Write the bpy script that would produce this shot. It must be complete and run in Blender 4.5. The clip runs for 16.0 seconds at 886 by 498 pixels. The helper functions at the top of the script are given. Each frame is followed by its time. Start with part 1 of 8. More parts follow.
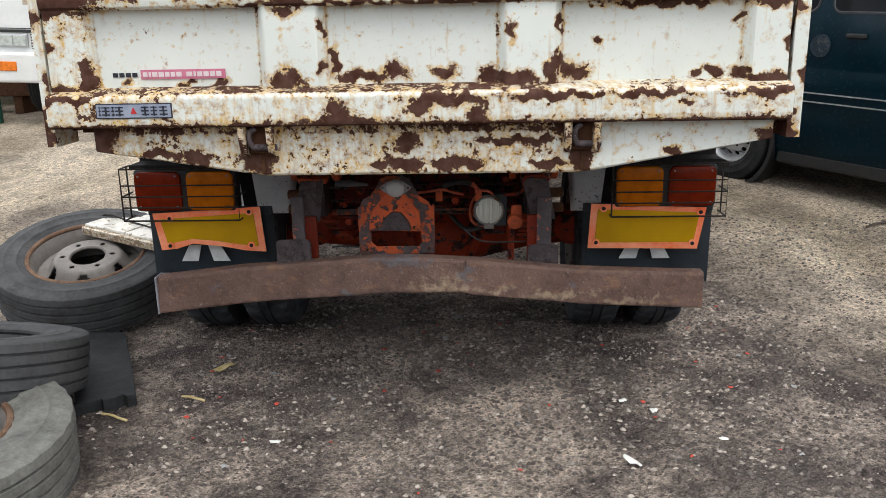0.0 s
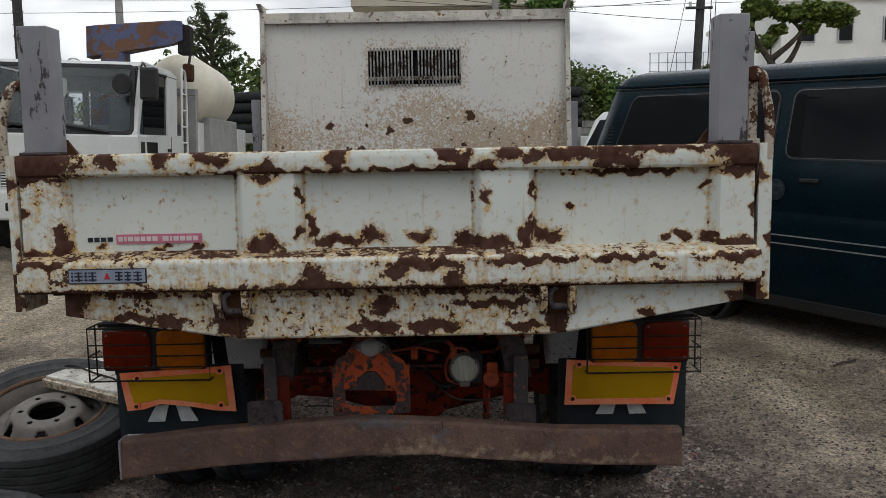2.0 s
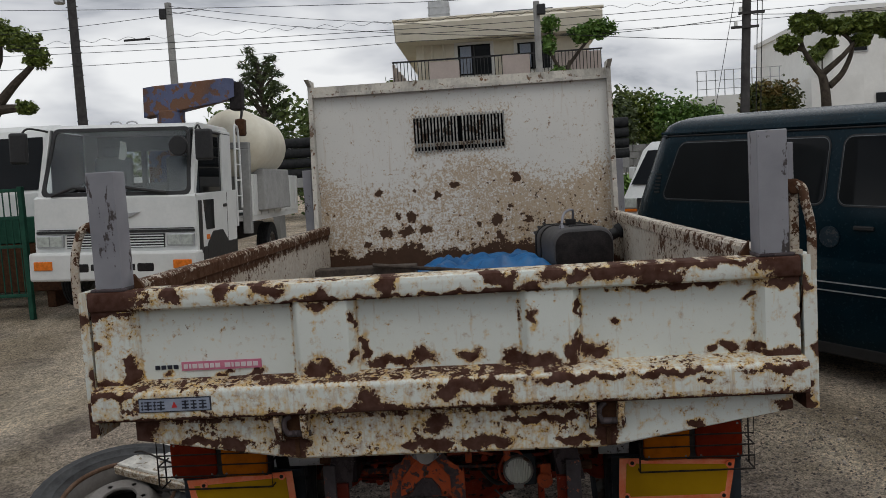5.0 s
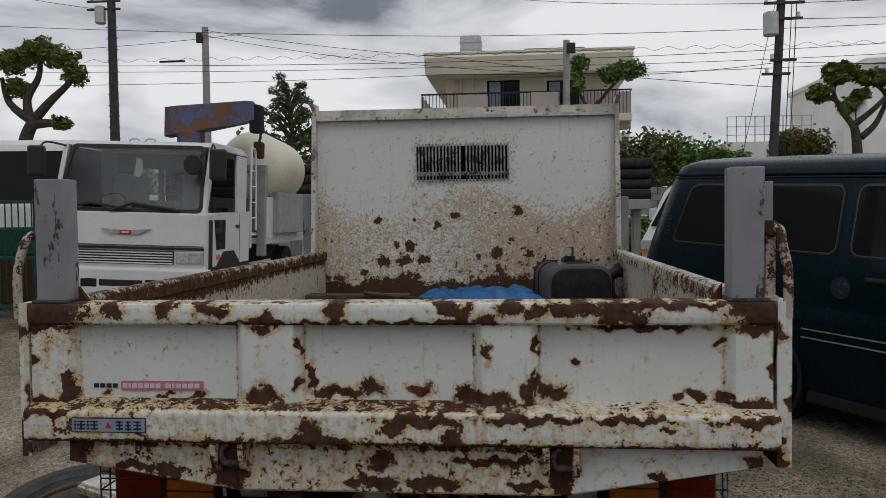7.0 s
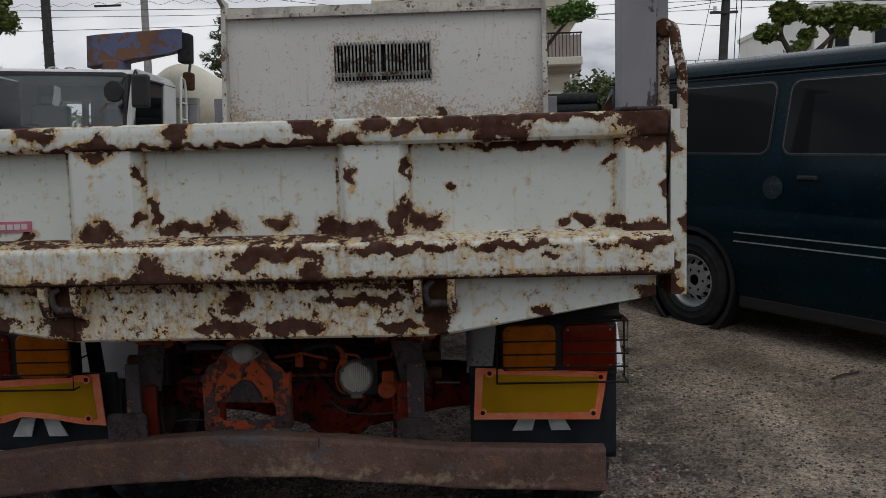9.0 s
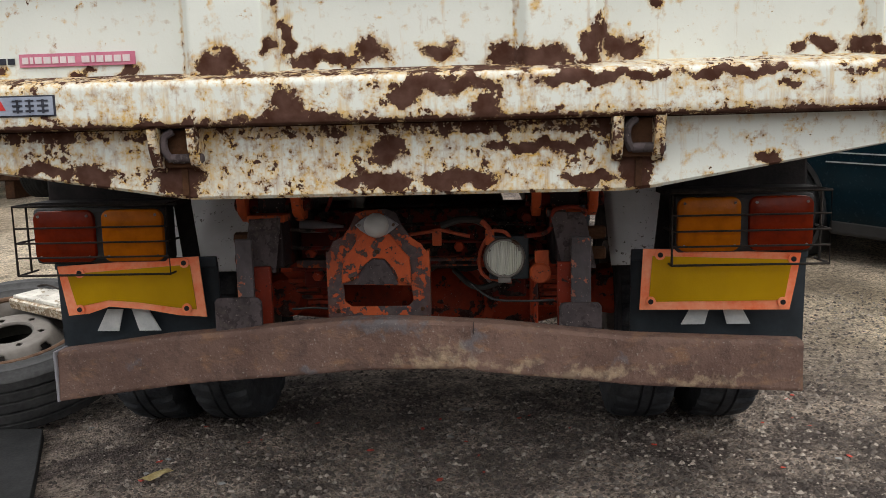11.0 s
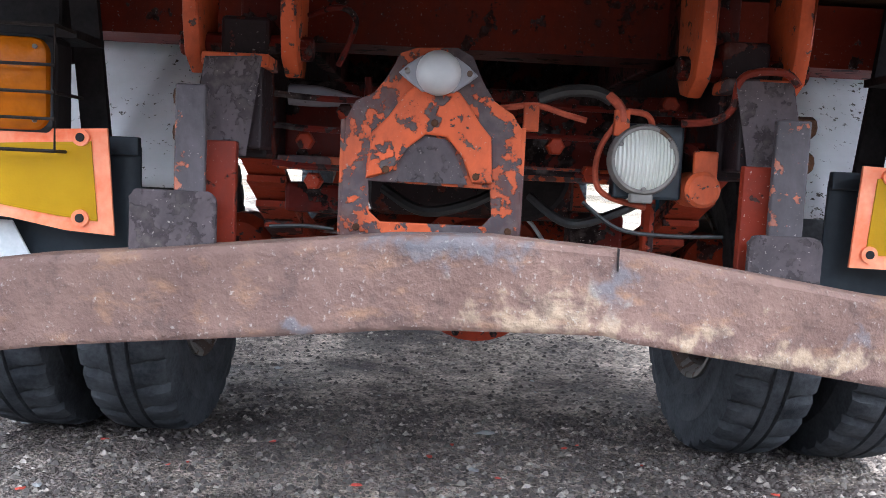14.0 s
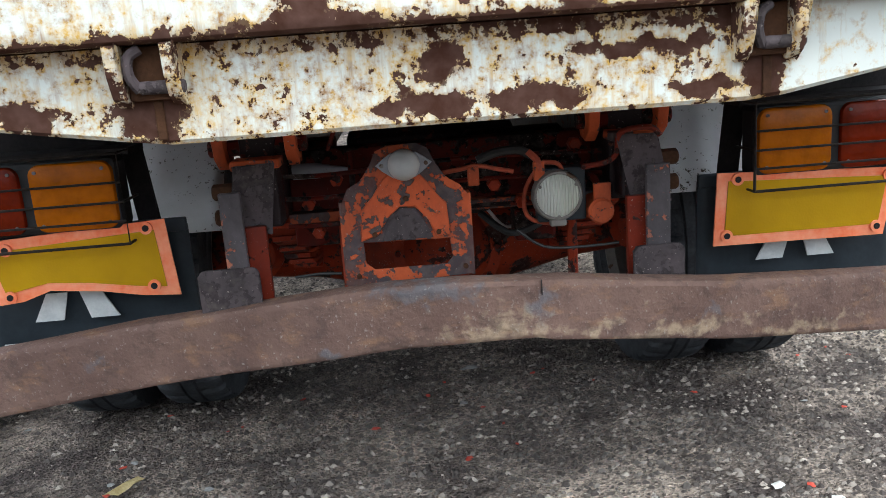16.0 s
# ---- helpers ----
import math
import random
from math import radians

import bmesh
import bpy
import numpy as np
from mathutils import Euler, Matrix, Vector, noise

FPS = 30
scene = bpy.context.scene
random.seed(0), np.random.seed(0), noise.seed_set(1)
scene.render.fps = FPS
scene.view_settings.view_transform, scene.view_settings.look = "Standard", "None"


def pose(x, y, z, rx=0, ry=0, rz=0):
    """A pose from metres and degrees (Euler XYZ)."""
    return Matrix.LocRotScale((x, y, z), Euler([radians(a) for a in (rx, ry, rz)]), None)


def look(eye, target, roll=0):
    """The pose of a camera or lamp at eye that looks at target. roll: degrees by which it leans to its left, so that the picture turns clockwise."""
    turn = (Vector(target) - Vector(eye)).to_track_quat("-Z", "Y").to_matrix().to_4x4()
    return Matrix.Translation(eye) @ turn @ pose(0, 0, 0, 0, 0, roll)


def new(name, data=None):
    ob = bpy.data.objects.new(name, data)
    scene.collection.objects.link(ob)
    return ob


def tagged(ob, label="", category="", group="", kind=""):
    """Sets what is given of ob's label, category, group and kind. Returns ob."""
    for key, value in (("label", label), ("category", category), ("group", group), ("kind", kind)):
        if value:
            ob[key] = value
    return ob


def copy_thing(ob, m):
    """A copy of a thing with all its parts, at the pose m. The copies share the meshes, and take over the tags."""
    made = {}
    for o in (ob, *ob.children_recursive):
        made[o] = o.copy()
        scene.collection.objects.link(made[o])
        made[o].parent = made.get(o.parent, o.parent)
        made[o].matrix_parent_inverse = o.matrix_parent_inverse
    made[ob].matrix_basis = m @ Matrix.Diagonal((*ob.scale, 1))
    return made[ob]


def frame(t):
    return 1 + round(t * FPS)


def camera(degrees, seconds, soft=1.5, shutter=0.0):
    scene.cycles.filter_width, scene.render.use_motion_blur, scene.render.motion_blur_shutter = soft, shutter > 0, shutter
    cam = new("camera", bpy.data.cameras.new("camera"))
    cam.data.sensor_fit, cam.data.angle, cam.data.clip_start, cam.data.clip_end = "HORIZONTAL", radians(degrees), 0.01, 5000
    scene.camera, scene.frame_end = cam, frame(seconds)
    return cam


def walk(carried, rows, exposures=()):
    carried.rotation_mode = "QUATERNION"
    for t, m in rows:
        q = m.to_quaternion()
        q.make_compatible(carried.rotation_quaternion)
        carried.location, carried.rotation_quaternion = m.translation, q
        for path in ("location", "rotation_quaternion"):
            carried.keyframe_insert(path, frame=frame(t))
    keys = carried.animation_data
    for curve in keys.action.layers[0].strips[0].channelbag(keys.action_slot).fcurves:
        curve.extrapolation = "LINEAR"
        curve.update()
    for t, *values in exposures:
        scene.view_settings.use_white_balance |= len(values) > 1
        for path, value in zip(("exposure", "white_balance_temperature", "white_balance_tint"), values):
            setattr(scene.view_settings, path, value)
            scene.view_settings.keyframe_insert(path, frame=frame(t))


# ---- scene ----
cam = camera(57.3, 16.0, soft=0.5)

PATH = [
    (0, (0.101, 0.087, 1.256), (0.011, 2.016, 0.735), -1.1),
    (0.5, (0.099, 0.088, 1.275), (0.042, 2.038, 0.835), -1.1),
    (0.8, (0.098, 0.084, 1.282), (0.035, 2.047, 0.904), -0.6),
    (1, (0.093, 0.09, 1.294), (0.031, 2.056, 0.93), 0.0),
    (1.5, (0.084, 0.103, 1.321), (0.075, 2.081, 1.024), 0.4),
    (2, (0.073, 0.113, 1.358), (0.07, 2.101, 1.138), -1.0),
    (2.5, (0.072, 0.113, 1.4), (0.061, 2.103, 1.194), -2.0),
    (3, (0.084, 0.109, 1.451), (0.061, 2.098, 1.241), -1.9),
    (3.5, (0.095, 0.097, 1.494), (0.076, 2.087, 1.296), -1.9),
    (4, (0.102, 0.08, 1.548), (0.065, 2.067, 1.325), -2.7),
    (4.5, (0.1, 0.076, 1.597), (-0.072, 2.056, 1.378), -4.6),
    (5, (0.098, 0.067, 1.645), (-0.031, 2.056, 1.482), -3.5),
    (5.2, (0.094, 0.057, 1.661), (-0.055, 2.048, 1.547), -3.0),
    (7.3, (0.347, 0.249, 1.588), (0.167, 2.24, 1.52), -0.4),
    (7.5, (0.392, 0.286, 1.554), (0.231, 2.279, 1.498), -0.3),
    (8, (0.462, 0.336, 1.444), (0.24, 2.323, 1.421), -2.4),
    (8.5, (0.499, 0.383, 1.347), (0.395, 2.378, 1.247), -0.5),
    (8.7, (0.508, 0.402, 1.309), (0.406, 2.394, 1.169), -1.2),
    (10.8, (0.13, 0.71, 0.995), (0.067, 2.692, 0.731), -1.8),
    (11, (0.104, 0.748, 0.985), (-0.018, 2.724, 0.702), -1.5),
    (11.5, (0.044, 0.861, 0.962), (-0.076, 2.82, 0.574), -0.8),
    (12, (0.019, 1.027, 0.919), (-0.112, 2.972, 0.469), -1.3),
    (12.5, (-0.035, 1.182, 0.86), (-0.2, 3.131, 0.446), -0.7),
    (13, (-0.1, 1.326, 0.749), (-0.223, 3.295, 0.423), 0.2),
    (13.5, (-0.131, 1.447, 0.667), (-0.106, 3.431, 0.418), 1.5),
    (14, (-0.166, 1.54, 0.648), (-0.129, 3.532, 0.467), 2.8),
    (14.5, (-0.176, 1.526, 0.666), (-0.09, 3.511, 0.439), 4.3),
    (15, (-0.166, 1.413, 0.717), (-0.187, 3.408, 0.577), 4.1),
    (15.5, (-0.146, 1.259, 0.845), (-0.086, 3.237, 0.55), 0.4),
    (16, (-0.176, 1.138, 0.96), (-0.079, 3.082, 0.502), -4.2),
]
EXPOSURES = [(0.0, 0.62, 6500, 10), (0.6, 0.42, 6520, 9), (1.0, -0.05, 6550, 9), (1.5, -0.44, 6480, 9), (3.0, -0.80, 6450, 9), (5.0, -0.84, 6500, 10), (8.0, -1.05, 6380, 11), (8.7, -1.05, 6350, 11), (10.8, 0.30, 6900, 10), (11.5, 0.68, 6900, 12), (12.0, 1.0, 6550, 12), (13.0, 1.92, 5850, 10), (14.0, 2.30, 5650, 10), (14.5, 2.45, 5650, 10), (15.0, 2.1, 5600, 8), (15.5, 1.48, 5700, 7), (16.0, 1.2, 6000, 5)]
walk(cam, [(t, look(eye, target, roll)) for t, eye, target, roll in PATH], EXPOSURES)

# ---- world and light: a broken overcast sky and a broad, weak sun behind it ----
SUN_EL, SUN_AZ = 58.0, 150.0
world = bpy.data.worlds.new("overcast_sky")
scene.world = world
world.use_nodes = True
wn, wl = world.node_tree.nodes, world.node_tree.links
wn.clear()
w_out = wn.new("ShaderNodeOutputWorld")
w_bg = wn.new("ShaderNodeBackground")
w_sky = wn.new("ShaderNodeTexSky")
w_sky.sky_type, w_sky.sun_disc = "NISHITA", False
w_sky.sun_elevation, w_sky.sun_rotation = radians(SUN_EL), radians(SUN_AZ)
w_co = wn.new("ShaderNodeTexCoord")
w_map = wn.new("ShaderNodeMapping")
w_map.inputs["Scale"].default_value = (1.0, 1.0, 3.2)
w_map.inputs["Location"].default_value = (0.35, 0.2, 0.1)
w_cloud = wn.new("ShaderNodeTexNoise")
w_cloud.inputs["Scale"].default_value, w_cloud.inputs["Detail"].default_value = 2.6, 9.0
w_cloud.inputs["Roughness"].default_value, w_cloud.inputs["Distortion"].default_value = 0.52, 0.25
w_ramp = wn.new("ShaderNodeValToRGB")
w_ramp.color_ramp.elements[0].position, w_ramp.color_ramp.elements[0].color = 0.37, (3.4, 3.8, 4.6, 1)
w_ramp.color_ramp.elements[1].position, w_ramp.color_ramp.elements[1].color = 0.58, (16.5, 16.7, 16.8, 1)
w_mid = w_ramp.color_ramp.elements.new(0.47)
w_mid.color = (11.0, 11.3, 11.9, 1)
w_mix = wn.new("ShaderNodeMix")
w_mix.data_type = "RGBA"
w_mix.inputs[0].default_value = 0.93
wl.new(w_co.outputs["Generated"], w_map.inputs["Vector"])
wl.new(w_map.outputs["Vector"], w_cloud.inputs["Vector"])
wl.new(w_cloud.outputs["Fac"], w_ramp.inputs["Fac"])
wl.new(w_sky.outputs["Color"], w_mix.inputs[6])
wl.new(w_ramp.outputs["Color"], w_mix.inputs[7])
wl.new(w_mix.outputs[2], w_bg.inputs["Color"])
w_bg.inputs["Strength"].default_value = 0.10
wl.new(w_bg.outputs["Background"], w_out.inputs["Surface"])

sun_data = bpy.data.lights.new("sun", "SUN")
sun_data.energy, sun_data.angle, sun_data.color = 1.0, radians(24), (1.0, 0.96, 0.9)
sun = new("sun", sun_data)
sun.rotation_euler = (radians(90 - SUN_EL), 0, radians(180 - SUN_AZ))

# ---- materials ----


class Nodes:
    """A short way to wire a procedural material."""

    def __init__(self, name, rough=0.6, metal=0.0, base=(0.5, 0.5, 0.5)):
        self.mat = bpy.data.materials.new(name)
        self.mat.use_nodes = True
        self.n, self.l = self.mat.node_tree.nodes, self.mat.node_tree.links
        self.b = self.n["Principled BSDF"]
        self.b.inputs["Roughness"].default_value = rough
        self.b.inputs["Metallic"].default_value = metal
        self.b.inputs["Specular IOR Level"].default_value = 0.16 if rough >= 0.6 else 0.4
        self.b.inputs["Base Color"].default_value = (*base, 1)
        self.co = self.n.new("ShaderNodeTexCoord").outputs["Object"]

    def put(self, socket, value):
        if isinstance(value, (int, float)):
            socket.default_value = value
        elif isinstance(value, tuple):
            socket.default_value = (*value, 1) if len(value) == 3 else value
        else:
            self.l.new(value, socket)

    def noise(self, scale, detail=4.0, rough=0.55, stretch=None, distort=0.0):
        t = self.n.new("ShaderNodeTexNoise")
        t.inputs["Scale"].default_value, t.inputs["Detail"].default_value = scale, detail
        t.inputs["Roughness"].default_value, t.inputs["Distortion"].default_value = rough, distort
        co = self.co
        if stretch:
            m = self.n.new("ShaderNodeMapping")
            m.inputs["Scale"].default_value = stretch
            self.l.new(co, m.inputs["Vector"])
            co = m.outputs["Vector"]
        self.l.new(co, t.inputs["Vector"])
        return t.outputs["Fac"]

    def cells(self, scale, feature="F1", out="Distance"):
        t = self.n.new("ShaderNodeTexVoronoi")
        t.feature = feature
        t.inputs["Scale"].default_value = scale
        self.l.new(self.co, t.inputs["Vector"])
        return t.outputs[out]

    def attr(self, name):
        a = self.n.new("ShaderNodeAttribute")
        a.attribute_name = name
        return a.outputs["Fac"]

    def rand(self):
        return self.n.new("ShaderNodeObjectInfo").outputs["Random"]

    def island(self):
        return self.n.new("ShaderNodeNewGeometry").outputs["Random Per Island"]

    def ramp(self, fac, lo, hi, a=(0, 0, 0), b=(1, 1, 1)):
        r = self.n.new("ShaderNodeValToRGB")
        e = r.color_ramp.elements
        e[0].position, e[0].color = lo, (*a, 1)
        e[1].position, e[1].color = hi, (*b, 1)
        self.l.new(fac, r.inputs["Fac"])
        return r.outputs["Color"]

    def math(self, op, a, b=0.0):
        m = self.n.new("ShaderNodeMath")
        m.operation = op
        self.put(m.inputs[0], a)
        self.put(m.inputs[1], b)
        return m.outputs[0]

    def mix(self, fac, a, b):
        m = self.n.new("ShaderNodeMix")
        m.data_type = "RGBA"
        self.put(m.inputs[0], fac)
        self.put(m.inputs[6], a)
        self.put(m.inputs[7], b)
        return m.outputs[2]

    def color(self, value):
        self.put(self.b.inputs["Base Color"], value)
        return self

    def rough(self, value):
        self.put(self.b.inputs["Roughness"], value)
        return self

    def bump(self, height, strength=0.3, distance=0.01):
        m = self.n.new("ShaderNodeBump")
        m.inputs["Strength"].default_value, m.inputs["Distance"].default_value = strength, distance
        self.l.new(height, m.inputs["Height"])
        self.l.new(m.outputs["Normal"], self.b.inputs["Normal"])
        return self


def speckled(name, a, b, scale=20.0, rough=0.6, metal=0.0, bump=0.15, lo=0.35, hi=0.65):
    """Two tones mixed by grain at two scales."""
    k = Nodes(name, rough, metal)
    big, fine = k.noise(scale, 6), k.noise(scale * 7, 3)
    f = k.ramp(k.math("ADD", k.math("MULTIPLY", big, 0.7), k.math("MULTIPLY", fine, 0.3)), lo, hi)
    k.color(k.mix(f, a, b))
    k.rough(k.math("ADD", k.math("MULTIPLY", big, 0.25), rough - 0.12))
    if bump:
        k.bump(fine, bump, 0.004)
    return k.mat


def rusty_paint(name, paint, stain=(0.56, 0.30, 0.025), rust=(0.054, 0.0225, 0.0145), spots=0.735, grime=0.18, bleed=0.95):
    """White enamel that flakes to brown rust where the mesh's 'wear' is high, with yellow bleeding round the flakes."""
    k = Nodes(name, 0.42)
    wear = k.attr("wear")
    n0, n1, n2, n3 = k.noise(13, 6, 0.6), k.noise(42, 8, 0.68), k.noise(110, 5, 0.6), k.noise(5, 4)
    streak = k.noise(6, 6, 0.65, (9.0, 9.0, 0.9))
    swing = k.math("ADD", k.math("MULTIPLY", k.math("SUBTRACT", n1, 0.5), 1.35), k.math("MULTIPLY", k.math("SUBTRACT", n0, 0.5), 0.95))
    swing = k.math("ADD", swing, k.math("MULTIPLY", k.math("SUBTRACT", n2, 0.5), 0.55))
    field = k.math("ADD", wear, swing)
    flakes = k.ramp(field, 0.50, 0.515)
    loose = k.math("ADD", k.math("MULTIPLY", k.noise(75, 5, 0.6), 0.8), k.math("MULTIPLY", n0, 0.3))
    chips = k.ramp(loose, spots, spots + 0.012)
    pepper = k.ramp(k.math("ADD", k.math("MULTIPLY", wear, 0.62), k.math("ADD", k.math("MULTIPLY", k.noise(85, 7, 0.7), 0.75), k.math("MULTIPLY", n0, 0.35))), 0.885, 0.90)
    gone = k.math("MAXIMUM", k.math("MAXIMUM", flakes, chips), k.math("MULTIPLY", pepper, 0.9))
    soft = k.math("ADD", k.math("MULTIPLY", wear, 1.1), k.math("ADD", k.math("MULTIPLY", k.math("SUBTRACT", streak, 0.5), 0.4), k.math("MULTIPLY", k.math("SUBTRACT", n1, 0.5), 1.5)))
    halo = k.math("MULTIPLY", k.ramp(soft, 0.20, 0.50), k.ramp(n2, 0.25, 0.6))
    near = k.math("MULTIPLY", k.ramp(field, 0.30, 0.5), k.ramp(n2, 0.3, 0.55))
    ring = k.math("MULTIPLY", k.ramp(loose, spots - 0.014, spots), 0.6)
    run = k.math("MULTIPLY", k.ramp(k.math("ADD", k.math("MULTIPLY", wear, 0.7), streak), 0.70, 0.90), 0.75)
    dirt = k.math("MULTIPLY", k.ramp(n3, 0.4, 0.75), grime)
    c = k.mix(dirt, paint, tuple(v * 0.66 for v in paint))
    stain = k.mix(k.ramp(k.noise(38, 6, 0.65), 0.42, 0.62), stain, (0.27, 0.115, 0.012))
    c = k.mix(k.math("MULTIPLY", k.math("MAXIMUM", k.math("MAXIMUM", halo, run), k.math("MAXIMUM", near, ring)), bleed), c, stain)
    bare = k.mix(k.ramp(k.noise(30, 6), 0.35, 0.7), rust, tuple(v * 1.5 + 0.022 for v in rust))
    k.color(k.mix(gone, c, bare))
    k.rough(k.math("ADD", k.math("MULTIPLY", gone, 0.42), 0.42))
    k.put(k.b.inputs["Specular IOR Level"], k.math("SUBTRACT", 0.42, k.math("MULTIPLY", gone, 0.34)))
    k.bump(k.math("SUBTRACT", k.math("MULTIPLY", n2, 0.25), gone), 0.6, 0.003)
    return k.mat


def peeling(name, top, under, amount=0.5, scale=14.0, rough=0.62):
    """Paint that has come off in ragged patches, sooted in the hollows of the grain and flecked with dust."""
    k = Nodes(name, rough)
    n1, n2, n4 = k.noise(scale, 8, 0.6), k.noise(scale * 5, 4), k.noise(scale * 2.4, 6, 0.65)
    off = k.ramp(k.math("ADD", n1, k.math("MULTIPLY", k.math("SUBTRACT", n2, 0.5), 0.3)), amount, amount + 0.02)
    chips = k.ramp(k.math("ADD", k.math("MULTIPLY", n4, 0.75), k.math("MULTIPLY", n2, 0.35)), 0.64, 0.655)
    off = k.math("MAXIMUM", off, chips)
    dust = k.math("MULTIPLY", k.ramp(k.noise(60, 3), 0.45, 0.7), 0.35)
    a = k.mix(dust, top, tuple(v * 0.6 for v in top))
    b = k.mix(dust, under, (0.17, 0.145, 0.13))
    c = k.mix(off, a, b)
    soot = k.ramp(k.noise(scale * 0.7, 7, 0.68, (1.0, 1.0, 0.6), 0.4), 0.46, 0.66)
    c = k.mix(k.math("MULTIPLY", soot, 0.62), c, tuple(0.018 + 0.22 * v for v in top))
    fleck = k.ramp(k.math("ADD", k.noise(190, 3, 0.6), k.math("MULTIPLY", k.noise(11, 4), 0.25)), 0.80, 0.83)
    c = k.mix(k.math("MULTIPLY", fleck, 0.55), c, (0.34, 0.30, 0.27))
    k.color(c)
    k.rough(k.math("ADD", k.math("MULTIPLY", off, 0.2), rough - 0.1))
    k.bump(k.math("SUBTRACT", k.math("MULTIPLY", n2, 0.5), off), 0.6, 0.004)
    return k.mat


M_WHITE = rusty_paint("flaking_white_paint", (0.70, 0.735, 0.69), stain=(0.60, 0.345, 0.03))
M_BED = rusty_paint("worn_bed_paint", (0.62, 0.59, 0.52), stain=(0.36, 0.25, 0.15), grime=0.5, spots=0.70, rust=(0.062, 0.027, 0.012), bleed=0.6)


def headboard_material():
    """Pale sheet with a tan film of fine rust low down, and sharp-edged brown holes in the paint."""
    k = Nodes("stained_headboard_paint", 0.45)
    wear, film = k.attr("wear"), k.attr("film")
    n0, n1, n2, n3 = k.noise(9, 6, 0.6), k.noise(26, 7, 0.62), k.noise(72, 6, 0.65), k.noise(3, 4)
    streak = k.noise(5, 6, 0.65, (7.0, 7.0, 0.7))
    swing = k.math("ADD", k.math("MULTIPLY", k.math("SUBTRACT", n1, 0.5), 1.7), k.math("MULTIPLY", k.math("SUBTRACT", n2, 0.5), 0.6))
    gone = k.ramp(k.math("ADD", wear, swing), 0.50, 0.52)
    near = k.ramp(k.math("ADD", wear, swing), 0.36, 0.50)
    grain = k.math("ADD", k.math("MULTIPLY", k.math("SUBTRACT", n2, 0.5), 2.4), k.math("MULTIPLY", k.math("SUBTRACT", n1, 0.5), 1.3))
    tan = k.ramp(k.math("ADD", k.math("MULTIPLY", film, 0.66), grain), 0.26, 0.52)
    holes = k.ramp(k.math("ADD", k.math("MULTIPLY", film, 0.15), k.math("ADD", k.math("MULTIPLY", k.noise(34, 5, 0.6), 0.8), k.math("MULTIPLY", n2, 0.15))), 0.715, 0.73)
    gone = k.math("MAXIMUM", gone, holes)
    patch = k.math("MULTIPLY", k.ramp(k.math("ADD", k.noise(16, 5, 0.6), k.math("MULTIPLY", k.math("SUBTRACT", n2, 0.5), 0.5)), 0.66, 0.71), 0.45)
    run = k.math("MULTIPLY", k.ramp(k.math("ADD", streak, k.math("MULTIPLY", wear, 0.5)), 0.66, 0.85), 0.55)
    c = k.mix(k.math("MULTIPLY", k.ramp(n3, 0.35, 0.7), 0.25), (0.70, 0.69, 0.65), (0.56, 0.55, 0.51))
    c = k.mix(patch, c, (0.34, 0.32, 0.28))
    c = k.mix(k.math("MULTIPLY", tan, 0.74), c, k.mix(n1, (0.27, 0.155, 0.065), (0.50, 0.36, 0.20)))
    c = k.mix(run, c, (0.40, 0.25, 0.10))
    c = k.mix(k.math("MULTIPLY", near, 0.6), c, (0.28, 0.16, 0.06))
    c = k.mix(gone, c, k.mix(n1, (0.034, 0.015, 0.007), (0.085, 0.042, 0.022)))
    k.color(c)
    k.rough(k.math("ADD", k.math("MULTIPLY", gone, 0.4), 0.45))
    k.bump(k.math("SUBTRACT", k.math("MULTIPLY", n2, 0.3), gone), 0.5, 0.003)
    return k.mat


M_HEAD = headboard_material()
M_VENT = peeling("chalky_vent_bar_paint", (0.36, 0.36, 0.34), (0.07, 0.045, 0.03), 0.55, 20)
M_FLANGE = peeling("chalky_flange_paint", (0.60, 0.57, 0.51), (0.19, 0.11, 0.06), 0.62, 9)
M_RUST = speckled("bare_rust", (0.036, 0.016, 0.009), (0.085, 0.04, 0.02), 22, 0.85, 0, 0.5)
M_ORANGE = peeling("peeling_orange_paint", (0.52, 0.098, 0.032), (0.055, 0.042, 0.046), 0.62, 15)
M_ORANGE_BARE = peeling("half_bare_orange_paint", (0.50, 0.10, 0.034), (0.068, 0.054, 0.059), 0.465, 13)
# Frame and oxide colours are darkened for under-bed shade; the axle red stays brighter.
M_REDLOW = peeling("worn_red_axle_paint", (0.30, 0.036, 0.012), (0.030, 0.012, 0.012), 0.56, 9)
M_REDOX = peeling("shade_darkened_red_oxide", (0.10, 0.009, 0.005), (0.008, 0.004, 0.0045), 0.49, 11)
M_FRAME = peeling("shade_darkened_frame_paint", (0.022, 0.014, 0.016), (0.10, 0.02, 0.012), 0.58, 14)
M_STRUT = peeling("grey_strut_paint", (0.085, 0.074, 0.080), (0.48, 0.15, 0.08), 0.60, 13)
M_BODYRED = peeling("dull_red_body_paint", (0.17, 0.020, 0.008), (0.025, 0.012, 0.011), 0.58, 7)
M_PRIMER = peeling("gritty_grey_primer", (0.085, 0.068, 0.072), (0.045, 0.036, 0.038), 0.55, 24, 0.85)
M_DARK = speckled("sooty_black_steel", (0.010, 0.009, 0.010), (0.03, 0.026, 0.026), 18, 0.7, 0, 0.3)


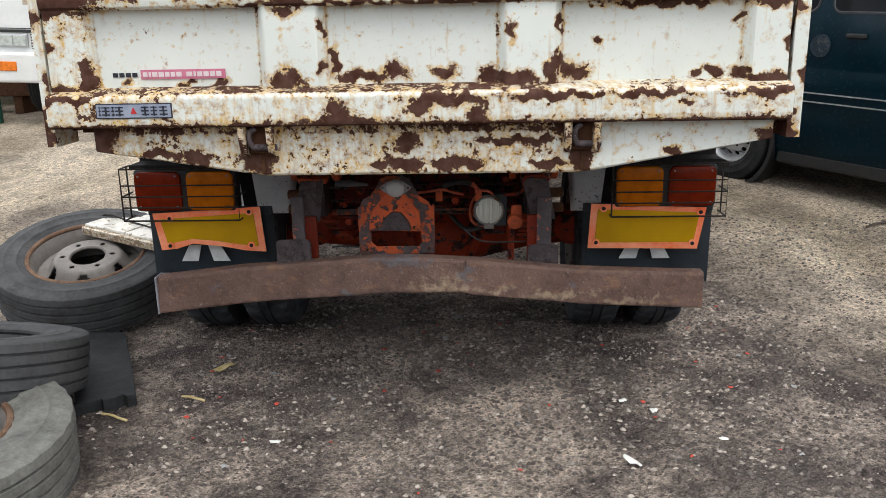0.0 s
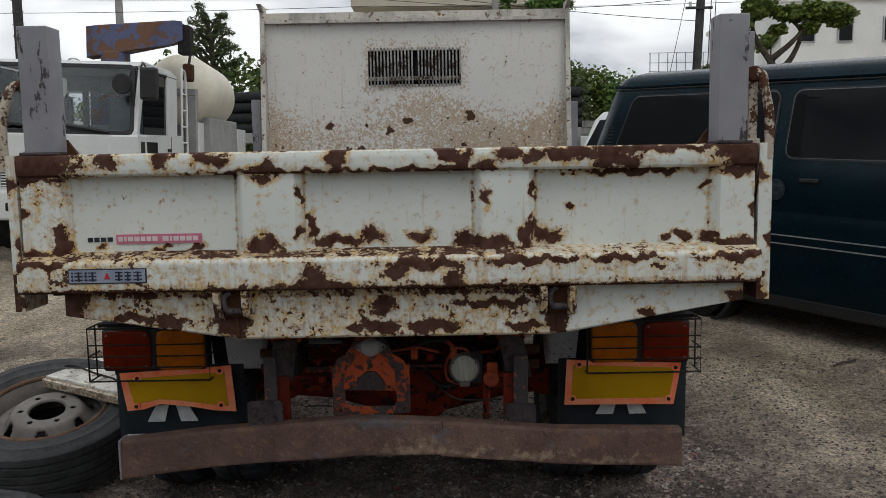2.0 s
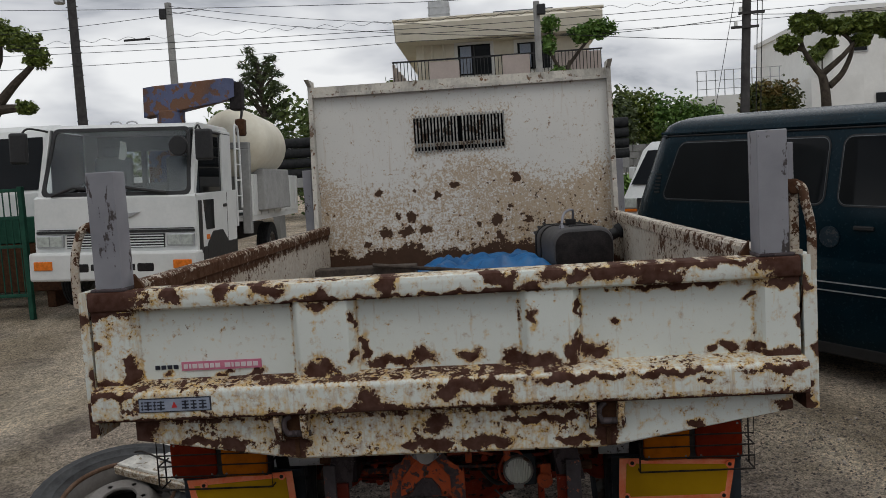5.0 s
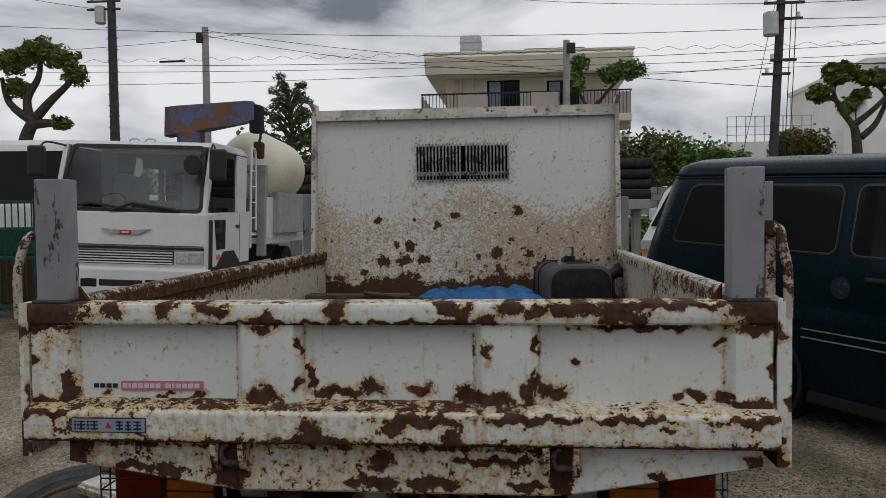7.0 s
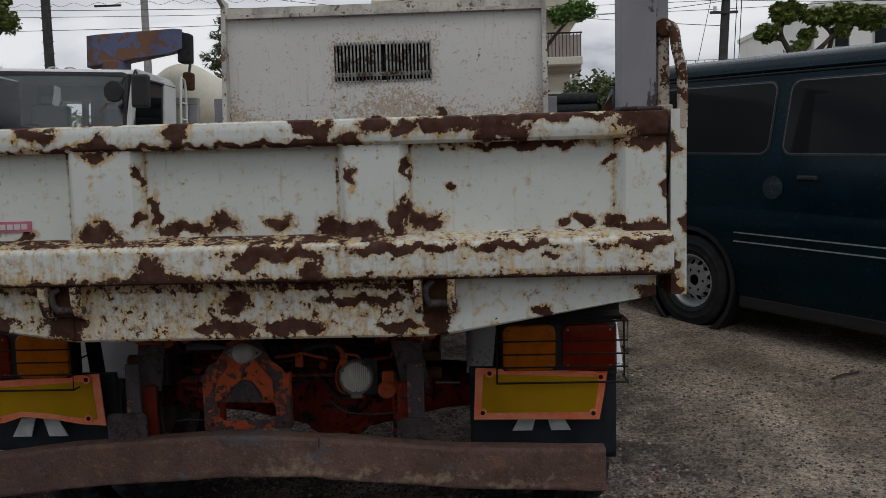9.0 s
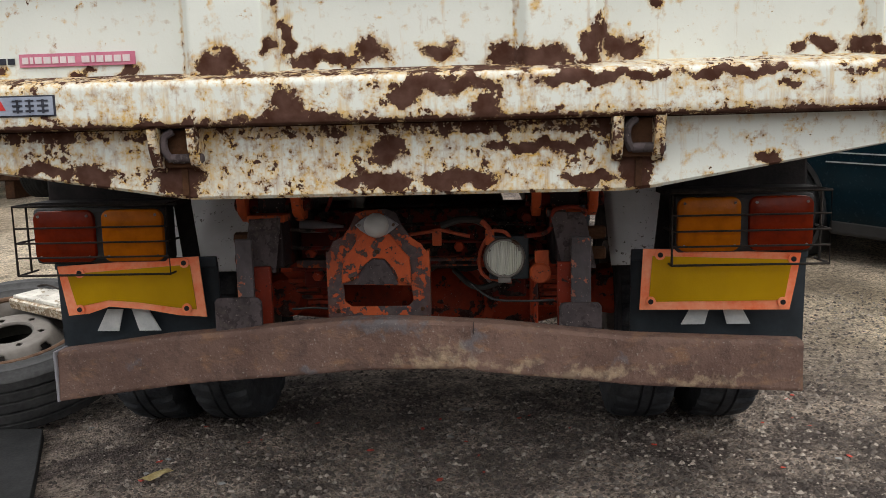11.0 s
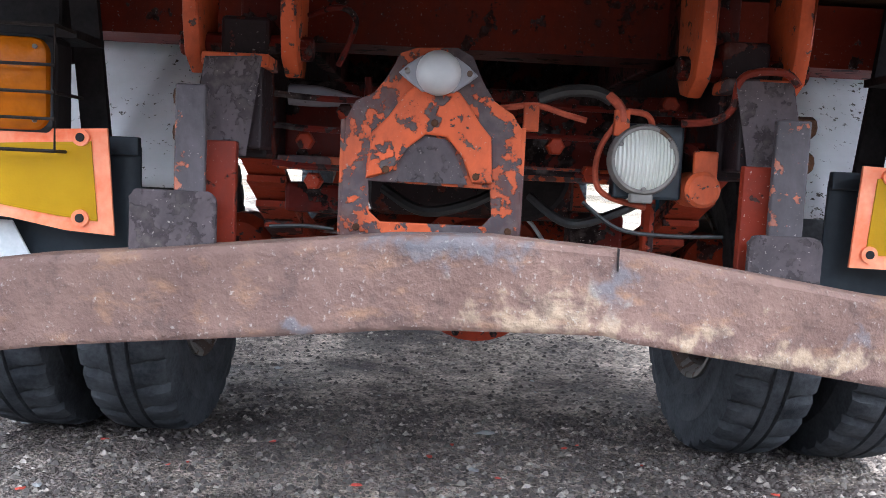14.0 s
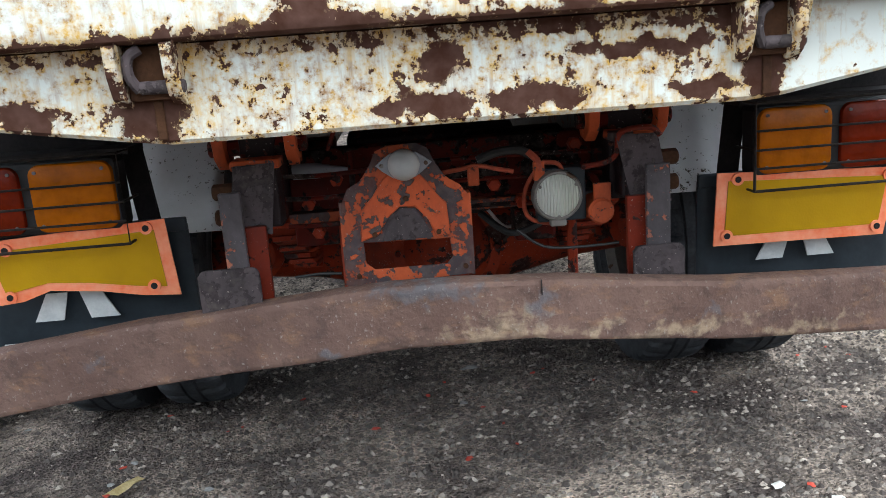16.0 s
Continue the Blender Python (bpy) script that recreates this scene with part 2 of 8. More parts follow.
def primed_steel():
    """Grey primer with long dark scrapes down the grain."""
    k = Nodes("grey_primed_steel", 0.5)
    n1, n2 = k.noise(10, 7, 0.62, (3.0, 3.0, 0.55)), k.noise(70, 5)
    off = k.ramp(k.math("ADD", n1, k.math("MULTIPLY", k.math("SUBTRACT", n2, 0.5), 0.25)), 0.60, 0.63)
    c = k.mix(k.ramp(k.noise(5, 5), 0.35, 0.7), (0.20, 0.20, 0.225), (0.30, 0.30, 0.325))
    k.color(k.mix(off, c, (0.055, 0.045, 0.045)))
    k.bump(k.math("SUBTRACT", k.math("MULTIPLY", n2, 0.3), off), 0.4, 0.002)
    return k.mat


M_POST = primed_steel()
M_RUBBER = speckled("black_rubber", (0.012, 0.013, 0.014), (0.035, 0.036, 0.038), 15, 0.75, 0, 0.25)
M_TYRE_WORN = speckled("blue_grey_worn_tread", (0.020, 0.023, 0.028), (0.085, 0.09, 0.098), 16, 0.8, 0, 0.35, 0.35, 0.75)
M_TYRE = speckled("dusty_tyre_rubber", (0.03, 0.031, 0.033), (0.095, 0.096, 0.098), 9, 0.8, 0, 0.25, 0.3, 0.75)
M_TYRE_PALE = speckled("sun_bleached_tyre_rubber", (0.07, 0.07, 0.066), (0.21, 0.21, 0.19), 14, 0.85, 0, 0.25, 0.3, 0.7)
M_RIM = peeling("rusted_rim_paint", (0.20, 0.185, 0.17), (0.10, 0.058, 0.036), 0.60, 8)
M_RIMFACE = speckled("dull_grey_rim_paint", (0.13, 0.118, 0.108), (0.27, 0.255, 0.24), 7, 0.6, 0, 0.15, 0.3, 0.75)
M_LIP = speckled("rusty_rim_lip", (0.09, 0.05, 0.032), (0.20, 0.13, 0.09), 18, 0.8, 0, 0.4)
M_CHROME = speckled("dull_bright_metal", (0.42, 0.43, 0.44), (0.62, 0.63, 0.64), 20, 0.35, 0.85, 0.05)
M_FLAP = speckled("blue_black_mud_flap", (0.010, 0.016, 0.022), (0.022, 0.031, 0.040), 12, 0.5, 0, 0.1)
M_FLAPWHITE = speckled("dirty_white_print", (0.50, 0.52, 0.52), (0.66, 0.67, 0.66), 25, 0.6, 0, 0.05)
M_SALMON = speckled("fluorescent_salmon_border", (0.90, 0.17, 0.055), (0.95, 0.36, 0.20), 14, 0.5, 0, 0.05)


def splashed_plastic():
    """White plastic dotted with dried mud."""
    k = Nodes("mud_splashed_white_plastic", 0.5)
    film = k.mix(k.ramp(k.noise(7, 5), 0.3, 0.7), (0.62, 0.62, 0.62), (0.80, 0.81, 0.83))
    mud = k.ramp(k.math("ADD", k.noise(75, 4, 0.7), k.math("MULTIPLY", k.noise(6, 4), 0.35)), 0.80, 0.83)
    k.color(k.mix(mud, film, (0.07, 0.055, 0.045)))
    k.bump(mud, 0.4, 0.002)
    return k.mat


M_FENDER = splashed_plastic()
M_WIRE = speckled("black_wire_guard", (0.012, 0.011, 0.010), (0.05, 0.04, 0.035), 40, 0.6, 0.3, 0.2)
M_HOSE = speckled("black_hose", (0.012, 0.012, 0.013), (0.03, 0.03, 0.03), 30, 0.5, 0, 0.1)
M_HOSE_RED = speckled("overspray_orange_hose", (0.22, 0.035, 0.014), (0.46, 0.09, 0.04), 30, 0.55, 0, 0.1)


def bumper_material():
    k = Nodes("scraped_brown_bumper", 0.72)
    n1, n2, n3 = k.noise(7, 6, 0.6), k.noise(45, 5), k.noise(150, 3)
    c = k.mix(k.ramp(n1, 0.35, 0.65), (0.105, 0.064, 0.054), (0.165, 0.104, 0.084))
    scrape = k.attr("wear")
    s = k.ramp(k.math("ADD", scrape, k.math("MULTIPLY", k.math("SUBTRACT", n2, 0.5), 2.4)), 0.40, 0.95)
    c = k.mix(k.math("MULTIPLY", s, 0.6), c, (0.40, 0.31, 0.21))
    c = k.mix(k.math("MULTIPLY", k.ramp(k.noise(22, 7, 0.7), 0.52, 0.62), 0.45), c, (0.055, 0.038, 0.036))
    c = k.mix(k.math("MULTIPLY", k.ramp(k.noise(16, 6, 0.6, (1, 1, 2)), 0.55, 0.7), 0.4), c, (0.30, 0.17, 0.09))
    blue = k.ramp(k.math("ADD", k.attr("blue"), k.math("MULTIPLY", k.math("SUBTRACT", n2, 0.5), 1.6)), 0.5, 0.85)
    c = k.mix(k.math("MULTIPLY", blue, 0.55), c, (0.11, 0.125, 0.145))
    c = k.mix(k.math("MULTIPLY", k.ramp(n3, 0.62, 0.75), 0.4), c, (0.42, 0.40, 0.36))
    k.color(c)
    k.bump(k.math("ADD", n2, k.math("MULTIPLY", n3, 0.4)), 0.9, 0.006)
    return k.mat


def lens_material(name, colour, pitch):
    """Ribbed, faintly translucent lamp plastic."""
    k = Nodes(name, 0.22)
    k.b.inputs["Specular IOR Level"].default_value = 0.12
    w = k.cells(pitch, "F1")
    k.color(k.mix(k.ramp(k.noise(25, 4), 0.4, 0.8), colour, tuple(v * 0.55 for v in colour)))
    k.b.inputs["Coat Weight"].default_value = 0.05
    k.b.inputs["Coat Roughness"].default_value = 0.1
    k.bump(w, 0.12, 0.003)
    return k.mat


def reflector_material():
    k = Nodes("yellow_retroreflective_sheet", 0.3)
    k.b.inputs["Specular IOR Level"].default_value = 0.2
    h = k.cells(240, "F1")
    k.color(k.mix(k.ramp(k.noise(6, 4), 0.35, 0.7), (0.40, 0.22, 0.0), (0.52, 0.30, 0.002)))
    k.b.inputs["Coat Weight"].default_value = 0.08
    k.b.inputs["Coat Roughness"].default_value = 0.12
    k.bump(h, 0.12, 0.002)
    return k.mat


def clear_glass(name, tint, rough=0.02):
    k = Nodes(name, rough, 0.0, tint)
    k.b.inputs["Transmission Weight"].default_value = 1.0
    k.b.inputs["IOR"].default_value = 1.55
    return k.mat


def dark_glass(name, tint):
    k = Nodes(name, 0.04, 0.0, tint)
    k.b.inputs["Specular IOR Level"].default_value = 0.13
    k.color(k.mix(k.ramp(k.noise(1.5, 3), 0.3, 0.7), tint, tuple(v * 1.6 for v in tint)))
    return k.mat


M_BUMPER = bumper_material()
M_RED = lens_material("red_lamp_plastic", (0.19, 0.016, 0.002), 90)
M_AMBER = lens_material("amber_lamp_plastic", (0.46, 0.125, 0.001), 150)
M_YELLOW = reflector_material()
M_LAMPGLASS = lens_material("frosted_lamp_glass", (0.46, 0.49, 0.46), 60)


def ribbed_lamp_glass():
    """Pressed glass with upright flutes."""
    k = Nodes("fluted_lamp_glass", 0.25)
    flute = k.n.new("ShaderNodeTexWave")
    flute.wave_type, flute.bands_direction = "BANDS", "X"
    flute.inputs["Scale"].default_value, flute.inputs["Distortion"].default_value = 58.0, 0.0
    k.l.new(k.co, flute.inputs["Vector"])
    k.color(k.mix(k.ramp(k.noise(12, 4), 0.35, 0.7), (0.50, 0.51, 0.45), (0.62, 0.63, 0.57)))
    k.bump(flute.outputs["Fac"], 0.7, 0.003)
    return k.mat


M_FLUTED = ribbed_lamp_glass()
M_DOME = speckled("milky_dome_plastic", (0.33, 0.33, 0.33), (0.42, 0.42, 0.41), 10, 0.3, 0, 0.02)
M_GLASS = clear_glass("windscreen_glass", (0.80, 0.86, 0.86))
M_TINT = dark_glass("smoked_window_glass", (0.006, 0.007, 0.008))
M_VAN = Nodes("dark_teal_metallic", 0.32, 0.2)
_n = M_VAN.noise(4, 5)
M_VAN.color(M_VAN.mix(M_VAN.ramp(_n, 0.35, 0.7), (0.0012, 0.0105, 0.017), (0.002, 0.017, 0.027)))
M_VAN.b.inputs["Coat Weight"].default_value = 0.07
M_VAN.b.inputs["Specular IOR Level"].default_value = 0.16
M_VAN.b.inputs["Coat Roughness"].default_value = 0.12
M_VAN.rough(M_VAN.math("ADD", M_VAN.math("MULTIPLY", M_VAN.noise(40, 4), 0.12), 0.20))
M_VAN = M_VAN.mat
M_MOULD = speckled("tarnished_window_moulding", (0.10, 0.105, 0.11), (0.20, 0.21, 0.22), 20, 0.4, 0.7)
M_SCUFF = peeling("scuffed_teal_paint", (0.004, 0.018, 0.030), (0.05, 0.055, 0.06), 0.58, 22, 0.5)
M_TRIM = speckled("black_trim", (0.010, 0.010, 0.011), (0.022, 0.022, 0.023), 20, 0.5, 0, 0.05)
M_CAB = speckled("off_white_cab_paint", (0.56, 0.58, 0.57), (0.68, 0.69, 0.68), 3.5, 0.35, 0, 0.02, 0.25, 0.6)
M_SEAT = speckled("grey_cab_interior", (0.16, 0.175, 0.19), (0.26, 0.28, 0.30), 12, 0.8)
M_CRANE = peeling("rusty_blue_crane_paint", (0.10, 0.115, 0.20), (0.15, 0.075, 0.045), 0.50, 2.2)
M_DRUM = speckled("cream_tank_paint", (0.62, 0.57, 0.45), (0.74, 0.71, 0.60), 2.5, 0.4, 0, 0.05)
M_TANK = speckled("faded_black_tank_plastic", (0.045, 0.044, 0.046), (0.095, 0.093, 0.096), 9, 0.55, 0, 0.1)
M_TARP = speckled("blue_tarpaulin", (0.004, 0.075, 0.22), (0.010, 0.14, 0.36), 6, 0.42, 0, 0.15)
M_WOOD = speckled("weathered_dark_timber", (0.035, 0.028, 0.024), (0.11, 0.09, 0.075), 10, 0.85, 0, 0.5)
M_BOARD = rusty_paint("chipped_white_board", (0.66, 0.64, 0.58), stain=(0.42, 0.33, 0.2), rust=(0.20, 0.15, 0.10))
M_PLANK = peeling("chipped_white_plank", (0.74, 0.72, 0.66), (0.36, 0.29, 0.20), 0.68, 10)
M_PAPER = speckled("crumpled_white_paper", (0.62, 0.62, 0.58), (0.80, 0.80, 0.77), 20, 0.8, 0, 0.3)
M_RAG = speckled("pale_dry_leaf", (0.36, 0.27, 0.11), (0.62, 0.52, 0.28), 30, 0.8, 0, 0.4)
M_CREAM = speckled("cream_render", (0.66, 0.61, 0.50), (0.76, 0.72, 0.62), 1.2, 0.85, 0, 0.1)
M_CONC = speckled("grey_concrete", (0.24, 0.24, 0.235), (0.36, 0.36, 0.35), 3, 0.85, 0, 0.2)
M_BLOCK = speckled("stained_concrete_block", (0.13, 0.13, 0.125), (0.25, 0.25, 0.24), 4, 0.9, 0, 0.3)
M_PINK = speckled("pale_mauve_render", (0.42, 0.36, 0.33), (0.50, 0.43, 0.40), 2, 0.85)
M_BWHITE = speckled("white_render", (0.68, 0.68, 0.66), (0.77, 0.77, 0.75), 1.0, 0.85, 0, 0.05)
M_STEEL = speckled("galvanised_steel", (0.36, 0.37, 0.38), (0.52, 0.53, 0.54), 6, 0.45, 0.6)
M_POLE = speckled("dark_weathered_pole", (0.035, 0.033, 0.034), (0.075, 0.072, 0.072), 5, 0.8)
M_CABLE = speckled("black_cable", (0.02, 0.02, 0.022), (0.04, 0.04, 0.042), 5, 0.6)
M_GREEN = speckled("green_fence_paint", (0.008, 0.045, 0.03), (0.02, 0.085, 0.055), 8, 0.6)
M_ORLAMP = lens_material("orange_marker_plastic", (0.75, 0.20, 0.03), 60)
M_SIGNRED = speckled("red_badge_enamel", (0.42, 0.02, 0.02), (0.55, 0.04, 0.04), 30, 0.35)
M_STK_PINK = speckled("faded_magenta_sticker", (0.50, 0.13, 0.22), (0.60, 0.22, 0.30), 25, 0.45, 0, 0.02)
M_STK_BLUE = speckled("grey_blue_sticker", (0.20, 0.24, 0.33), (0.32, 0.36, 0.44), 30, 0.45, 0, 0.02)
M_INK = speckled("dark_ink", (0.010, 0.012, 0.022), (0.03, 0.034, 0.05), 30, 0.5, 0, 0.02)
M_INK_WHITE = speckled("white_ink", (0.60, 0.52, 0.54), (0.72, 0.66, 0.67), 30, 0.5, 0, 0.02)


def foliage(name, dark, light, dead=None):
    k = Nodes(name, 0.55)
    c = k.mix(k.island(), dark, light)
    if dead:
        c = k.mix(k.ramp(k.noise(1.1, 3), 0.5, 0.6), c, dead)
    k.color(c)
    k.b.inputs["Transmission Weight"].default_value = 0.0
    return k.mat


M_LEAF = foliage("glossy_green_leaves", (0.045, 0.075, 0.012), (0.17, 0.22, 0.04))
M_LEAF_DARK = foliage("dark_green_needles", (0.03, 0.05, 0.018), (0.10, 0.13, 0.045))
M_LEAF_BRONZE = foliage("bronze_tipped_leaves", (0.035, 0.06, 0.012), (0.13, 0.13, 0.03), (0.16, 0.11, 0.03))
M_LEAF_LIGHT = foliage("bright_green_leaves", (0.04, 0.10, 0.015), (0.15, 0.26, 0.05))
M_GRASS = foliage("grassy_bank", (0.05, 0.09, 0.02), (0.16, 0.21, 0.06))
M_BARK = speckled("grey_brown_bark", (0.03, 0.025, 0.02), (0.09, 0.075, 0.06), 8, 0.9, 0, 0.6)


def ground_material():
    k = Nodes("oily_gravel_ground", 0.8)
    patch, mid = k.noise(0.6, 5, 0.6), k.noise(3.0, 7, 0.65)
    grit, coarse, fine = k.cells(120, "F1", "Color"), k.cells(48, "F1", "Color"), k.noise(260, 4)
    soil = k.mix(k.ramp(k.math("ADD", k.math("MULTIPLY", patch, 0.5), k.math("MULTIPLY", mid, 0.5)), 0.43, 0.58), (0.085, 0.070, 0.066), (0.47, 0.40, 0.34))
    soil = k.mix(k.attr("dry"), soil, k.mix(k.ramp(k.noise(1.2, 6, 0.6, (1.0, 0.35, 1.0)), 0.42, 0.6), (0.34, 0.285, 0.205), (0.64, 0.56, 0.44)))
    tone = []
    for c in (grit, coarse):
        bw = k.n.new("ShaderNodeRGBToBW")
        k.l.new(c, bw.inputs[0])
        tone.append(bw.outputs[0])
    stones = k.ramp(k.math("ADD", k.math("MULTIPLY", tone[0], 0.6), k.math("MULTIPLY", tone[1], 0.4)), 0.22, 0.80, (0.38, 0.37, 0.37), (2.0, 1.94, 1.88))
    m = k.n.new("ShaderNodeMix")
    m.data_type, m.blend_type = "RGBA", "MULTIPLY"
    m.inputs[0].default_value = 0.9
    k.l.new(soil, m.inputs[6])
    k.l.new(stones, m.inputs[7])
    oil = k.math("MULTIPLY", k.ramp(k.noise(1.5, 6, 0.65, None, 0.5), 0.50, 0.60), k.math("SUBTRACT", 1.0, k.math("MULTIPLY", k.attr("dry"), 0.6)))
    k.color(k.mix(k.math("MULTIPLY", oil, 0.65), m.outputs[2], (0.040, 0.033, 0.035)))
    k.rough(k.math("SUBTRACT", 0.88, k.math("MULTIPLY", oil, 0.3)))
    k.bump(k.math("ADD", k.math("MULTIPLY", k.noise(34, 6, 0.7), 1.4), k.math("ADD", k.cells(120), k.math("MULTIPLY", fine, 0.6))), 1.0, 0.02)
    return k.mat


def pebble_material():
    k = Nodes("loose_gravel", 0.85)
    c = k.mix(k.math("POWER", k.island(), 4.0), (0.062, 0.051, 0.047), (0.50, 0.44, 0.38))
    k.color(k.mix(k.ramp(k.noise(90, 3), 0.5, 0.7), c, (0.12, 0.11, 0.10)))
    return k.mat


M_GROUND = ground_material()
M_PEBBLE = pebble_material()
M_REDCHIP = speckled("red_paint_flake", (0.42, 0.05, 0.035), (0.62, 0.12, 0.08), 40, 0.6)

FLAKING = (M_WHITE, M_BED, M_BOARD)

# ---- mesh helpers ----


def part(name, bm, material, parent=None, label="", smooth=False):
    """Links a bmesh as one mesh object under a thing or a part."""
    me = bpy.data.meshes.new(name)
    bmesh.ops.recalc_face_normals(bm, faces=bm.faces)
    bm.to_mesh(me)
    bm.free()
    return link(name, me, material, parent, label, smooth)


def link(name, me, material, parent=None, label="", smooth=False):
    if material and not me.materials:
        me.materials.append(material)
    if material in FLAKING and "wear" not in me.attributes:
        me.attributes.new("wear", "FLOAT", "POINT").data.foreach_set("value", [0.46] * len(me.vertices))
    if smooth:
        me.polygons.foreach_set("use_smooth", [True] * len(me.polygons))
        me.set_sharp_from_angle(angle=radians(38))
    ob = new(name, me)
    if parent:
        ob.parent = parent
    if label:
        ob["label"] = label
    return ob


def thing(name, label, category, place=None, group="", kind=""):
    ob = new(name)
    ob.empty_display_size = 0.1
    if place is not None:
        ob.matrix_basis = place
    return tagged(ob, label, category, group, kind)


def box(bm, x0, x1, y0, y1, z0, z1, bevel=0.0, seg=2, m=None):
    r = bmesh.ops.create_cube(bm, size=1.0)
    vs = r["verts"]
    for v in vs:
        v.co = Vector((x0 + (v.co.x + 0.5) * (x1 - x0), y0 + (v.co.y + 0.5) * (y1 - y0), z0 + (v.co.z + 0.5) * (z1 - z0)))
    if m is not None:
        bmesh.ops.transform(bm, matrix=m, verts=vs)
    if bevel:
        es = list({e for v in vs for e in v.link_edges})
        bmesh.ops.bevel(bm, geom=es, offset=bevel, segments=seg, affect="EDGES", profile=0.5)
    return bm


def boxed(*a, **k):
    return box(bmesh.new(), *a, **k)


def prism(bm, outline, axis, lo, hi, bevel=0.0, holes=()):
    """An outline in the plane across an axis, drawn out from lo to hi. Axis x: (y, z); y: (x, z); z: (x, y)."""
    def at(p, d):
        return {"x": (d, p[0], p[1]), "y": (p[0], d, p[1]), "z": (p[0], p[1], d)}[axis]
    loops = [outline, *holes]
    for d in (lo, hi):
        edges = []
        for lp in loops:
            vs = [bm.verts.new(at(p, d)) for p in lp]
            edges += [bm.edges.new((vs[i], vs[(i + 1) % len(vs)])) for i in range(len(vs))]
        bmesh.ops.triangle_fill(bm, use_beauty=True, edges=edges)
        if d == lo:
            first = edges
        else:
            for a, b in zip(first, edges):
                bm.faces.new((a.verts[0], a.verts[1], b.verts[1], b.verts[0]))
    if bevel:
        sharp = [e for e in bm.edges if len(e.link_faces) == 2 and e.calc_face_angle(0) > 0.6]
        bmesh.ops.bevel(bm, geom=sharp, offset=bevel, segments=2, affect="EDGES", profile=0.5)
    return bm


def rounded(x0, x1, z0, z1, r, n=5):
    """The outline of a rectangle with round corners."""
    out = []
    for cx, cz, a0 in ((x1 - r, z1 - r, 0), (x0 + r, z1 - r, 90), (x0 + r, z0 + r, 180), (x1 - r, z0 + r, 270)):
        for i in range(n + 1):
            a = radians(a0 + 90 * i / n)
            out.append((cx + r * math.cos(a), cz + r * math.sin(a)))
    return out


def tube(bm, path, r, seg=8, cap=True):
    """A round bar along a path; r may be one radius or one for each point."""
    pts = [Vector(p) for p in path]
    rs = r if isinstance(r, (list, tuple)) else [r] * len(pts)
    rings, up = [], None
    for i, p in enumerate(pts):
        d = (pts[min(i + 1, len(pts) - 1)] - pts[max(i - 1, 0)]).normalized()
        if up is None:
            up = Vector((0, 0, 1)) if abs(d.z) < 0.9 else Vector((1, 0, 0))
        side = d.cross(up).normalized()
        up = side.cross(d).normalized()
        rings.append([bm.verts.new(p + rs[i] * (math.cos(2 * math.pi * j / seg) * side + math.sin(2 * math.pi * j / seg) * up)) for j in range(seg)])
    for a, b in zip(rings, rings[1:]):
        for j in range(seg):
            bm.faces.new((a[j], a[(j + 1) % seg], b[(j + 1) % seg], b[j]))
    if cap:
        bm.faces.new(rings[0])
        bm.faces.new(rings[-1])
    return bm


def bend(points, n=6):
    """A smooth path through the points."""
    p = [Vector(q) for q in points]
    out = []
    for i in range(len(p) - 1):
        a, b, c, d = p[max(i - 1, 0)], p[i], p[i + 1], p[min(i + 2, len(p) - 1)]
        for k in range(n):
            t = k / n
            out.append(0.5 * ((2 * b) + (c - a) * t + (2 * a - 5 * b + 4 * c - d) * t * t + (3 * b - a - 3 * c + d) * t ** 3))
    return out + [p[-1]]


def lathe(bm, profile, seg=32, m=None, close=False):
    """A profile of (radius, height) turned about z."""
    rings = []
    for r, h in profile:
        if r < 1e-6:
            rings.append([bm.verts.new((0, 0, h))])
        else:
            rings.append([bm.verts.new((r * math.cos(2 * math.pi * j / seg), r * math.sin(2 * math.pi * j / seg), h)) for j in range(seg)])
    pairs = list(zip(rings, rings[1:])) + ([(rings[-1], rings[0])] if close else [])
    for a, b in pairs:
        for j in range(seg):
            k = (j + 1) % seg
            if len(a) == 1 and len(b) == 1:
                continue
            if len(a) == 1:
                bm.faces.new((a[0], b[k], b[j]))
            elif len(b) == 1:
                bm.faces.new((a[j], a[k], b[0]))
            else:
                bm.faces.new((a[j], a[k], b[k], b[j]))
    if m is not None:
        bmesh.ops.transform(bm, matrix=m, verts=[v for ring in rings for v in ring])
    return bm


def disc(bm, p0, p1, r, seg=20, bevel=0.0):
    """A round slug from p0 to p1."""
    a, b = Vector(p0), Vector(p1)
    h = (b - a).length
    m = Matrix.Translation(a) @ (b - a).to_track_quat("Z", "Y").to_matrix().to_4x4()
    prof = [(0, 0), (r - bevel, 0), (r, bevel), (r, h - bevel), (r - bevel, h), (0, h)] if bevel else [(0, 0), (r, 0), (r, h), (0, h)]
    return lathe(bm, prof, seg, m)


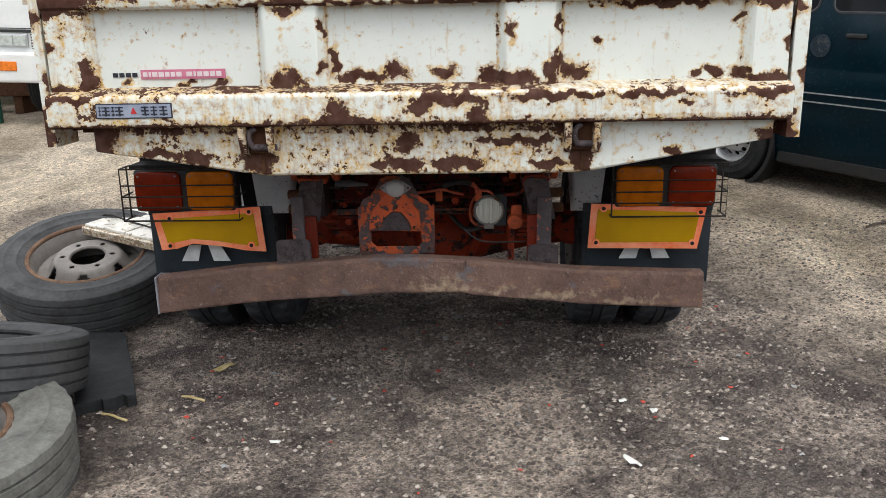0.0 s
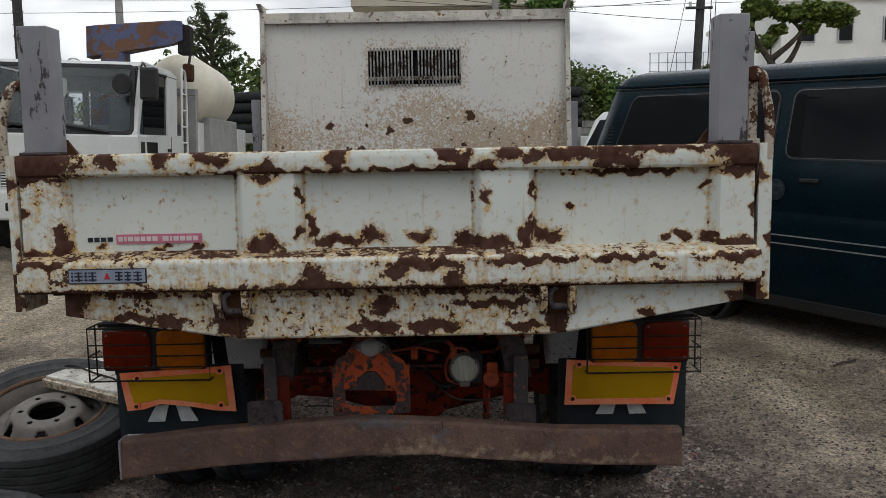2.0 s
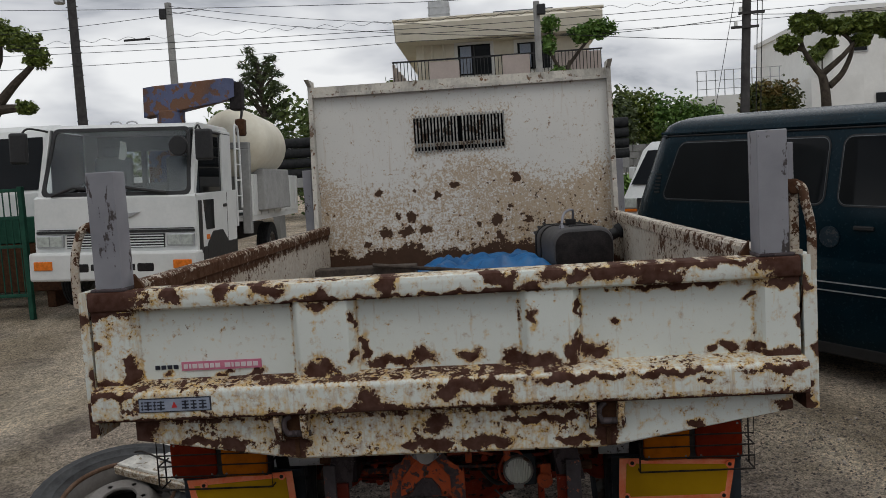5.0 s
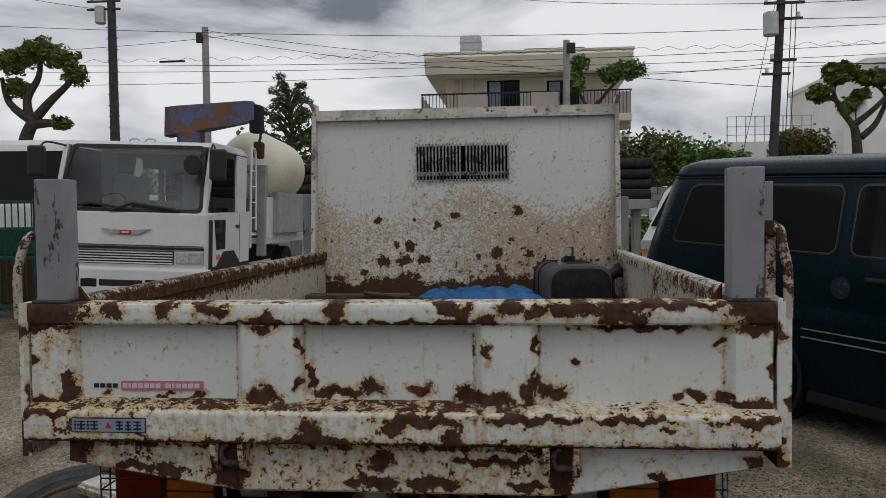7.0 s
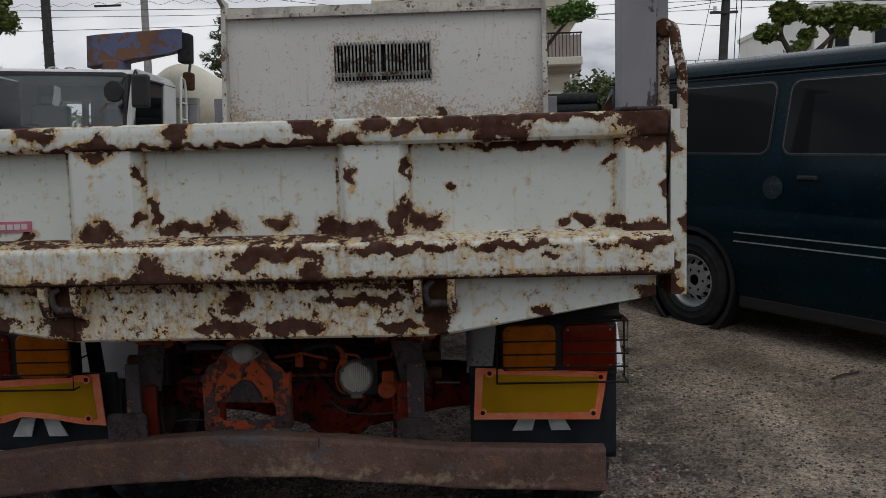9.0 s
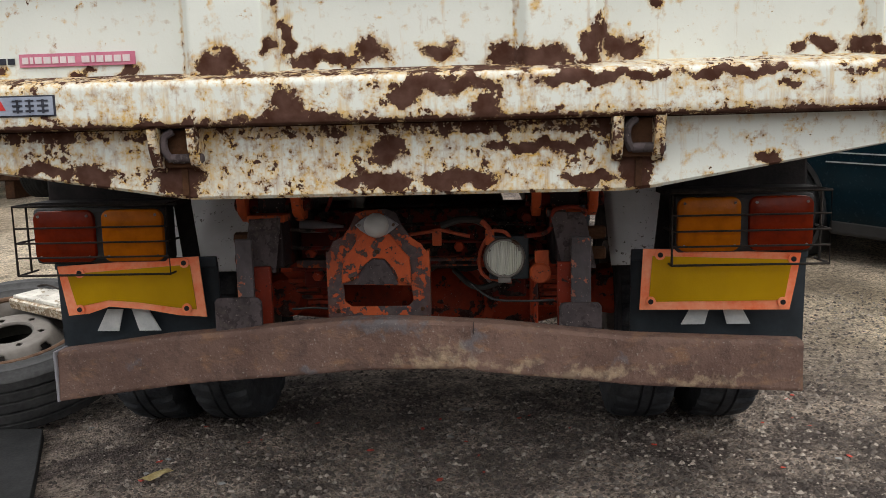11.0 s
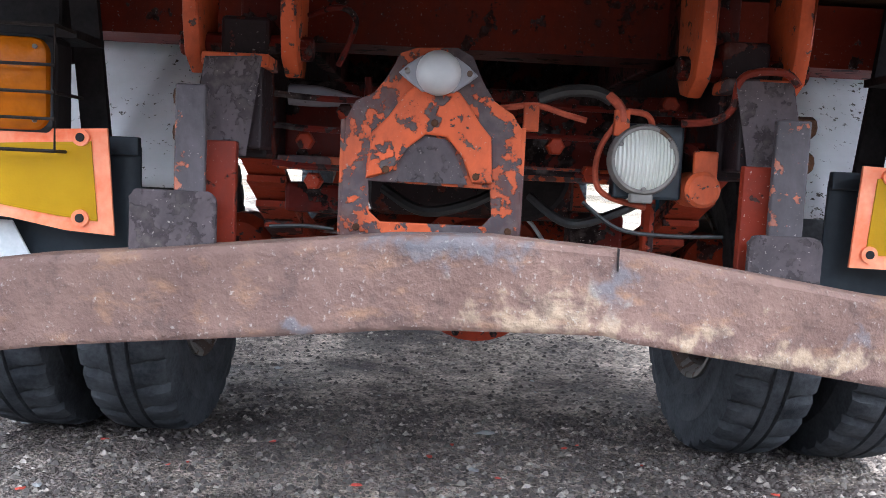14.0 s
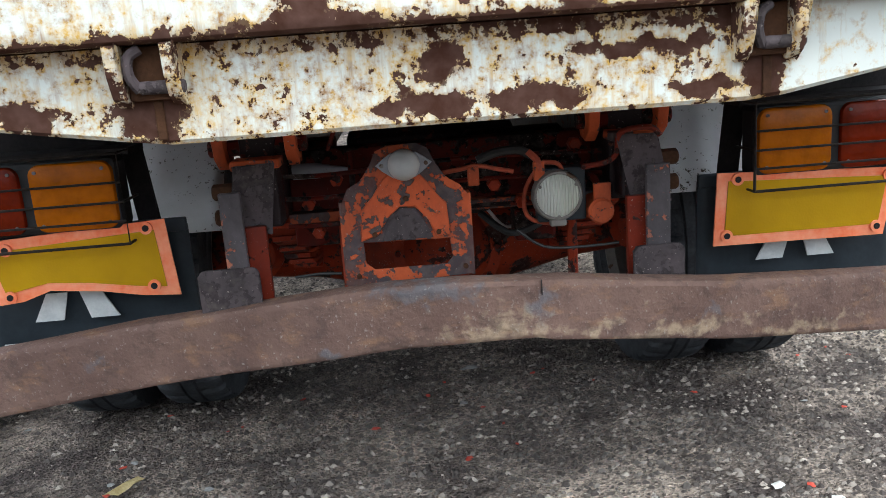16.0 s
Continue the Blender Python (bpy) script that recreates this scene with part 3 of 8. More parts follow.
def grid_mesh(name, co, nu, nv, wrap_v=False, caps=False, fields=()):
    """A sheet of nu x nv points (a numpy array), with values of its own for each point."""
    me = bpy.data.meshes.new(name)
    idx = np.arange(nu * nv).reshape(nu, nv)
    if wrap_v:
        idx = np.concatenate([idx, idx[:, :1]], axis=1)
    quads = np.stack([idx[:-1, :-1], idx[1:, :-1], idx[1:, 1:], idx[:-1, 1:]], axis=-1).reshape(-1, 4)
    faces = [tuple(q) for q in quads.tolist()]
    if caps:
        faces += [tuple(range(nv)), tuple(range((nu - 1) * nv, nu * nv))[::-1]]
    me.from_pydata(co.tolist(), [], faces)
    for key, values in fields:
        me.attributes.new(key, "FLOAT", "POINT").data.foreach_set("value", np.asarray(values, dtype=np.float32))
    bm = bmesh.new()
    bm.from_mesh(me)
    bmesh.ops.recalc_face_normals(bm, faces=bm.faces)
    bm.to_mesh(me)
    bm.free()
    return me


def wear_field(x, z, spots, base=0.0):
    """1 at the middle of each worn spot (x, z, half width, half height), 0.5 on its edge, falling to nothing."""
    w = np.zeros_like(x) + base
    x, z = x + 0.007 * np.sin(z * 95 + x * 41) + 0.004 * np.sin(z * 210 - x * 17), z + 0.006 * np.sin(x * 67 + z * 23) + 0.003 * np.sin(x * 173)
    for sx, sz, rx, rz in spots:
        d = np.sqrt(((x - sx) / rx) ** 2 + ((z - sz) / rz) ** 2)
        w = np.maximum(w, 1.0 - 0.5 * d)
    return w


def refine(points, step):
    """More points along a closed outline, about step apart."""
    out = []
    for i, a in enumerate(points):
        b = points[(i + 1) % len(points)]
        n = max(1, int(math.hypot(b[0] - a[0], b[1] - a[1]) / step))
        out += [(a[0] + (b[0] - a[0]) * k / n, a[1] + (b[1] - a[1]) * k / n) for k in range(n)]
    return out


def beam_x(name, profile, x0, x1, step, wear, shift=None):
    """A profile in (y, z) drawn along x, with wear(x, y, z) on its points."""
    prof = np.array(refine(profile, step))
    xs = np.arange(x0, x1 + step * 0.5, step)
    nu, nv = len(xs), len(prof)
    co = np.zeros((nu, nv, 3))
    co[:, :, 0], co[:, :, 1], co[:, :, 2] = xs[:, None], prof[None, :, 0], prof[None, :, 1]
    if shift:
        shift(co)
    co = co.reshape(-1, 3)
    return grid_mesh(name, co, nu, nv, True, True, [("wear", wear(co[:, 0], co[:, 1], co[:, 2]))])


def smooth01(t):
    t = np.clip(t, 0, 1)
    return t * t * (3 - 2 * t)


def gz(x, y):
    """The height of the ground: level by the dump truck, then rising gently away."""
    return float(0.055 * max(0.0, min(y - 4.4, 6.0)) + 0.02 * max(0.0, min(y - 10.4, 20.0)))


# ---- ground ----
def build_ground():
    near = np.arange(-3.2, 3.8, 0.035)
    far = np.array([0.3, 0.7, 1.2, 2, 3, 4.5, 7, 10, 15, 22, 35, 60, 120, 300, 900])
    xs = np.concatenate([-3.2 - far[::-1], near, 3.8 + far])
    ys_near = np.arange(0.2, 6.2, 0.035)
    ys = np.concatenate([0.2 - far[::-1], ys_near, 6.2 + np.array([0.2, 0.5, 1, 1.6, 2.4, 3.2, 4.2, 5.5, 7, 9, 12, 16, 20, 24, 30, 45, 80, 200, 500, 1200])])
    X, Y = np.meshgrid(xs, ys, indexing="ij")
    Z = 0.055 * np.clip(Y - 4.4, 0, 6.0) + 0.02 * np.clip(Y - 10.4, 0, 20.0)
    bumps = np.array([noise.noise(Vector((x * 1.1, y * 1.1, 0))) * 0.012 + noise.noise(Vector((x * 6, y * 6, 3))) * 0.005 for x, y in zip(X.ravel(), Y.ravel())]).reshape(X.shape)
    inside = (np.abs(X) < 6) & (Y < 9) & (Y > -3)
    Z = Z + np.where(inside, bumps, 0)
    # Pale dry earth on both sides; the right also has sunlit brightness in its colour.
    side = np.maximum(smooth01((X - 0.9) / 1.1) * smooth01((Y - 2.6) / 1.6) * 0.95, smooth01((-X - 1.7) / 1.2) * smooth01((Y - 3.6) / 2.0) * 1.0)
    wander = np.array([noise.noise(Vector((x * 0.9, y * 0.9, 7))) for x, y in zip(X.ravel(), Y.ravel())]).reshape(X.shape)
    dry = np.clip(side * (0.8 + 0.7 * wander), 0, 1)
    co = np.stack([X, Y, Z], axis=-1).reshape(-1, 3)
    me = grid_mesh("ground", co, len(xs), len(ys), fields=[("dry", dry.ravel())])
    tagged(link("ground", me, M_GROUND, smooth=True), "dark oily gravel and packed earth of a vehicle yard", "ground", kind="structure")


build_ground()


def build_pebbles():
    rnd = random.Random(5)
    verts, faces = [], []
    for i in range(88000):
        x, y = rnd.uniform(-1.9, 3.2), rnd.uniform(1.3, 5.3)
        if rnd.random() < 0.3:
            x, y = rnd.uniform(-1.0, 1.4), rnd.uniform(2.2, 3.8)
        r = 0.0030 + 0.0105 * rnd.random() ** 5
        a, flat = rnd.uniform(0, 6.3), rnd.uniform(0.5, 0.9)
        c, s = math.cos(a), math.sin(a)
        b = len(verts)
        z = gz(x, y) + noise.noise(Vector((x * 1.1, y * 1.1, 0))) * 0.012 + noise.noise(Vector((x * 6, y * 6, 3))) * 0.005
        for px, py, pz in ((1, 0.2, 0), (0.1, 0.8, 0), (-0.9, 0.3, 0), (-0.5, -0.7, 0), (0.5, -0.8, 0), (0.3, 0.1, 1.0), (-0.3, 0.1, 0.85)):
            px, py = px * rnd.uniform(0.8, 1.2), py * rnd.uniform(0.8, 1.2)
            verts.append((x + r * (c * px - s * py), y + r * (s * px + c * py) * flat, z - 0.001 + r * pz * flat))
        faces += [(b, b + 1, b + 5), (b + 1, b + 2, b + 6), (b + 1, b + 6, b + 5), (b + 2, b + 3, b + 6), (b + 3, b + 4, b + 5), (b + 3, b + 5, b + 6), (b + 4, b, b + 5)]
    me = bpy.data.meshes.new("gravel")
    me.from_pydata(verts, [], faces)
    tagged(link("gravel", me, M_PEBBLE), "loose grey gravel scattered over the yard", "gravel", kind="stuff")


build_pebbles()
# ---- the rusty dump truck ----
XC = -0.08
truck = thing("dump_truck", "rusty white dump truck with flaking paint and an orange underframe", "truck")


def rail_wear(x, y, z):
    ends = [(-1.09, 1.36, 0.16, 0.07), (0.93, 1.355, 0.11, 0.07), (0.42, 1.37, 0.07, 0.022)]
    spots = [(-0.84, 1.37, 0.03, 0.025), (-0.70, 1.368, 0.028, 0.022), (-0.56, 1.368, 0.05, 0.018), (-0.42, 1.34, 0.03, 0.02), (-0.22, 1.365, 0.03, 0.03),
             (0.09, 1.37, 0.025, 0.02), (0.13, 1.35, 0.02, 0.03), (0.19, 1.34, 0.025, 0.02), (0.26, 1.37, 0.04, 0.02), (0.32, 1.365, 0.03, 0.02),
             (0.52, 1.36, 0.04, 0.03), (0.58, 1.345, 0.03, 0.02), (0.0, 1.33, 0.18, 0.008), (-0.35, 1.33, 0.3, 0.007), (0.65, 1.38, 0.15, 0.012)]
    w = wear_field(x, z, ends + spots, 0.17)
    return np.where(z > 1.384, np.maximum(w, 0.40), w)


def lower_wear(x, y, z):
    spots = [(-1.05, 1.09, 0.09, 0.012), (-0.28, 1.04, 0.04, 0.035), (-0.30, 1.012, 0.16, 0.016), (0.02, 1.075, 0.10, 0.018), (0.28, 1.082, 0.12, 0.012),
             (0.56, 1.083, 0.11, 0.010), (0.86, 1.083, 0.08, 0.012), (0.10, 1.03, 0.03, 0.02), (-0.06, 1.055, 0.025, 0.02), (0.66, 1.055, 0.02, 0.006)]
    w = wear_field(x, z, spots, 0.25)
    w = np.where(z < 1.018, np.maximum(w, 0.62), np.where(z < 1.03, np.maximum(w, 0.36), w))
    w = np.maximum(w, np.where(x < -0.75, 0.36, 0.27))
    top = z > 1.098
    return np.where(top, np.where(x < 0.3, 0.50, 0.37), w)


def sheet_wear(x, y, z):
    spots = [(-1.07, 1.322, 0.09, 0.012), (-0.985, 1.14, 0.018, 0.05), (-1.05, 1.11, 0.06, 0.014), (-1.085, 1.23, 0.012, 0.016), (-0.88, 1.125, 0.015, 0.008),
             (-0.72, 1.122, 0.022, 0.010), (-0.62, 1.125, 0.025, 0.008), (-0.43, 1.125, 0.045, 0.035), (-0.42, 1.318, 0.035, 0.016), (-0.325, 1.27, 0.008, 0.02), (-0.328, 1.16, 0.007, 0.02)]
    more = [(-0.296, 1.18, 0.012, 0.035), (-0.21, 1.138, 0.075, 0.014), (-0.13, 1.15, 0.03, 0.022), (0.01, 1.145, 0.032, 0.015), (0.13, 1.13, 0.028, 0.022),
            (0.192, 1.245, 0.013, 0.022), (0.20, 1.125, 0.05, 0.02), (0.30, 1.14, 0.018, 0.035), (0.36, 1.14, 0.04, 0.022), (0.32, 1.27, 0.008, 0.025), (0.326, 1.17, 0.008, 0.03)]
    last = [(0.43, 1.22, 0.014, 0.010), (0.745, 1.138, 0.026, 0.013), (0.69, 1.13, 0.012, 0.008), (0.80, 1.28, 0.008, 0.02),
            (0.88, 1.318, 0.06, 0.016), (0.87, 1.115, 0.06, 0.016), (0.60, 1.318, 0.15, 0.010), (0.928, 1.22, 0.008, 0.04), (0.81, 1.13, 0.02, 0.015)]
    edge = np.where(z < 1.112, 0.46, np.where((x < -0.97) & (z > 1.25), 0.34, np.where(x < -0.97, 0.26, np.where(z > 1.322, 0.38, 0.0))))
    for e in (-0.965, -0.505, -0.315, 0.155, 0.33, 0.812):
        edge = np.maximum(edge, 0.44 * np.exp(-((x - e) / 0.007) ** 2))
    return np.maximum(wear_field(x, z, spots + more + last, 0.10), edge)


def sill_wear(x, y, z):
    spots = [(-0.52, 0.91, 0.05, 0.045), (0.385, 0.91, 0.03, 0.05), (-0.98, 0.97, 0.06, 0.06), (-0.80, 0.93, 0.07, 0.012), (-0.70, 0.915, 0.04, 0.02),
             (-0.12, 0.895, 0.08, 0.018), (0.05, 0.895, 0.08, 0.018), (-0.1, 0.96, 0.035, 0.03), (0.64, 0.925, 0.02, 0.014), (0.90, 0.96, 0.03, 0.03), (0.30, 0.89, 0.05, 0.012), (0.2, 0.955, 0.1, 0.012)]
    w = wear_field(x, z, spots, 0.0)
    w = np.maximum(w, np.where(x < 0.36, 0.35, 0.18))
    return np.maximum(w, np.where((z > 0.985) & (x < 0.36), 0.52, 0.0))


def build_gate():
    gate = part("tailgate", boxed(-1.088, 0.928, 2.392, 2.43, 1.03, 1.36), M_BED, truck, "white tailgate with rust along every edge")
    xs, zs = np.arange(-1.09, 0.931, 0.0055), np.arange(1.095, 1.3355, 0.0055)
    X, Z = np.meshgrid(xs, zs, indexing="ij")
    Y = np.full_like(X, 2.378)
    for a, b in ((-1.2, -0.965), (-0.505, -0.315), (0.155, 0.33), (0.812, 1.1)):
        Y -= 0.034 * np.clip(np.minimum((X - a) / 0.022, (b - X) / 0.022), 0, 1)
    Y += 0.0025 * np.array([noise.noise(Vector((x * 3, z * 5, 1))) for x, z in zip(X.ravel(), Z.ravel())]).reshape(X.shape)
    co = np.stack([X, Y, Z], axis=-1).reshape(-1, 3)
    me = grid_mesh("pressed_panel", co, len(xs), len(zs), fields=[("wear", sheet_wear(co[:, 0], co[:, 1], co[:, 2]))])
    link("pressed_panel", me, M_WHITE, gate, smooth=True)
    prof = [(2.345, 1.326), (2.334, 1.333), (2.331, 1.345), (2.331, 1.370), (2.335, 1.383), (2.345, 1.388), (2.425, 1.388), (2.425, 1.326)]
    link("top_rail", beam_x("top_rail", prof, -1.092, 0.932, 0.006, rail_wear), M_WHITE, gate, "top rail with rust at both ends", True)
    prof = [(2.312, 1.008), (2.303, 1.013), (2.300, 1.022), (2.300, 1.088), (2.304, 1.096), (2.312, 1.101), (2.372, 1.116), (2.40, 1.116), (2.40, 1.008)]
    link("lower_rail", beam_x("lower_rail", prof, -1.092, 0.934, 0.006, lower_wear), M_WHITE, gate, "", True)
    # stickers: lettering drawn as plain bars
    bm = bmesh.new()
    for i in range(4):
        box(bm, -0.925 + 0.0185 * i, -0.911 + 0.0185 * i, 2.3738, 2.3760, 1.1445, 1.1565)
    part("dark_lettering", bm, M_INK, gate, "small black lettering as plain bars")
    bm = boxed(-0.845, -0.605, 2.3735, 2.3765, 1.138, 1.164)
    strip = part("magenta_strip", bm, M_STK_PINK, gate, "faded magenta sticker strip")
    bm = bmesh.new()
    x = -0.838
    for i, w in enumerate((0.012, 0.006, 0.014, 0.014, 0.012, 0.012, 0.014, 0.0, 0.016, 0.006, 0.014, 0.014, 0.014, 0.014)):
        if w:
            box(bm, x, x + w, 2.3715, 2.3742, 1.1445, 1.1575)
        x += (w or 0.006) + 0.0042
    part("pale_lettering", bm, M_INK_WHITE, strip)
    plate = part("dealer_plate", boxed(-0.951, -0.738, 2.2965, 2.3015, 1.037, 1.078, bevel=0.001), M_INK, gate, "grey-blue dealer sticker with dark marks")
    part("plate_face", boxed(-0.948, -0.741, 2.2952, 2.2975, 1.040, 1.075), M_STK_BLUE, plate)
    for x0, w in ((-0.942, 0.006), (-0.933, 0.022), (-0.906, 0.008), (-0.895, 0.022), (-0.822, 0.02), (-0.796, 0.017), (-0.772, 0.022)):
        bm = bmesh.new()
        box(bm, x0, x0 + w, 2.2940, 2.2958, 1.046, 1.050)
        box(bm, x0, x0 + w, 2.2940, 2.2958, 1.056, 1.060)
        box(bm, x0 + w * 0.4, x0 + w * 0.62, 2.2938, 2.2957, 1.044, 1.070)
        box(bm, x0, x0 + w, 2.2940, 2.2958, 1.066, 1.069)
        part("dark_mark", bm, M_INK, plate)
    bm = bmesh.new()
    prism(bm, [(-0.853, 1.05), (-0.836, 1.05), (-0.8445, 1.068)], "y", 2.2940, 2.2958)
    part("red_mark", bm, M_SIGNRED, plate)


def build_bed():
    # rear sill under the gate
    xs = np.arange(-0.99, 0.9101, 0.006)
    low = np.interp(xs, [-0.99, -0.56, -0.50, 0.36, 0.42, 0.91], [0.938, 0.872, 0.864, 0.864, 0.869, 0.953])
    vs = np.linspace(0, 1, 22)
    X = np.repeat(xs[:, None], 44, 1)
    Zf = low[:, None] + (1.006 - low[:, None]) * vs[None, :]
    Z = np.concatenate([Zf, Zf[:, ::-1]], 1)
    Y = np.concatenate([np.full_like(Zf, 2.352), np.full_like(Zf, 2.395)], 1)
    Y[:, 0] += 0.006
    co = np.stack([X, Y, Z], -1).reshape(-1, 3)
    link("rear_sill", grid_mesh("rear_sill", co, len(xs), 44, True, True, [("wear", sill_wear(co[:, 0], co[:, 1], co[:, 2]))]), M_WHITE, truck, "flaking white sill below the tailgate", True)
    part("sill_lip", boxed(-0.97, 0.90, 2.395, 2.52, 0.965, 1.006, bevel=0.004), M_ORANGE_BARE, truck)
    # floor, sides and headboard
    part("bed_floor", boxed(-1.06, 0.90, 2.43, 5.75, 0.985, 1.035), M_RUST, truck, "bare rusted bed floor")

    def side_wear(x, y, z):
        left = x < 0
        w = np.where(left, 0.33 + 0.33 * smooth01((z - 1.265) / 0.06), 0.36 + 0.08 * np.sin(y * 5))
        w = np.where(z < 1.09, 0.62, w)
        return np.where(z > 1.37, np.where(left, 0.52, 0.40), np.where(z > 1.32, np.where(left, 0.66, 0.46), w)) + 0.05 * np.sin(y * 2.3)
    for x0, x1 in ((-1.118, -1.062), (0.902, 0.958)):
        prof = [(x0, 0.99), (x0, 1.375), (x0 + 0.008, 1.385), (x1 - 0.008, 1.385), (x1, 1.375), (x1, 1.33), (x1 - 0.012 if x0 < 0 else x1, 1.325), (x1 - 0.012 if x0 < 0 else x1, 0.99)]
        if x0 > 0:
            prof = [(x1, 0.99), (x1, 1.375), (x1 - 0.008, 1.385), (x0 + 0.008, 1.385), (x0, 1.375), (x0, 1.33), (x0 + 0.012, 1.325), (x0 + 0.012, 0.99)]
        p = np.array(refine(prof, 0.02))
        ys = np.arange(2.44, 5.76, 0.02)
        co = np.zeros((len(ys), len(p), 3))
        co[:, :, 1], co[:, :, 0], co[:, :, 2] = ys[:, None], p[None, :, 0], p[None, :, 1]
        co = co.reshape(-1, 3)
        link("side_panel", grid_mesh("side_panel", co, len(ys), len(p), True, True, [("wear", side_wear(co[:, 0], co[:, 1], co[:, 2]))]), M_BED, truck, "scraped side board worn to brown steel", True)
    # corner plates beside the gate
    for x0, x1, z0 in ((-1.123, -1.096, 0.955), (0.938, 0.976, 0.957)):
        def corner_wear(x, y, z, left=x0 < 0):
            return wear_field(x, z, [(x0, 0.97, 0.03, 0.03), (x1, 1.13, 0.012, 0.03), (x0, 1.30, 0.02, 0.025), (x0, 1.02, 0.015, 0.05)], 0.24 if left else 0.15)
        link("corner_plate", beam_x("corner_plate", [(2.34, z0), (2.34, 1.388), (2.47, 1.388), (2.47, z0)], x0, x1, 0.009, corner_wear), M_WHITE, truck)
    # headboard with a barred vent
    blots = [(-0.705, 1.60, 0.034, 0.026), (-0.44, 1.60, 0.022, 0.022), (0.27, 1.655, 0.042, 0.05), (-0.16, 1.625, 0.036, 0.034), (-0.29, 1.555, 0.034, 0.028), (-0.57, 1.43, 0.022, 0.03),
             (-0.48, 1.42, 0.04, 0.05), (-0.66, 1.31, 0.055, 0.06), (-0.52, 1.32, 0.055, 0.05), (-0.38, 1.32, 0.055, 0.036), (0.12, 1.36, 0.05, 0.05), (0.13, 1.26, 0.03, 0.045),
             (0.34, 1.36, 0.036, 0.03), (0.0, 1.34, 0.02, 0.03), (0.55, 1.28, 0.045, 0.05), (0.42, 1.24, 0.03, 0.03), (-0.80, 1.24, 0.03, 0.03), (0.22, 1.45, 0.018, 0.018)]

    def head_wear(x, z):
        w = wear_field(x, z, [(a, b, c * 0.8, d * 0.8) for a, b, c, d in blots], 0.06)
        w = np.maximum(w, 1.02 - (z - 1.10) * 5.6 + 0.10 * np.sin(x * 9) + 0.07 * np.sin(x * 23))
        low = smooth01((1.62 - z) / 0.3) * (0.75 + 0.25 * np.sin(x * 4 + 1))
        edge = 0.40 * np.exp(-((z - 2.285) / 0.012) ** 2) * (0.6 + 0.4 * np.sin(x * 13))
        for sx in (-0.99, -1.04, 0.80, 0.86):
            edge = np.maximum(edge, 0.46 * np.exp(-((x - sx - 0.02 * np.sin(z * 9)) / 0.008) ** 2) * np.exp(-((z - 1.5) / 0.22) ** 2))
        return np.maximum(np.maximum(w, 0.12 + 0.20 * low), edge)

    def head_film(x, z):
        f = smooth01((1.90 - z + 0.10 * np.sin(x * 5 + 2)) / 0.32)
        vent = np.exp(-(np.maximum(np.abs(x + 0.11) - 0.33, 0) / 0.05) ** 2 - (np.maximum(np.abs(z - 1.99) - 0.13, 0) / 0.06) ** 2)
        return np.maximum(f * (0.78 + 0.22 * np.sin(x * 3)), 0.45 * vent)
    cells = [(-1.115, -0.425, 1.03, 2.30), (0.205, 0.915, 1.03, 2.30), (-0.425, 0.205, 1.03, 1.872), (-0.425, 0.205, 2.102, 2.30)]
    cos, faces, ws, films = [], [], [], []
    for a, b, c, d in cells:
        nx, nz = int((b - a) / 0.011) + 1, int((d - c) / 0.011) + 1
        X, Z = np.meshgrid(np.linspace(a, b, nx), np.linspace(c, d, nz), indexing="ij")
        dent = 0.008 * np.sin(X * 3.1) * np.sin(Z * 2.7)
        base = len(cos)
        cos += np.stack([X, 5.75 + dent, Z], -1).reshape(-1, 3).tolist()
        ws += head_wear(X.ravel(), Z.ravel()).tolist()
        films += head_film(X.ravel(), Z.ravel()).tolist()
        idx = base + np.arange(nx * nz).reshape(nx, nz)
        faces += [tuple(q) for q in np.stack([idx[:-1, :-1], idx[1:, :-1], idx[1:, 1:], idx[:-1, 1:]], -1).reshape(-1, 4).tolist()]
    me = bpy.data.meshes.new("headboard")
    me.from_pydata(cos, [], faces)
    me.attributes.new("wear", "FLOAT", "POINT").data.foreach_set("value", np.array(ws, dtype=np.float32))
    me.attributes.new("film", "FLOAT", "POINT").data.foreach_set("value", np.array(films, dtype=np.float32))
    head = link("headboard", me, M_HEAD, truck, "tall stained headboard spotted with rust", True)
    bm = bmesh.new()
    for a, b, c, d in cells:
        box(bm, a, b, 5.765, 5.79, c, d)
    part("back_sheet", bm, M_BED, head)
    for x0 in (-1.145, 0.915):
        bm = bmesh.new()
        prism(bm, [(5.62, 1.36), (5.72, 2.36), (5.62, 2.40), (5.80, 2.40), (5.80, 1.03), (5.70, 1.03)], "x", x0, x0 + 0.03)
        part("side_flange", bm, M_FLANGE, head)
    part("top_channel", box(boxed(-1.115, 0.915, 5.71, 5.80, 2.285, 2.306), -1.115, 0.915, 5.78, 5.80, 2.30, 2.365), M_FLANGE, head)
    for k in range(26):
        x = -0.405 + 0.0235 * k + (0.02 if k > 12 else 0)
        bm = bmesh.new()
        tube(bm, [(x, 5.745, 1.86), (x, 5.73, 1.90), (x, 5.73, 2.09), (x, 5.75, 2.115)], 0.0062, 6)
        part("vent_bar", bm, M_VENT, head, smooth=True)
    for x0 in (-1.245, 0.955):
        part("corner_stake", boxed(x0, x0 + 0.06, 5.80, 5.86, 1.00, 1.74 if x0 > 0 else 1.79, bevel=0.004), M_POST, truck, "grey stake beside the headboard")
    part("vent_cross_bar", boxed(-0.425, 0.205, 5.752, 5.762, 1.90, 1.925), M_BED, head)


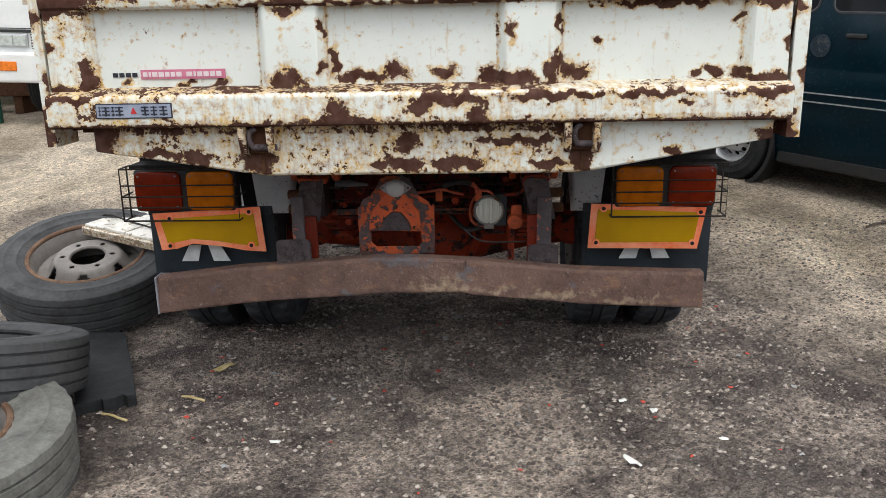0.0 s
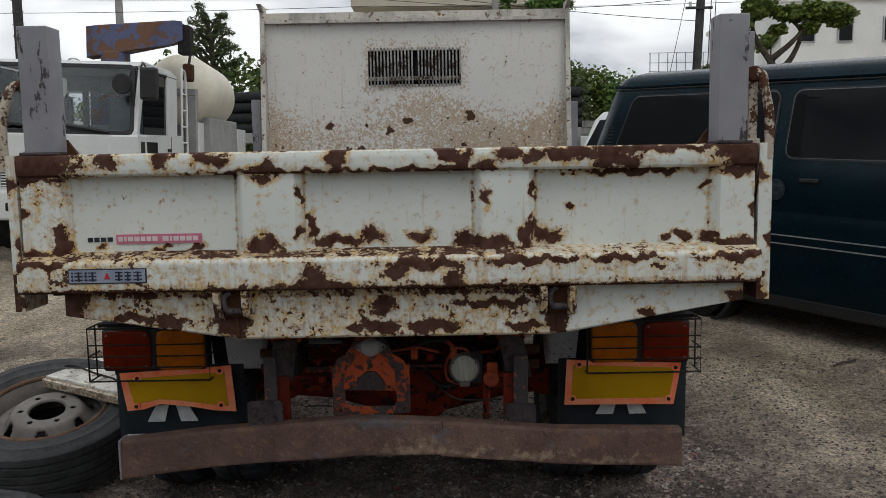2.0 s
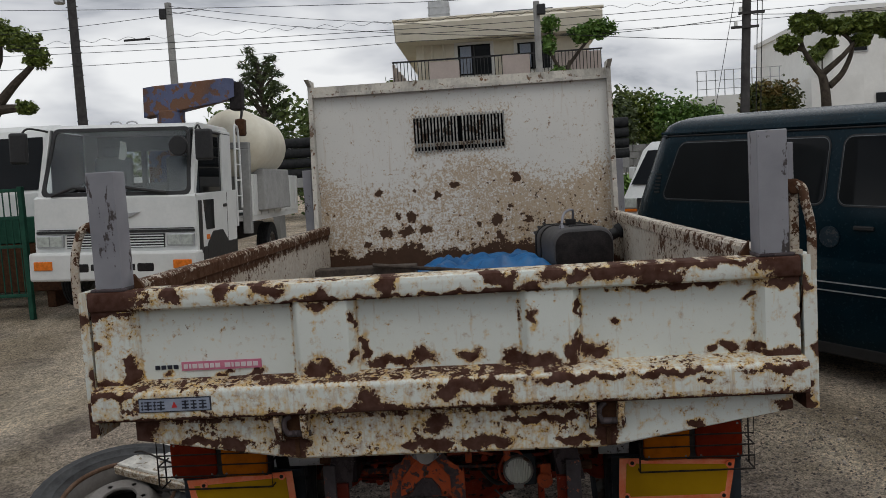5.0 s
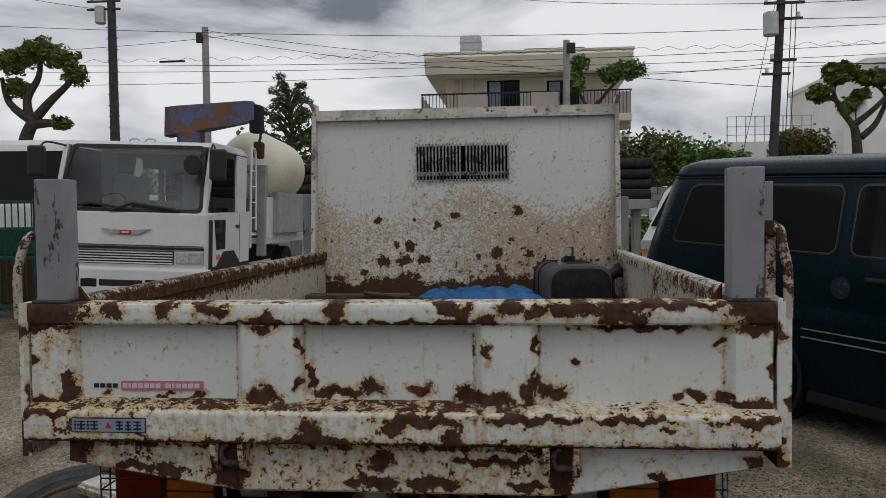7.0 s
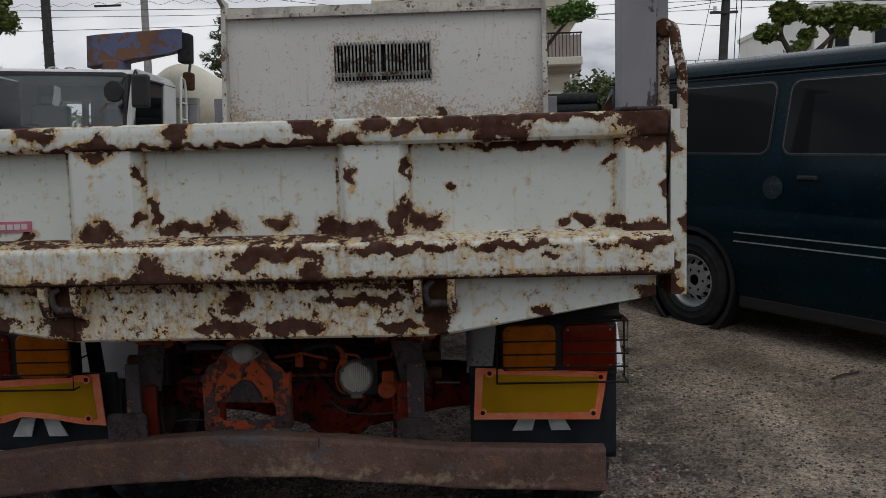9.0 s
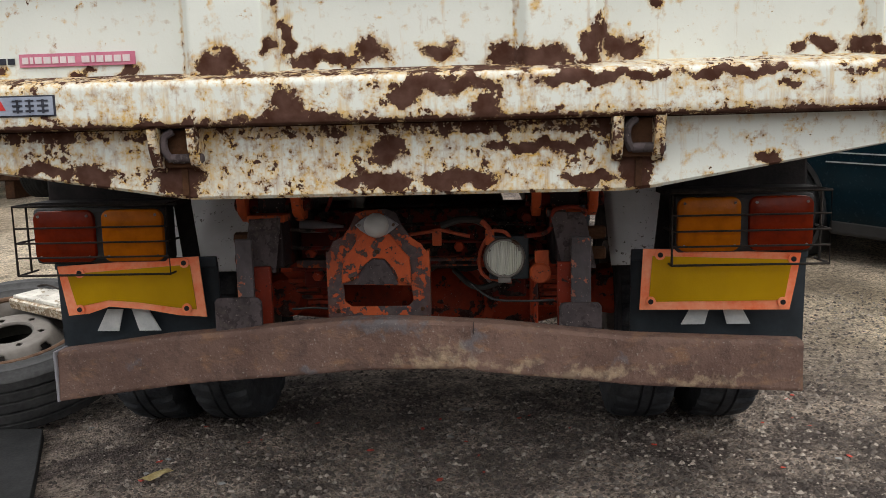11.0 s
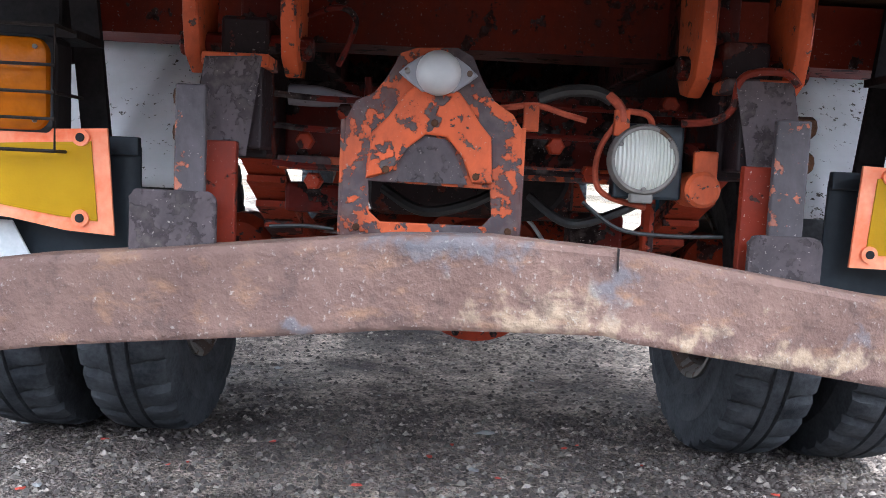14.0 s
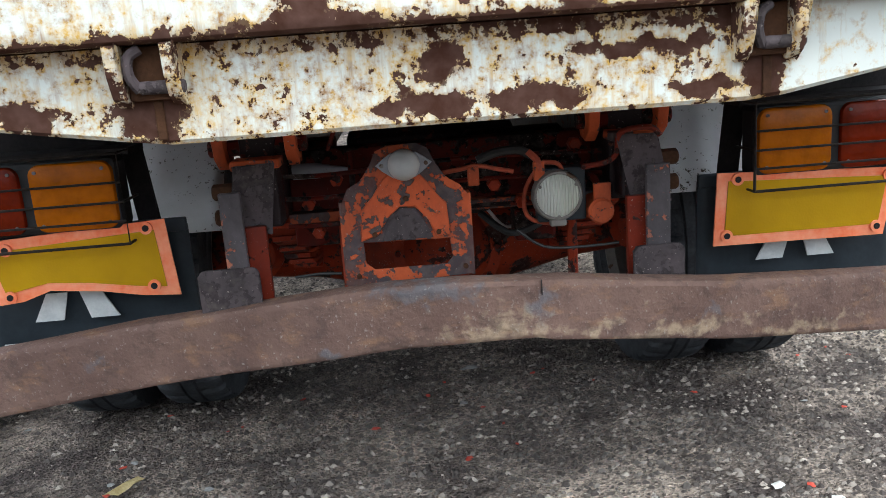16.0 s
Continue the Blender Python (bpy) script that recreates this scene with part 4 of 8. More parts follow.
def build_posts():
    for s, x0 in ((-1, -1.072), (1, 0.826)):
        post = part("stake_post", boxed(x0, x0 + 0.082, 2.35, 2.43, 1.388, 1.735, bevel=0.003), M_POST, truck, "grey primed square stake post")
        rear = x0 + (0.085 if s > 0 else -0.03)
        part("rear_stake", boxed(rear, rear + 0.045, 2.44, 2.49, 1.388, 1.70, bevel=0.003), M_POST, post)
        part("weld_bead", boxed(x0 - 0.012, x0 + 0.094, 2.34, 2.44, 1.386, 1.396, bevel=0.004), M_PRIMER, post)
        gx = x0 - 0.012 if s > 0 else x0 + 0.094
        bm = bmesh.new()
        sg = -1 if s > 0 else 1
        prism(bm, [(gx, 1.388), (gx + sg * 0.03, 1.388), (gx, 1.43)], "y", 2.40, 2.412)
        part("gusset", bm, M_RUST, post)
        cx = 0.915 if s > 0 else -1.08
        lt = part("latch_bracket", box(boxed(cx, cx + 0.028, 2.37, 2.41, 1.39, 1.57, bevel=0.006), cx - 0.004, cx + 0.034, 2.365, 2.415, 1.386, 1.40, 0.003), M_BED, truck, "rust-streaked cream latch bracket")
        ex = 0.966 if s > 0 else -1.128
        mid = (cx + 0.014 + ex) / 2
        bm = tube(bmesh.new(), bend([(cx + 0.014, 2.375, 1.585), (mid, 2.36, 1.572), (ex - 0.012 * s, 2.355, 1.53), (ex, 2.35, 1.46), (ex, 2.35, 1.345)], 5), 0.0125, 10)
        part("latch_handle", bm, M_BED, lt, smooth=True)
        part("latch_pivot", disc(bmesh.new(), (cx + 0.014, 2.36, 1.575), (cx + 0.014, 2.40, 1.575), 0.022, 14, 0.004), M_RUST, lt, smooth=True)


def build_hinges():
    for x in (-0.515, 0.385):
        hinge = part("gate_hinge", boxed(x - 0.030, x + 0.030, 2.336, 2.356, 0.930, 1.006, bevel=0.003), M_RUST, truck, "gate hinge with rust-streaked lugs and a bare pin")
        for dx in (-0.050, 0.028):
            bm = prism(bmesh.new(), [(2.303, 1.008), (2.36, 1.008), (2.36, 0.928), (2.345, 0.922), (2.322, 0.935), (2.308, 0.965)], "x", x + dx, x + dx + 0.02, 0.003)
            part("hinge_lug", bm, M_WHITE, hinge)
        part("hinge_pin", disc(bmesh.new(), (x - 0.012, 2.330, 0.948), (x + 0.052, 2.330, 0.948), 0.0095, 12, 0.002), M_PRIMER, hinge, smooth=True)
        hook = bend([(x - 0.012, 2.330, 0.945), (x - 0.022, 2.322, 0.965), (x - 0.020, 2.320, 0.990), (x - 0.004, 2.325, 1.002)], 4)
        part("hinge_knuckle", tube(bmesh.new(), hook, 0.008, 8), M_PRIMER, hinge, smooth=True)
        part("hinge_strap", boxed(x - 0.002, x + 0.012, 2.347, 2.3535, 0.872, 0.93, bevel=0.002), M_RUST, hinge)


def build_bumper():
    xs = np.arange(-0.985, 0.8321, 0.008)
    top = np.interp(xs, [-0.985, -0.67, -0.42, -0.20, -0.09, 0.06, 0.10, 0.42, 0.832], [0.470, 0.520, 0.548, 0.575, 0.580, 0.570, 0.566, 0.518, 0.478])
    height = np.interp(xs, [-0.985, -0.09, 0.05, 0.08, 0.832], [0.126, 0.116, 0.104, 0.110, 0.121])
    depth = np.interp(xs, [-0.985, -0.42, -0.10, 0.06, 0.39, 0.832], [2.652, 2.562, 2.495, 2.492, 2.556, 2.650])
    prof = [(0.0, 0.0), (-0.003, 0.02), (-0.003, 0.25), (-0.003, 0.5), (-0.003, 0.75), (-0.003, 0.93), (0.003, 0.985), (0.012, 1.0), (0.045, 1.0), (0.045, 0.97), (0.012, 0.97), (0.008, 0.03), (0.045, 0.03), (0.045, 0.0)]
    prof = prof[:1] + [(-0.003, k / 24) for k in range(1, 23)] + prof[6:]
    nv = len(prof)
    co = np.zeros((len(xs), nv, 3))
    for j, (dy, f) in enumerate(prof):
        co[:, j, 0], co[:, j, 1], co[:, j, 2] = xs, depth + dy, top - height * (1 - f)
    co[:, :, 1] += 0.004 * np.sin(co[:, :, 0] * 14) * np.sin(co[:, :, 2] * 25)
    co = co.reshape(-1, 3)
    scr = wear_field(co[:, 0], co[:, 2], [(-0.03, 0.476, 0.09, 0.018), (0.16, 0.466, 0.06, 0.012), (0.33, 0.435, 0.13, 0.015), (0.6, 0.40, 0.10, 0.015), (0.0, 0.49, 0.06, 0.03)])
    blu = wear_field(co[:, 0], co[:, 2], [(-0.14, 0.565, 0.12, 0.022), (0.06, 0.52, 0.025, 0.03), (0.39, 0.465, 0.022, 0.018), (-0.78, 0.45, 0.035, 0.014), (-0.33, 0.455, 0.02, 0.016)])
    bumper = link("rear_bumper", grid_mesh("rear_bumper", co, len(xs), nv, True, True, [("wear", scr), ("blue", blu)]), M_BUMPER, truck, "bent brown steel underrun bumper, buckled upward in the middle", True)
    part("end_cap", boxed(-0.992, -0.984, 2.645, 2.71, 0.342, 0.472, bevel=0.003), M_POST, bumper, "grey end cap")
    part("split_seam", boxed(0.0585, 0.0596, 2.4865, 2.495, 0.545, 0.572), M_DARK, bumper)
    for x0, x1 in ((-0.555, -0.443), (0.255, 0.353)):
        bm = bmesh.new()
        out = rounded(x0, x1, 0.50, 0.612 if x0 < 0 else 0.590, 0.016)
        prism(bm, out, "y", 2.594, 2.604, 0.0015)
        part("mounting_plate", bm, M_PRIMER, bumper, "gritty grey mounting plate")
    for x0, x1 in ((-0.502, -0.462), (0.284, 0.330)):
        part("mounting_strut", boxed(x0, x1, 2.606, 2.618, 0.55, 0.75 if x0 < 0 else 0.742, bevel=0.003), M_STRUT, bumper)
        part("strut_web", boxed(x0 + (0.035 if x0 < 0 else -0.03), x1 + (0.035 if x0 < 0 else -0.03), 2.63, 2.645, 0.50, 0.68, bevel=0.002), M_BODYRED, bumper)


def build_lights():
    for s in (-1, 1):
        x0, x1 = (-1.062, -0.715) if s < 0 else (0.545, 0.878)
        z0, z1 = 0.678, 0.822
        light = part("tail_light", boxed(x0, x1, 2.732, 2.80, z0, z1, bevel=0.012), M_TRIM, truck, "rear lamp with red and amber lenses behind a wire guard")
        mid = (x0 + x1) / 2
        halves = ((x0, mid - 0.003), (mid + 0.003, x1))
        for i, (a, b) in enumerate(halves):
            red = (i == 0) == (s < 0)
            bm = prism(bmesh.new(), rounded(a + 0.006, b - 0.006, z0 + 0.006, z1 - 0.006, 0.022), "y", 2.722, 2.748, 0.006)
            lens = part("red_lens" if red else "amber_lens", bm, M_RED if red else M_AMBER, light, "red lens" if red else "amber lens", True)
            for sx in (a + 0.022, b - 0.022):
                for sz in (z0 + 0.02, z1 - 0.02):
                    part("lens_screw", disc(bmesh.new(), (sx, 2.719, sz), (sx, 2.726, sz), 0.0034, 10), M_RIM, lens)
        ca, cb = (x0 - 0.03, x1 + 0.016) if s < 0 else (x0 - 0.012, x1 + 0.024)
        bm = bmesh.new()
        cz0, cz1 = 0.655, 0.830
        tube(bm, [(ca, 2.70, cz0), (cb, 2.70, cz0), (cb, 2.70, cz1), (ca, 2.70, cz1), (ca, 2.70, cz0)], 0.0032, 6)
        for z in (0.70, 0.737, 0.775):
            tube(bm, [(ca, 2.70, z), (cb, 2.70, z)], 0.0026, 6)
        for x in (ca, cb):
            for z in (cz0, cz1, 0.737):
                tube(bm, [(x, 2.70, z), (x, 2.79, z)], 0.0028, 6)
        ox = ca if s < 0 else cb
        tube(bm, [(ox, 2.76, cz0), (ox, 2.76, cz1)], 0.0028, 6)
        part("wire_guard", bm, M_WIRE, light, "black wire lamp guard")
        part("lamp_bracket", boxed(x0 - 0.02, x1 + 0.02, 2.76, 2.86, z1, z1 + 0.012), M_DARK, light)
        part("lamp_support", boxed(x0 + (-0.03 if s < 0 else 0.05), x1 + (-0.05 if s < 0 else 0.03), 2.87, 2.93, z1 - 0.02, 0.968, bevel=0.006), M_DARK, truck, "black steel beam behind the rear lamp")
        # reflector board below
        if s < 0:
            out = [(-1.010, 0.672), (-0.640, 0.692), (-0.628, 0.536), (-0.700, 0.541), (-0.780, 0.556), (-0.880, 0.566), (-0.935, 0.548), (-0.990, 0.543)]
            inn = [(-0.985, 0.652), (-0.662, 0.672), (-0.652, 0.556), (-0.71, 0.562), (-0.80, 0.576), (-0.88, 0.583), (-0.965, 0.566)]
            pins = [(-0.676, 0.677), (-0.676, 0.560), (-0.957, 0.560), (-0.95, 0.655)]
        else:
            out = [(0.472, 0.692), (0.850, 0.676), (0.838, 0.600), (0.826, 0.536), (0.464, 0.540)]
            inn = [(0.494, 0.674), (0.828, 0.660), (0.812, 0.560), (0.486, 0.560)]
            pins = [(0.512, 0.677), (0.49, 0.561), (0.808, 0.556), (0.83, 0.662)]
        board = part("reflector_board", prism(bmesh.new(), out, "y", 2.736, 2.741), M_SALMON, truck, "chipped yellow reflector board with a salmon border")
        part("reflector_sheet", prism(bmesh.new(), inn, "y", 2.7335, 2.7365), M_YELLOW, board)
        for px, pz in pins:
            bm = disc(bmesh.new(), (px, 2.7295, pz), (px, 2.737, pz), 0.0125, 16)
            part("washer", bm, M_SALMON, board, smooth=True)
            part("rivet", disc(bmesh.new(), (px, 2.727, pz), (px, 2.732, pz), 0.0065, 12, 0.001), M_DARK, board, smooth=True)
        # mud flap
        fa, fb = (-1.045, -0.612) if s < 0 else (0.452, 0.885)
        xs, zs = np.linspace(fa, fb, 14), np.linspace(0.40, 0.668, 14)
        X, Z = np.meshgrid(xs, zs, indexing="ij")
        Y = 2.80 + 0.012 * np.sin((X - fa) * 7) + 0.03 * (0.668 - Z)
        co = np.stack([X, Y, Z], -1).reshape(-1, 3)
        flap = link("mud_flap", grid_mesh("mud_flap", co, 14, 14), M_FLAP, truck, "blue-black rubber mud flap with white markings", True)
        mod = flap.modifiers.new("thickness", "SOLIDIFY")
        mod.thickness = 0.006
        part("flap_bar", boxed(fa, fb, 2.785, 2.80, 0.655, 0.683, bevel=0.003), M_FLAP, flap)
        cx = -0.857 if s < 0 else 0.663
        for sg in (-1, 1):
            bm = prism(bmesh.new(), [(cx + sg * 0.012, 0.548), (cx + sg * 0.055, 0.548), (cx + sg * 0.086, 0.490), (cx + sg * 0.028, 0.490)], "y", 2.784, 2.788)
            part("white_chevron", bm, M_FLAPWHITE, flap)
        for i in range(4):
            lx = cx - 0.16 + 0.085 * i
            bm = boxed(lx, lx + 0.058, 2.790, 2.794, 0.415, 0.445)
            part("white_bar", bm, M_FLAPWHITE, flap)
        hx = -0.735 if s < 0 else 0.575
        bm = prism(bmesh.new(), [(hx - 0.022, 0.95), (hx + 0.022, 0.95), (hx + 0.030 * (1 if s < 0 else -1) + 0.022, 0.66), (hx + 0.030 * (1 if s < 0 else -1) - 0.022, 0.66)], "y", 2.86, 2.872)
        part("flap_hanger", bm, M_DARK, truck, "black strap hanger")
        # white inner fender behind
        gx0, gx1 = (-1.10, -0.60) if s < 0 else (0.44, 0.95)
        xs, zs = np.linspace(gx0, gx1, 20), np.linspace(0.60, 0.90, 10)
        X, Z = np.meshgrid(xs, zs, indexing="ij")
        Y = 3.05 + (Z - 0.6) * 0.9
        for rx in ((-0.755, -0.93) if s < 0 else (0.60, 0.78)):
            Y -= 0.012 * np.exp(-((X - rx - (Z - 0.75) * 0.25) / 0.009) ** 2)
        fen = link("inner_fender", grid_mesh("inner_fender", np.stack([X, Y, Z], -1).reshape(-1, 3), 20, 10), M_FENDER, truck, "dusty white plastic inner fender", True)
        m = fen.modifiers.new("thickness", "SOLIDIFY")
        m.thickness = 0.005


def build_licence():
    out = [(-0.286, 0.553), (-0.282, 0.715), (-0.268, 0.738), (-0.245, 0.752), (-0.228, 0.775), (-0.212, 0.802), (-0.192, 0.812), (-0.140, 0.812), (-0.120, 0.802), (-0.104, 0.772), (-0.088, 0.748), (-0.064, 0.730), (-0.052, 0.712), (-0.046, 0.560)]
    hole = [(-0.249, 0.636), (-0.088, 0.632), (-0.084, 0.596), (-0.096, 0.583), (-0.232, 0.583), (-0.247, 0.596)]
    br = part("licence_bracket", prism(bmesh.new(), out, "y", 2.615, 2.622, 0.002, [hole]), M_ORANGE_BARE, truck, "pressed orange bracket with paint peeling to grey")
    rib = [(-0.252, 0.640), (-0.246, 0.700), (-0.225, 0.722), (-0.205, 0.752), (-0.175, 0.775), (-0.148, 0.773), (-0.124, 0.744), (-0.106, 0.718), (-0.090, 0.700), (-0.086, 0.640), (-0.112, 0.640), (-0.126, 0.672), (-0.148, 0.698), (-0.176, 0.700), (-0.196, 0.684), (-0.220, 0.650)]
    part("raised_rib", prism(bmesh.new(), rib, "y", 2.606, 2.616, 0.003), M_ORANGE, br, "bright orange raised rib")
    part("grey_patch", prism(bmesh.new(), [(-0.214, 0.637), (-0.196, 0.672), (-0.176, 0.697), (-0.150, 0.695), (-0.132, 0.668), (-0.118, 0.637)], "y", 2.611, 2.6165), M_PRIMER, br)
    for x in (-0.288, -0.050):
        part("folded_edge", boxed(x, x + 0.006, 2.616, 2.65, 0.558, 0.715, bevel=0.001), M_ORANGE_BARE, br)
    for x, z in ((-0.226, 0.652), (-0.108, 0.648), (-0.165, 0.715), (-0.262, 0.575), (-0.062, 0.578)):
        part("bolt", disc(bmesh.new(), (x, 2.603, z), (x, 2.610, z), 0.005, 8, 0.001), M_RUST, br)
    dome = part("dome_lamp", prism(bmesh.new(), [(-0.211, 0.778), (-0.203, 0.788), (-0.185, 0.800), (-0.141, 0.800), (-0.123, 0.788), (-0.115, 0.778), (-0.123, 0.768), (-0.143, 0.754), (-0.183, 0.754), (-0.203, 0.768)], "y", 2.597, 2.607, 0.003), M_POST, truck, "milky domed plate lamp on a grey flange")
    m = Matrix.Translation((-0.163, 2.596, 0.778)) @ pose(0, 0, 0, 90)
    bm = lathe(bmesh.new(), [(0.029 * math.cos(a), 0.030 * math.sin(a)) for a in (radians(9 * k) for k in range(10))] + [(0, 0.030)], 24, m)
    part("dome_lens", bm, M_DOME, dome, smooth=True)
    for x in (-0.203, -0.123):
        part("dome_screw", disc(bmesh.new(), (x, 2.591, 0.779), (x, 2.597, 0.779), 0.0038, 10), M_RIM, dome)
    lamp = part("reversing_lamp", boxed(0.095, 0.192, 2.70, 2.735, 0.628, 0.735, bevel=0.004), M_FLAP, truck, "round frosted reversing lamp on a black plate")
    m = Matrix.Translation((0.132, 2.70, 0.683)) @ pose(0, 0, 0, 90)
    part("lamp_rim", lathe(bmesh.new(), [(0.040, 0.0), (0.050, 0.0), (0.051, 0.012), (0.047, 0.022), (0.043, 0.022), (0.040, 0.016)], 32, m, True), M_RIM, lamp, smooth=True)
    part("lamp_lens", lathe(bmesh.new(), [(0.044, 0.012), (0.043, 0.020), (0.030, 0.028), (0.015, 0.031), (0, 0.032)], 32, m), M_FLUTED, lamp, smooth=True)
    part("drain_lip", boxed(0.116, 0.148, 2.682, 2.70, 0.622, 0.636, bevel=0.003), M_RIM, lamp)
    for a in (150, 30, 270):
        x, z = 0.132 + 0.041 * math.cos(radians(a)), 0.683 + 0.041 * math.sin(radians(a))
        part("lamp_screw", disc(bmesh.new(), (x, 2.674, z), (x, 2.68, z), 0.0032, 8), M_RIM, lamp)


def build_chassis():
    for s, x0, x1 in ((-1, -0.475, -0.405), (1, 0.245, 0.315)):
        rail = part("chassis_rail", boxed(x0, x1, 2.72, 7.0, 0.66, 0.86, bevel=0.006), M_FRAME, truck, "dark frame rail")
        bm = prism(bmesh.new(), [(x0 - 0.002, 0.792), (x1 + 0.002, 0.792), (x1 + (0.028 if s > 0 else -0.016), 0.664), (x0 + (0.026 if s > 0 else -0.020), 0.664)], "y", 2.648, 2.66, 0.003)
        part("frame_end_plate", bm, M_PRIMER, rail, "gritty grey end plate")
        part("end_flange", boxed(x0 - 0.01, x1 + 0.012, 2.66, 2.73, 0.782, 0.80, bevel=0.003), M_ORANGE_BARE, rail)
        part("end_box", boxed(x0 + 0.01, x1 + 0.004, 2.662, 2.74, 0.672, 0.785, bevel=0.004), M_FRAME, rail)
        for k, z in enumerate((0.74, 0.69)):
            bx = x0 - 0.03 if s < 0 else x1 + 0.03
            part("shackle_bolt", disc(bmesh.new(), (bx - 0.025, 2.70, z), (bx + 0.03, 2.70, z), 0.016, 8, 0.003), M_RUST, rail)
        # hinge ears of the tipping body
        for e in ((x0 - 0.045, x0 - 0.022), (x1 + 0.02, x1 + 0.043)):
            bm = prism(bmesh.new(), [(2.68, 0.965), (2.80, 0.965), (2.79, 0.81), (2.77, 0.785), (2.735, 0.778), (2.70, 0.80), (2.685, 0.85)], "x", e[0], e[1], 0.004)
            part("tipping_ear", bm, M_ORANGE, truck, "orange tipping hinge ear", True)
        part("tipping_pin", disc(bmesh.new(), (x0 - 0.06, 2.74, 0.82), (x1 + 0.06, 2.74, 0.82), 0.018, 10, 0.003), M_REDOX, truck)
        # leaf spring under the rail
        spring = part("leaf_spring", boxed(x0 + 0.005, x1 - 0.005, 3.42, 3.66, 0.40, 0.52, bevel=0.005), M_REDLOW, truck, "dirty red leaf spring pack")
        for k in range(7):
            half = 0.72 - 0.075 * k
            zc = 0.50 - 0.014 * k
            path = [(0.5 * (x0 + x1), 3.54 + half * t, zc + 0.17 * (half * t / 0.72) ** 2) for t in np.linspace(-1, 1, 13)]
            bm = bmesh.new()
            vs = []
            for p in path:
                vs.append([bm.verts.new((p[0] + dx, p[1], p[2] + dz)) for dx, dz in ((-0.032, 0), (0.032, 0), (0.032, 0.011), (-0.032, 0.011))])
            for a, b in zip(vs, vs[1:]):
                for j in range(4):
                    bm.faces.new((a[j], a[(j + 1) % 4], b[(j + 1) % 4], b[j]))
            bm.faces.new(vs[0])
            bm.faces.new(vs[-1])
            part("leaf", bm, M_REDLOW, spring)
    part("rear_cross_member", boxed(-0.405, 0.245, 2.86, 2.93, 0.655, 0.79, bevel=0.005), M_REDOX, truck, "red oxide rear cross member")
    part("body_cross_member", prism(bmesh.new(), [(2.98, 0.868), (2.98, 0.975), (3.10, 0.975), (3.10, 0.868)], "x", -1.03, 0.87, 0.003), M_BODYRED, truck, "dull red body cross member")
    part("body_cross_member", boxed(-1.03, 0.87, 3.7, 3.78, 0.88, 0.98, bevel=0.004), M_REDOX, truck, "red body cross member, darkened for the shade under the bed")
    part("body_cross_member", boxed(-1.03, 0.87, 4.7, 4.78, 0.88, 0.98, bevel=0.004), M_REDOX, truck, "red body cross member, darkened for the shade under the bed")
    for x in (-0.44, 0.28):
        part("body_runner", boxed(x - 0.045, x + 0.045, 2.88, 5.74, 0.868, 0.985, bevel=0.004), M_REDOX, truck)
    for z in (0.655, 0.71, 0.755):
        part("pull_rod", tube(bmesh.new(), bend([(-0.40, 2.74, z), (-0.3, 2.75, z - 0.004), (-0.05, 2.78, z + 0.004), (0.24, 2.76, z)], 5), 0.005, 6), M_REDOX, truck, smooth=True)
    part("lower_channel", boxed(-0.405, 0.245, 2.80, 2.84, 0.646, 0.668, bevel=0.003), M_ORANGE_BARE, truck)
    # axle with its differential
    m = Matrix.Translation((-0.05, 3.55, 0.435)) @ pose(0, 0, 0, 0, 90, 0)
    housing = [(0, -0.92), (0.07, -0.92), (0.075, -0.60), (0.095, -0.38), (0.125, -0.25), (0.155, -0.12), (0.16, 0.0), (0.155, 0.12), (0.125, 0.25), (0.095, 0.38), (0.075, 0.60), (0.07, 0.86), (0, 0.86)]
    axle = part("rear_axle", lathe(bmesh.new(), housing, 28, m), M_REDLOW, truck, "worn red banjo axle housing", True)
    m = Matrix.Translation((-0.05, 3.42, 0.425)) @ pose(0, 0, 0, 90)
    part("differential", lathe(bmesh.new(), [(0, 0.08), (0.07, 0.07), (0.115, 0.04), (0.14, 0.0), (0.145, -0.05), (0.145, -0.12), (0.12, -0.2), (0, -0.25)], 28, m), M_REDLOW, axle, "dirty red differential cover", True)
    m = Matrix.Translation((-0.05, 3.40, 0.425)) @ pose(0, 0, 0, 90)
    part("cover_flange", lathe(bmesh.new(), [(0.125, 0.0), (0.158, 0.0), (0.158, -0.018), (0.125, -0.018)], 28, m, True), M_REDLOW, axle, smooth=True)
    for k in range(10):
        a = 2 * math.pi * k / 10
        bx, bz = -0.05 + 0.143 * math.cos(a), 0.425 + 0.143 * math.sin(a)
        part("cover_bolt", disc(bmesh.new(), (bx, 3.385, bz), (bx, 3.40, bz), 0.009, 6), M_REDOX, axle)
    part("brake_pipe", tube(bmesh.new(), bend([(-0.02, 3.34, 0.60), (0.05, 3.32, 0.56), (0.10, 3.33, 0.50), (0.14, 3.36, 0.485), (0.30, 3.42, 0.475), (0.55, 3.45, 0.46)], 5), 0.005, 6), M_CHROME, axle, smooth=True)
    part("brake_pipe", tube(bmesh.new(), bend([(-0.60, 3.45, 0.50), (-0.40, 3.42, 0.505), (-0.24, 3.40, 0.50)], 5), 0.004, 6), M_CHROME, axle, smooth=True)
    for x in (-0.58, 0.48):
        part("brake_chamber", disc(bmesh.new(), (x, 3.32, 0.47), (x, 3.46, 0.47), 0.075, 20, 0.02), M_REDLOW, axle, smooth=True)
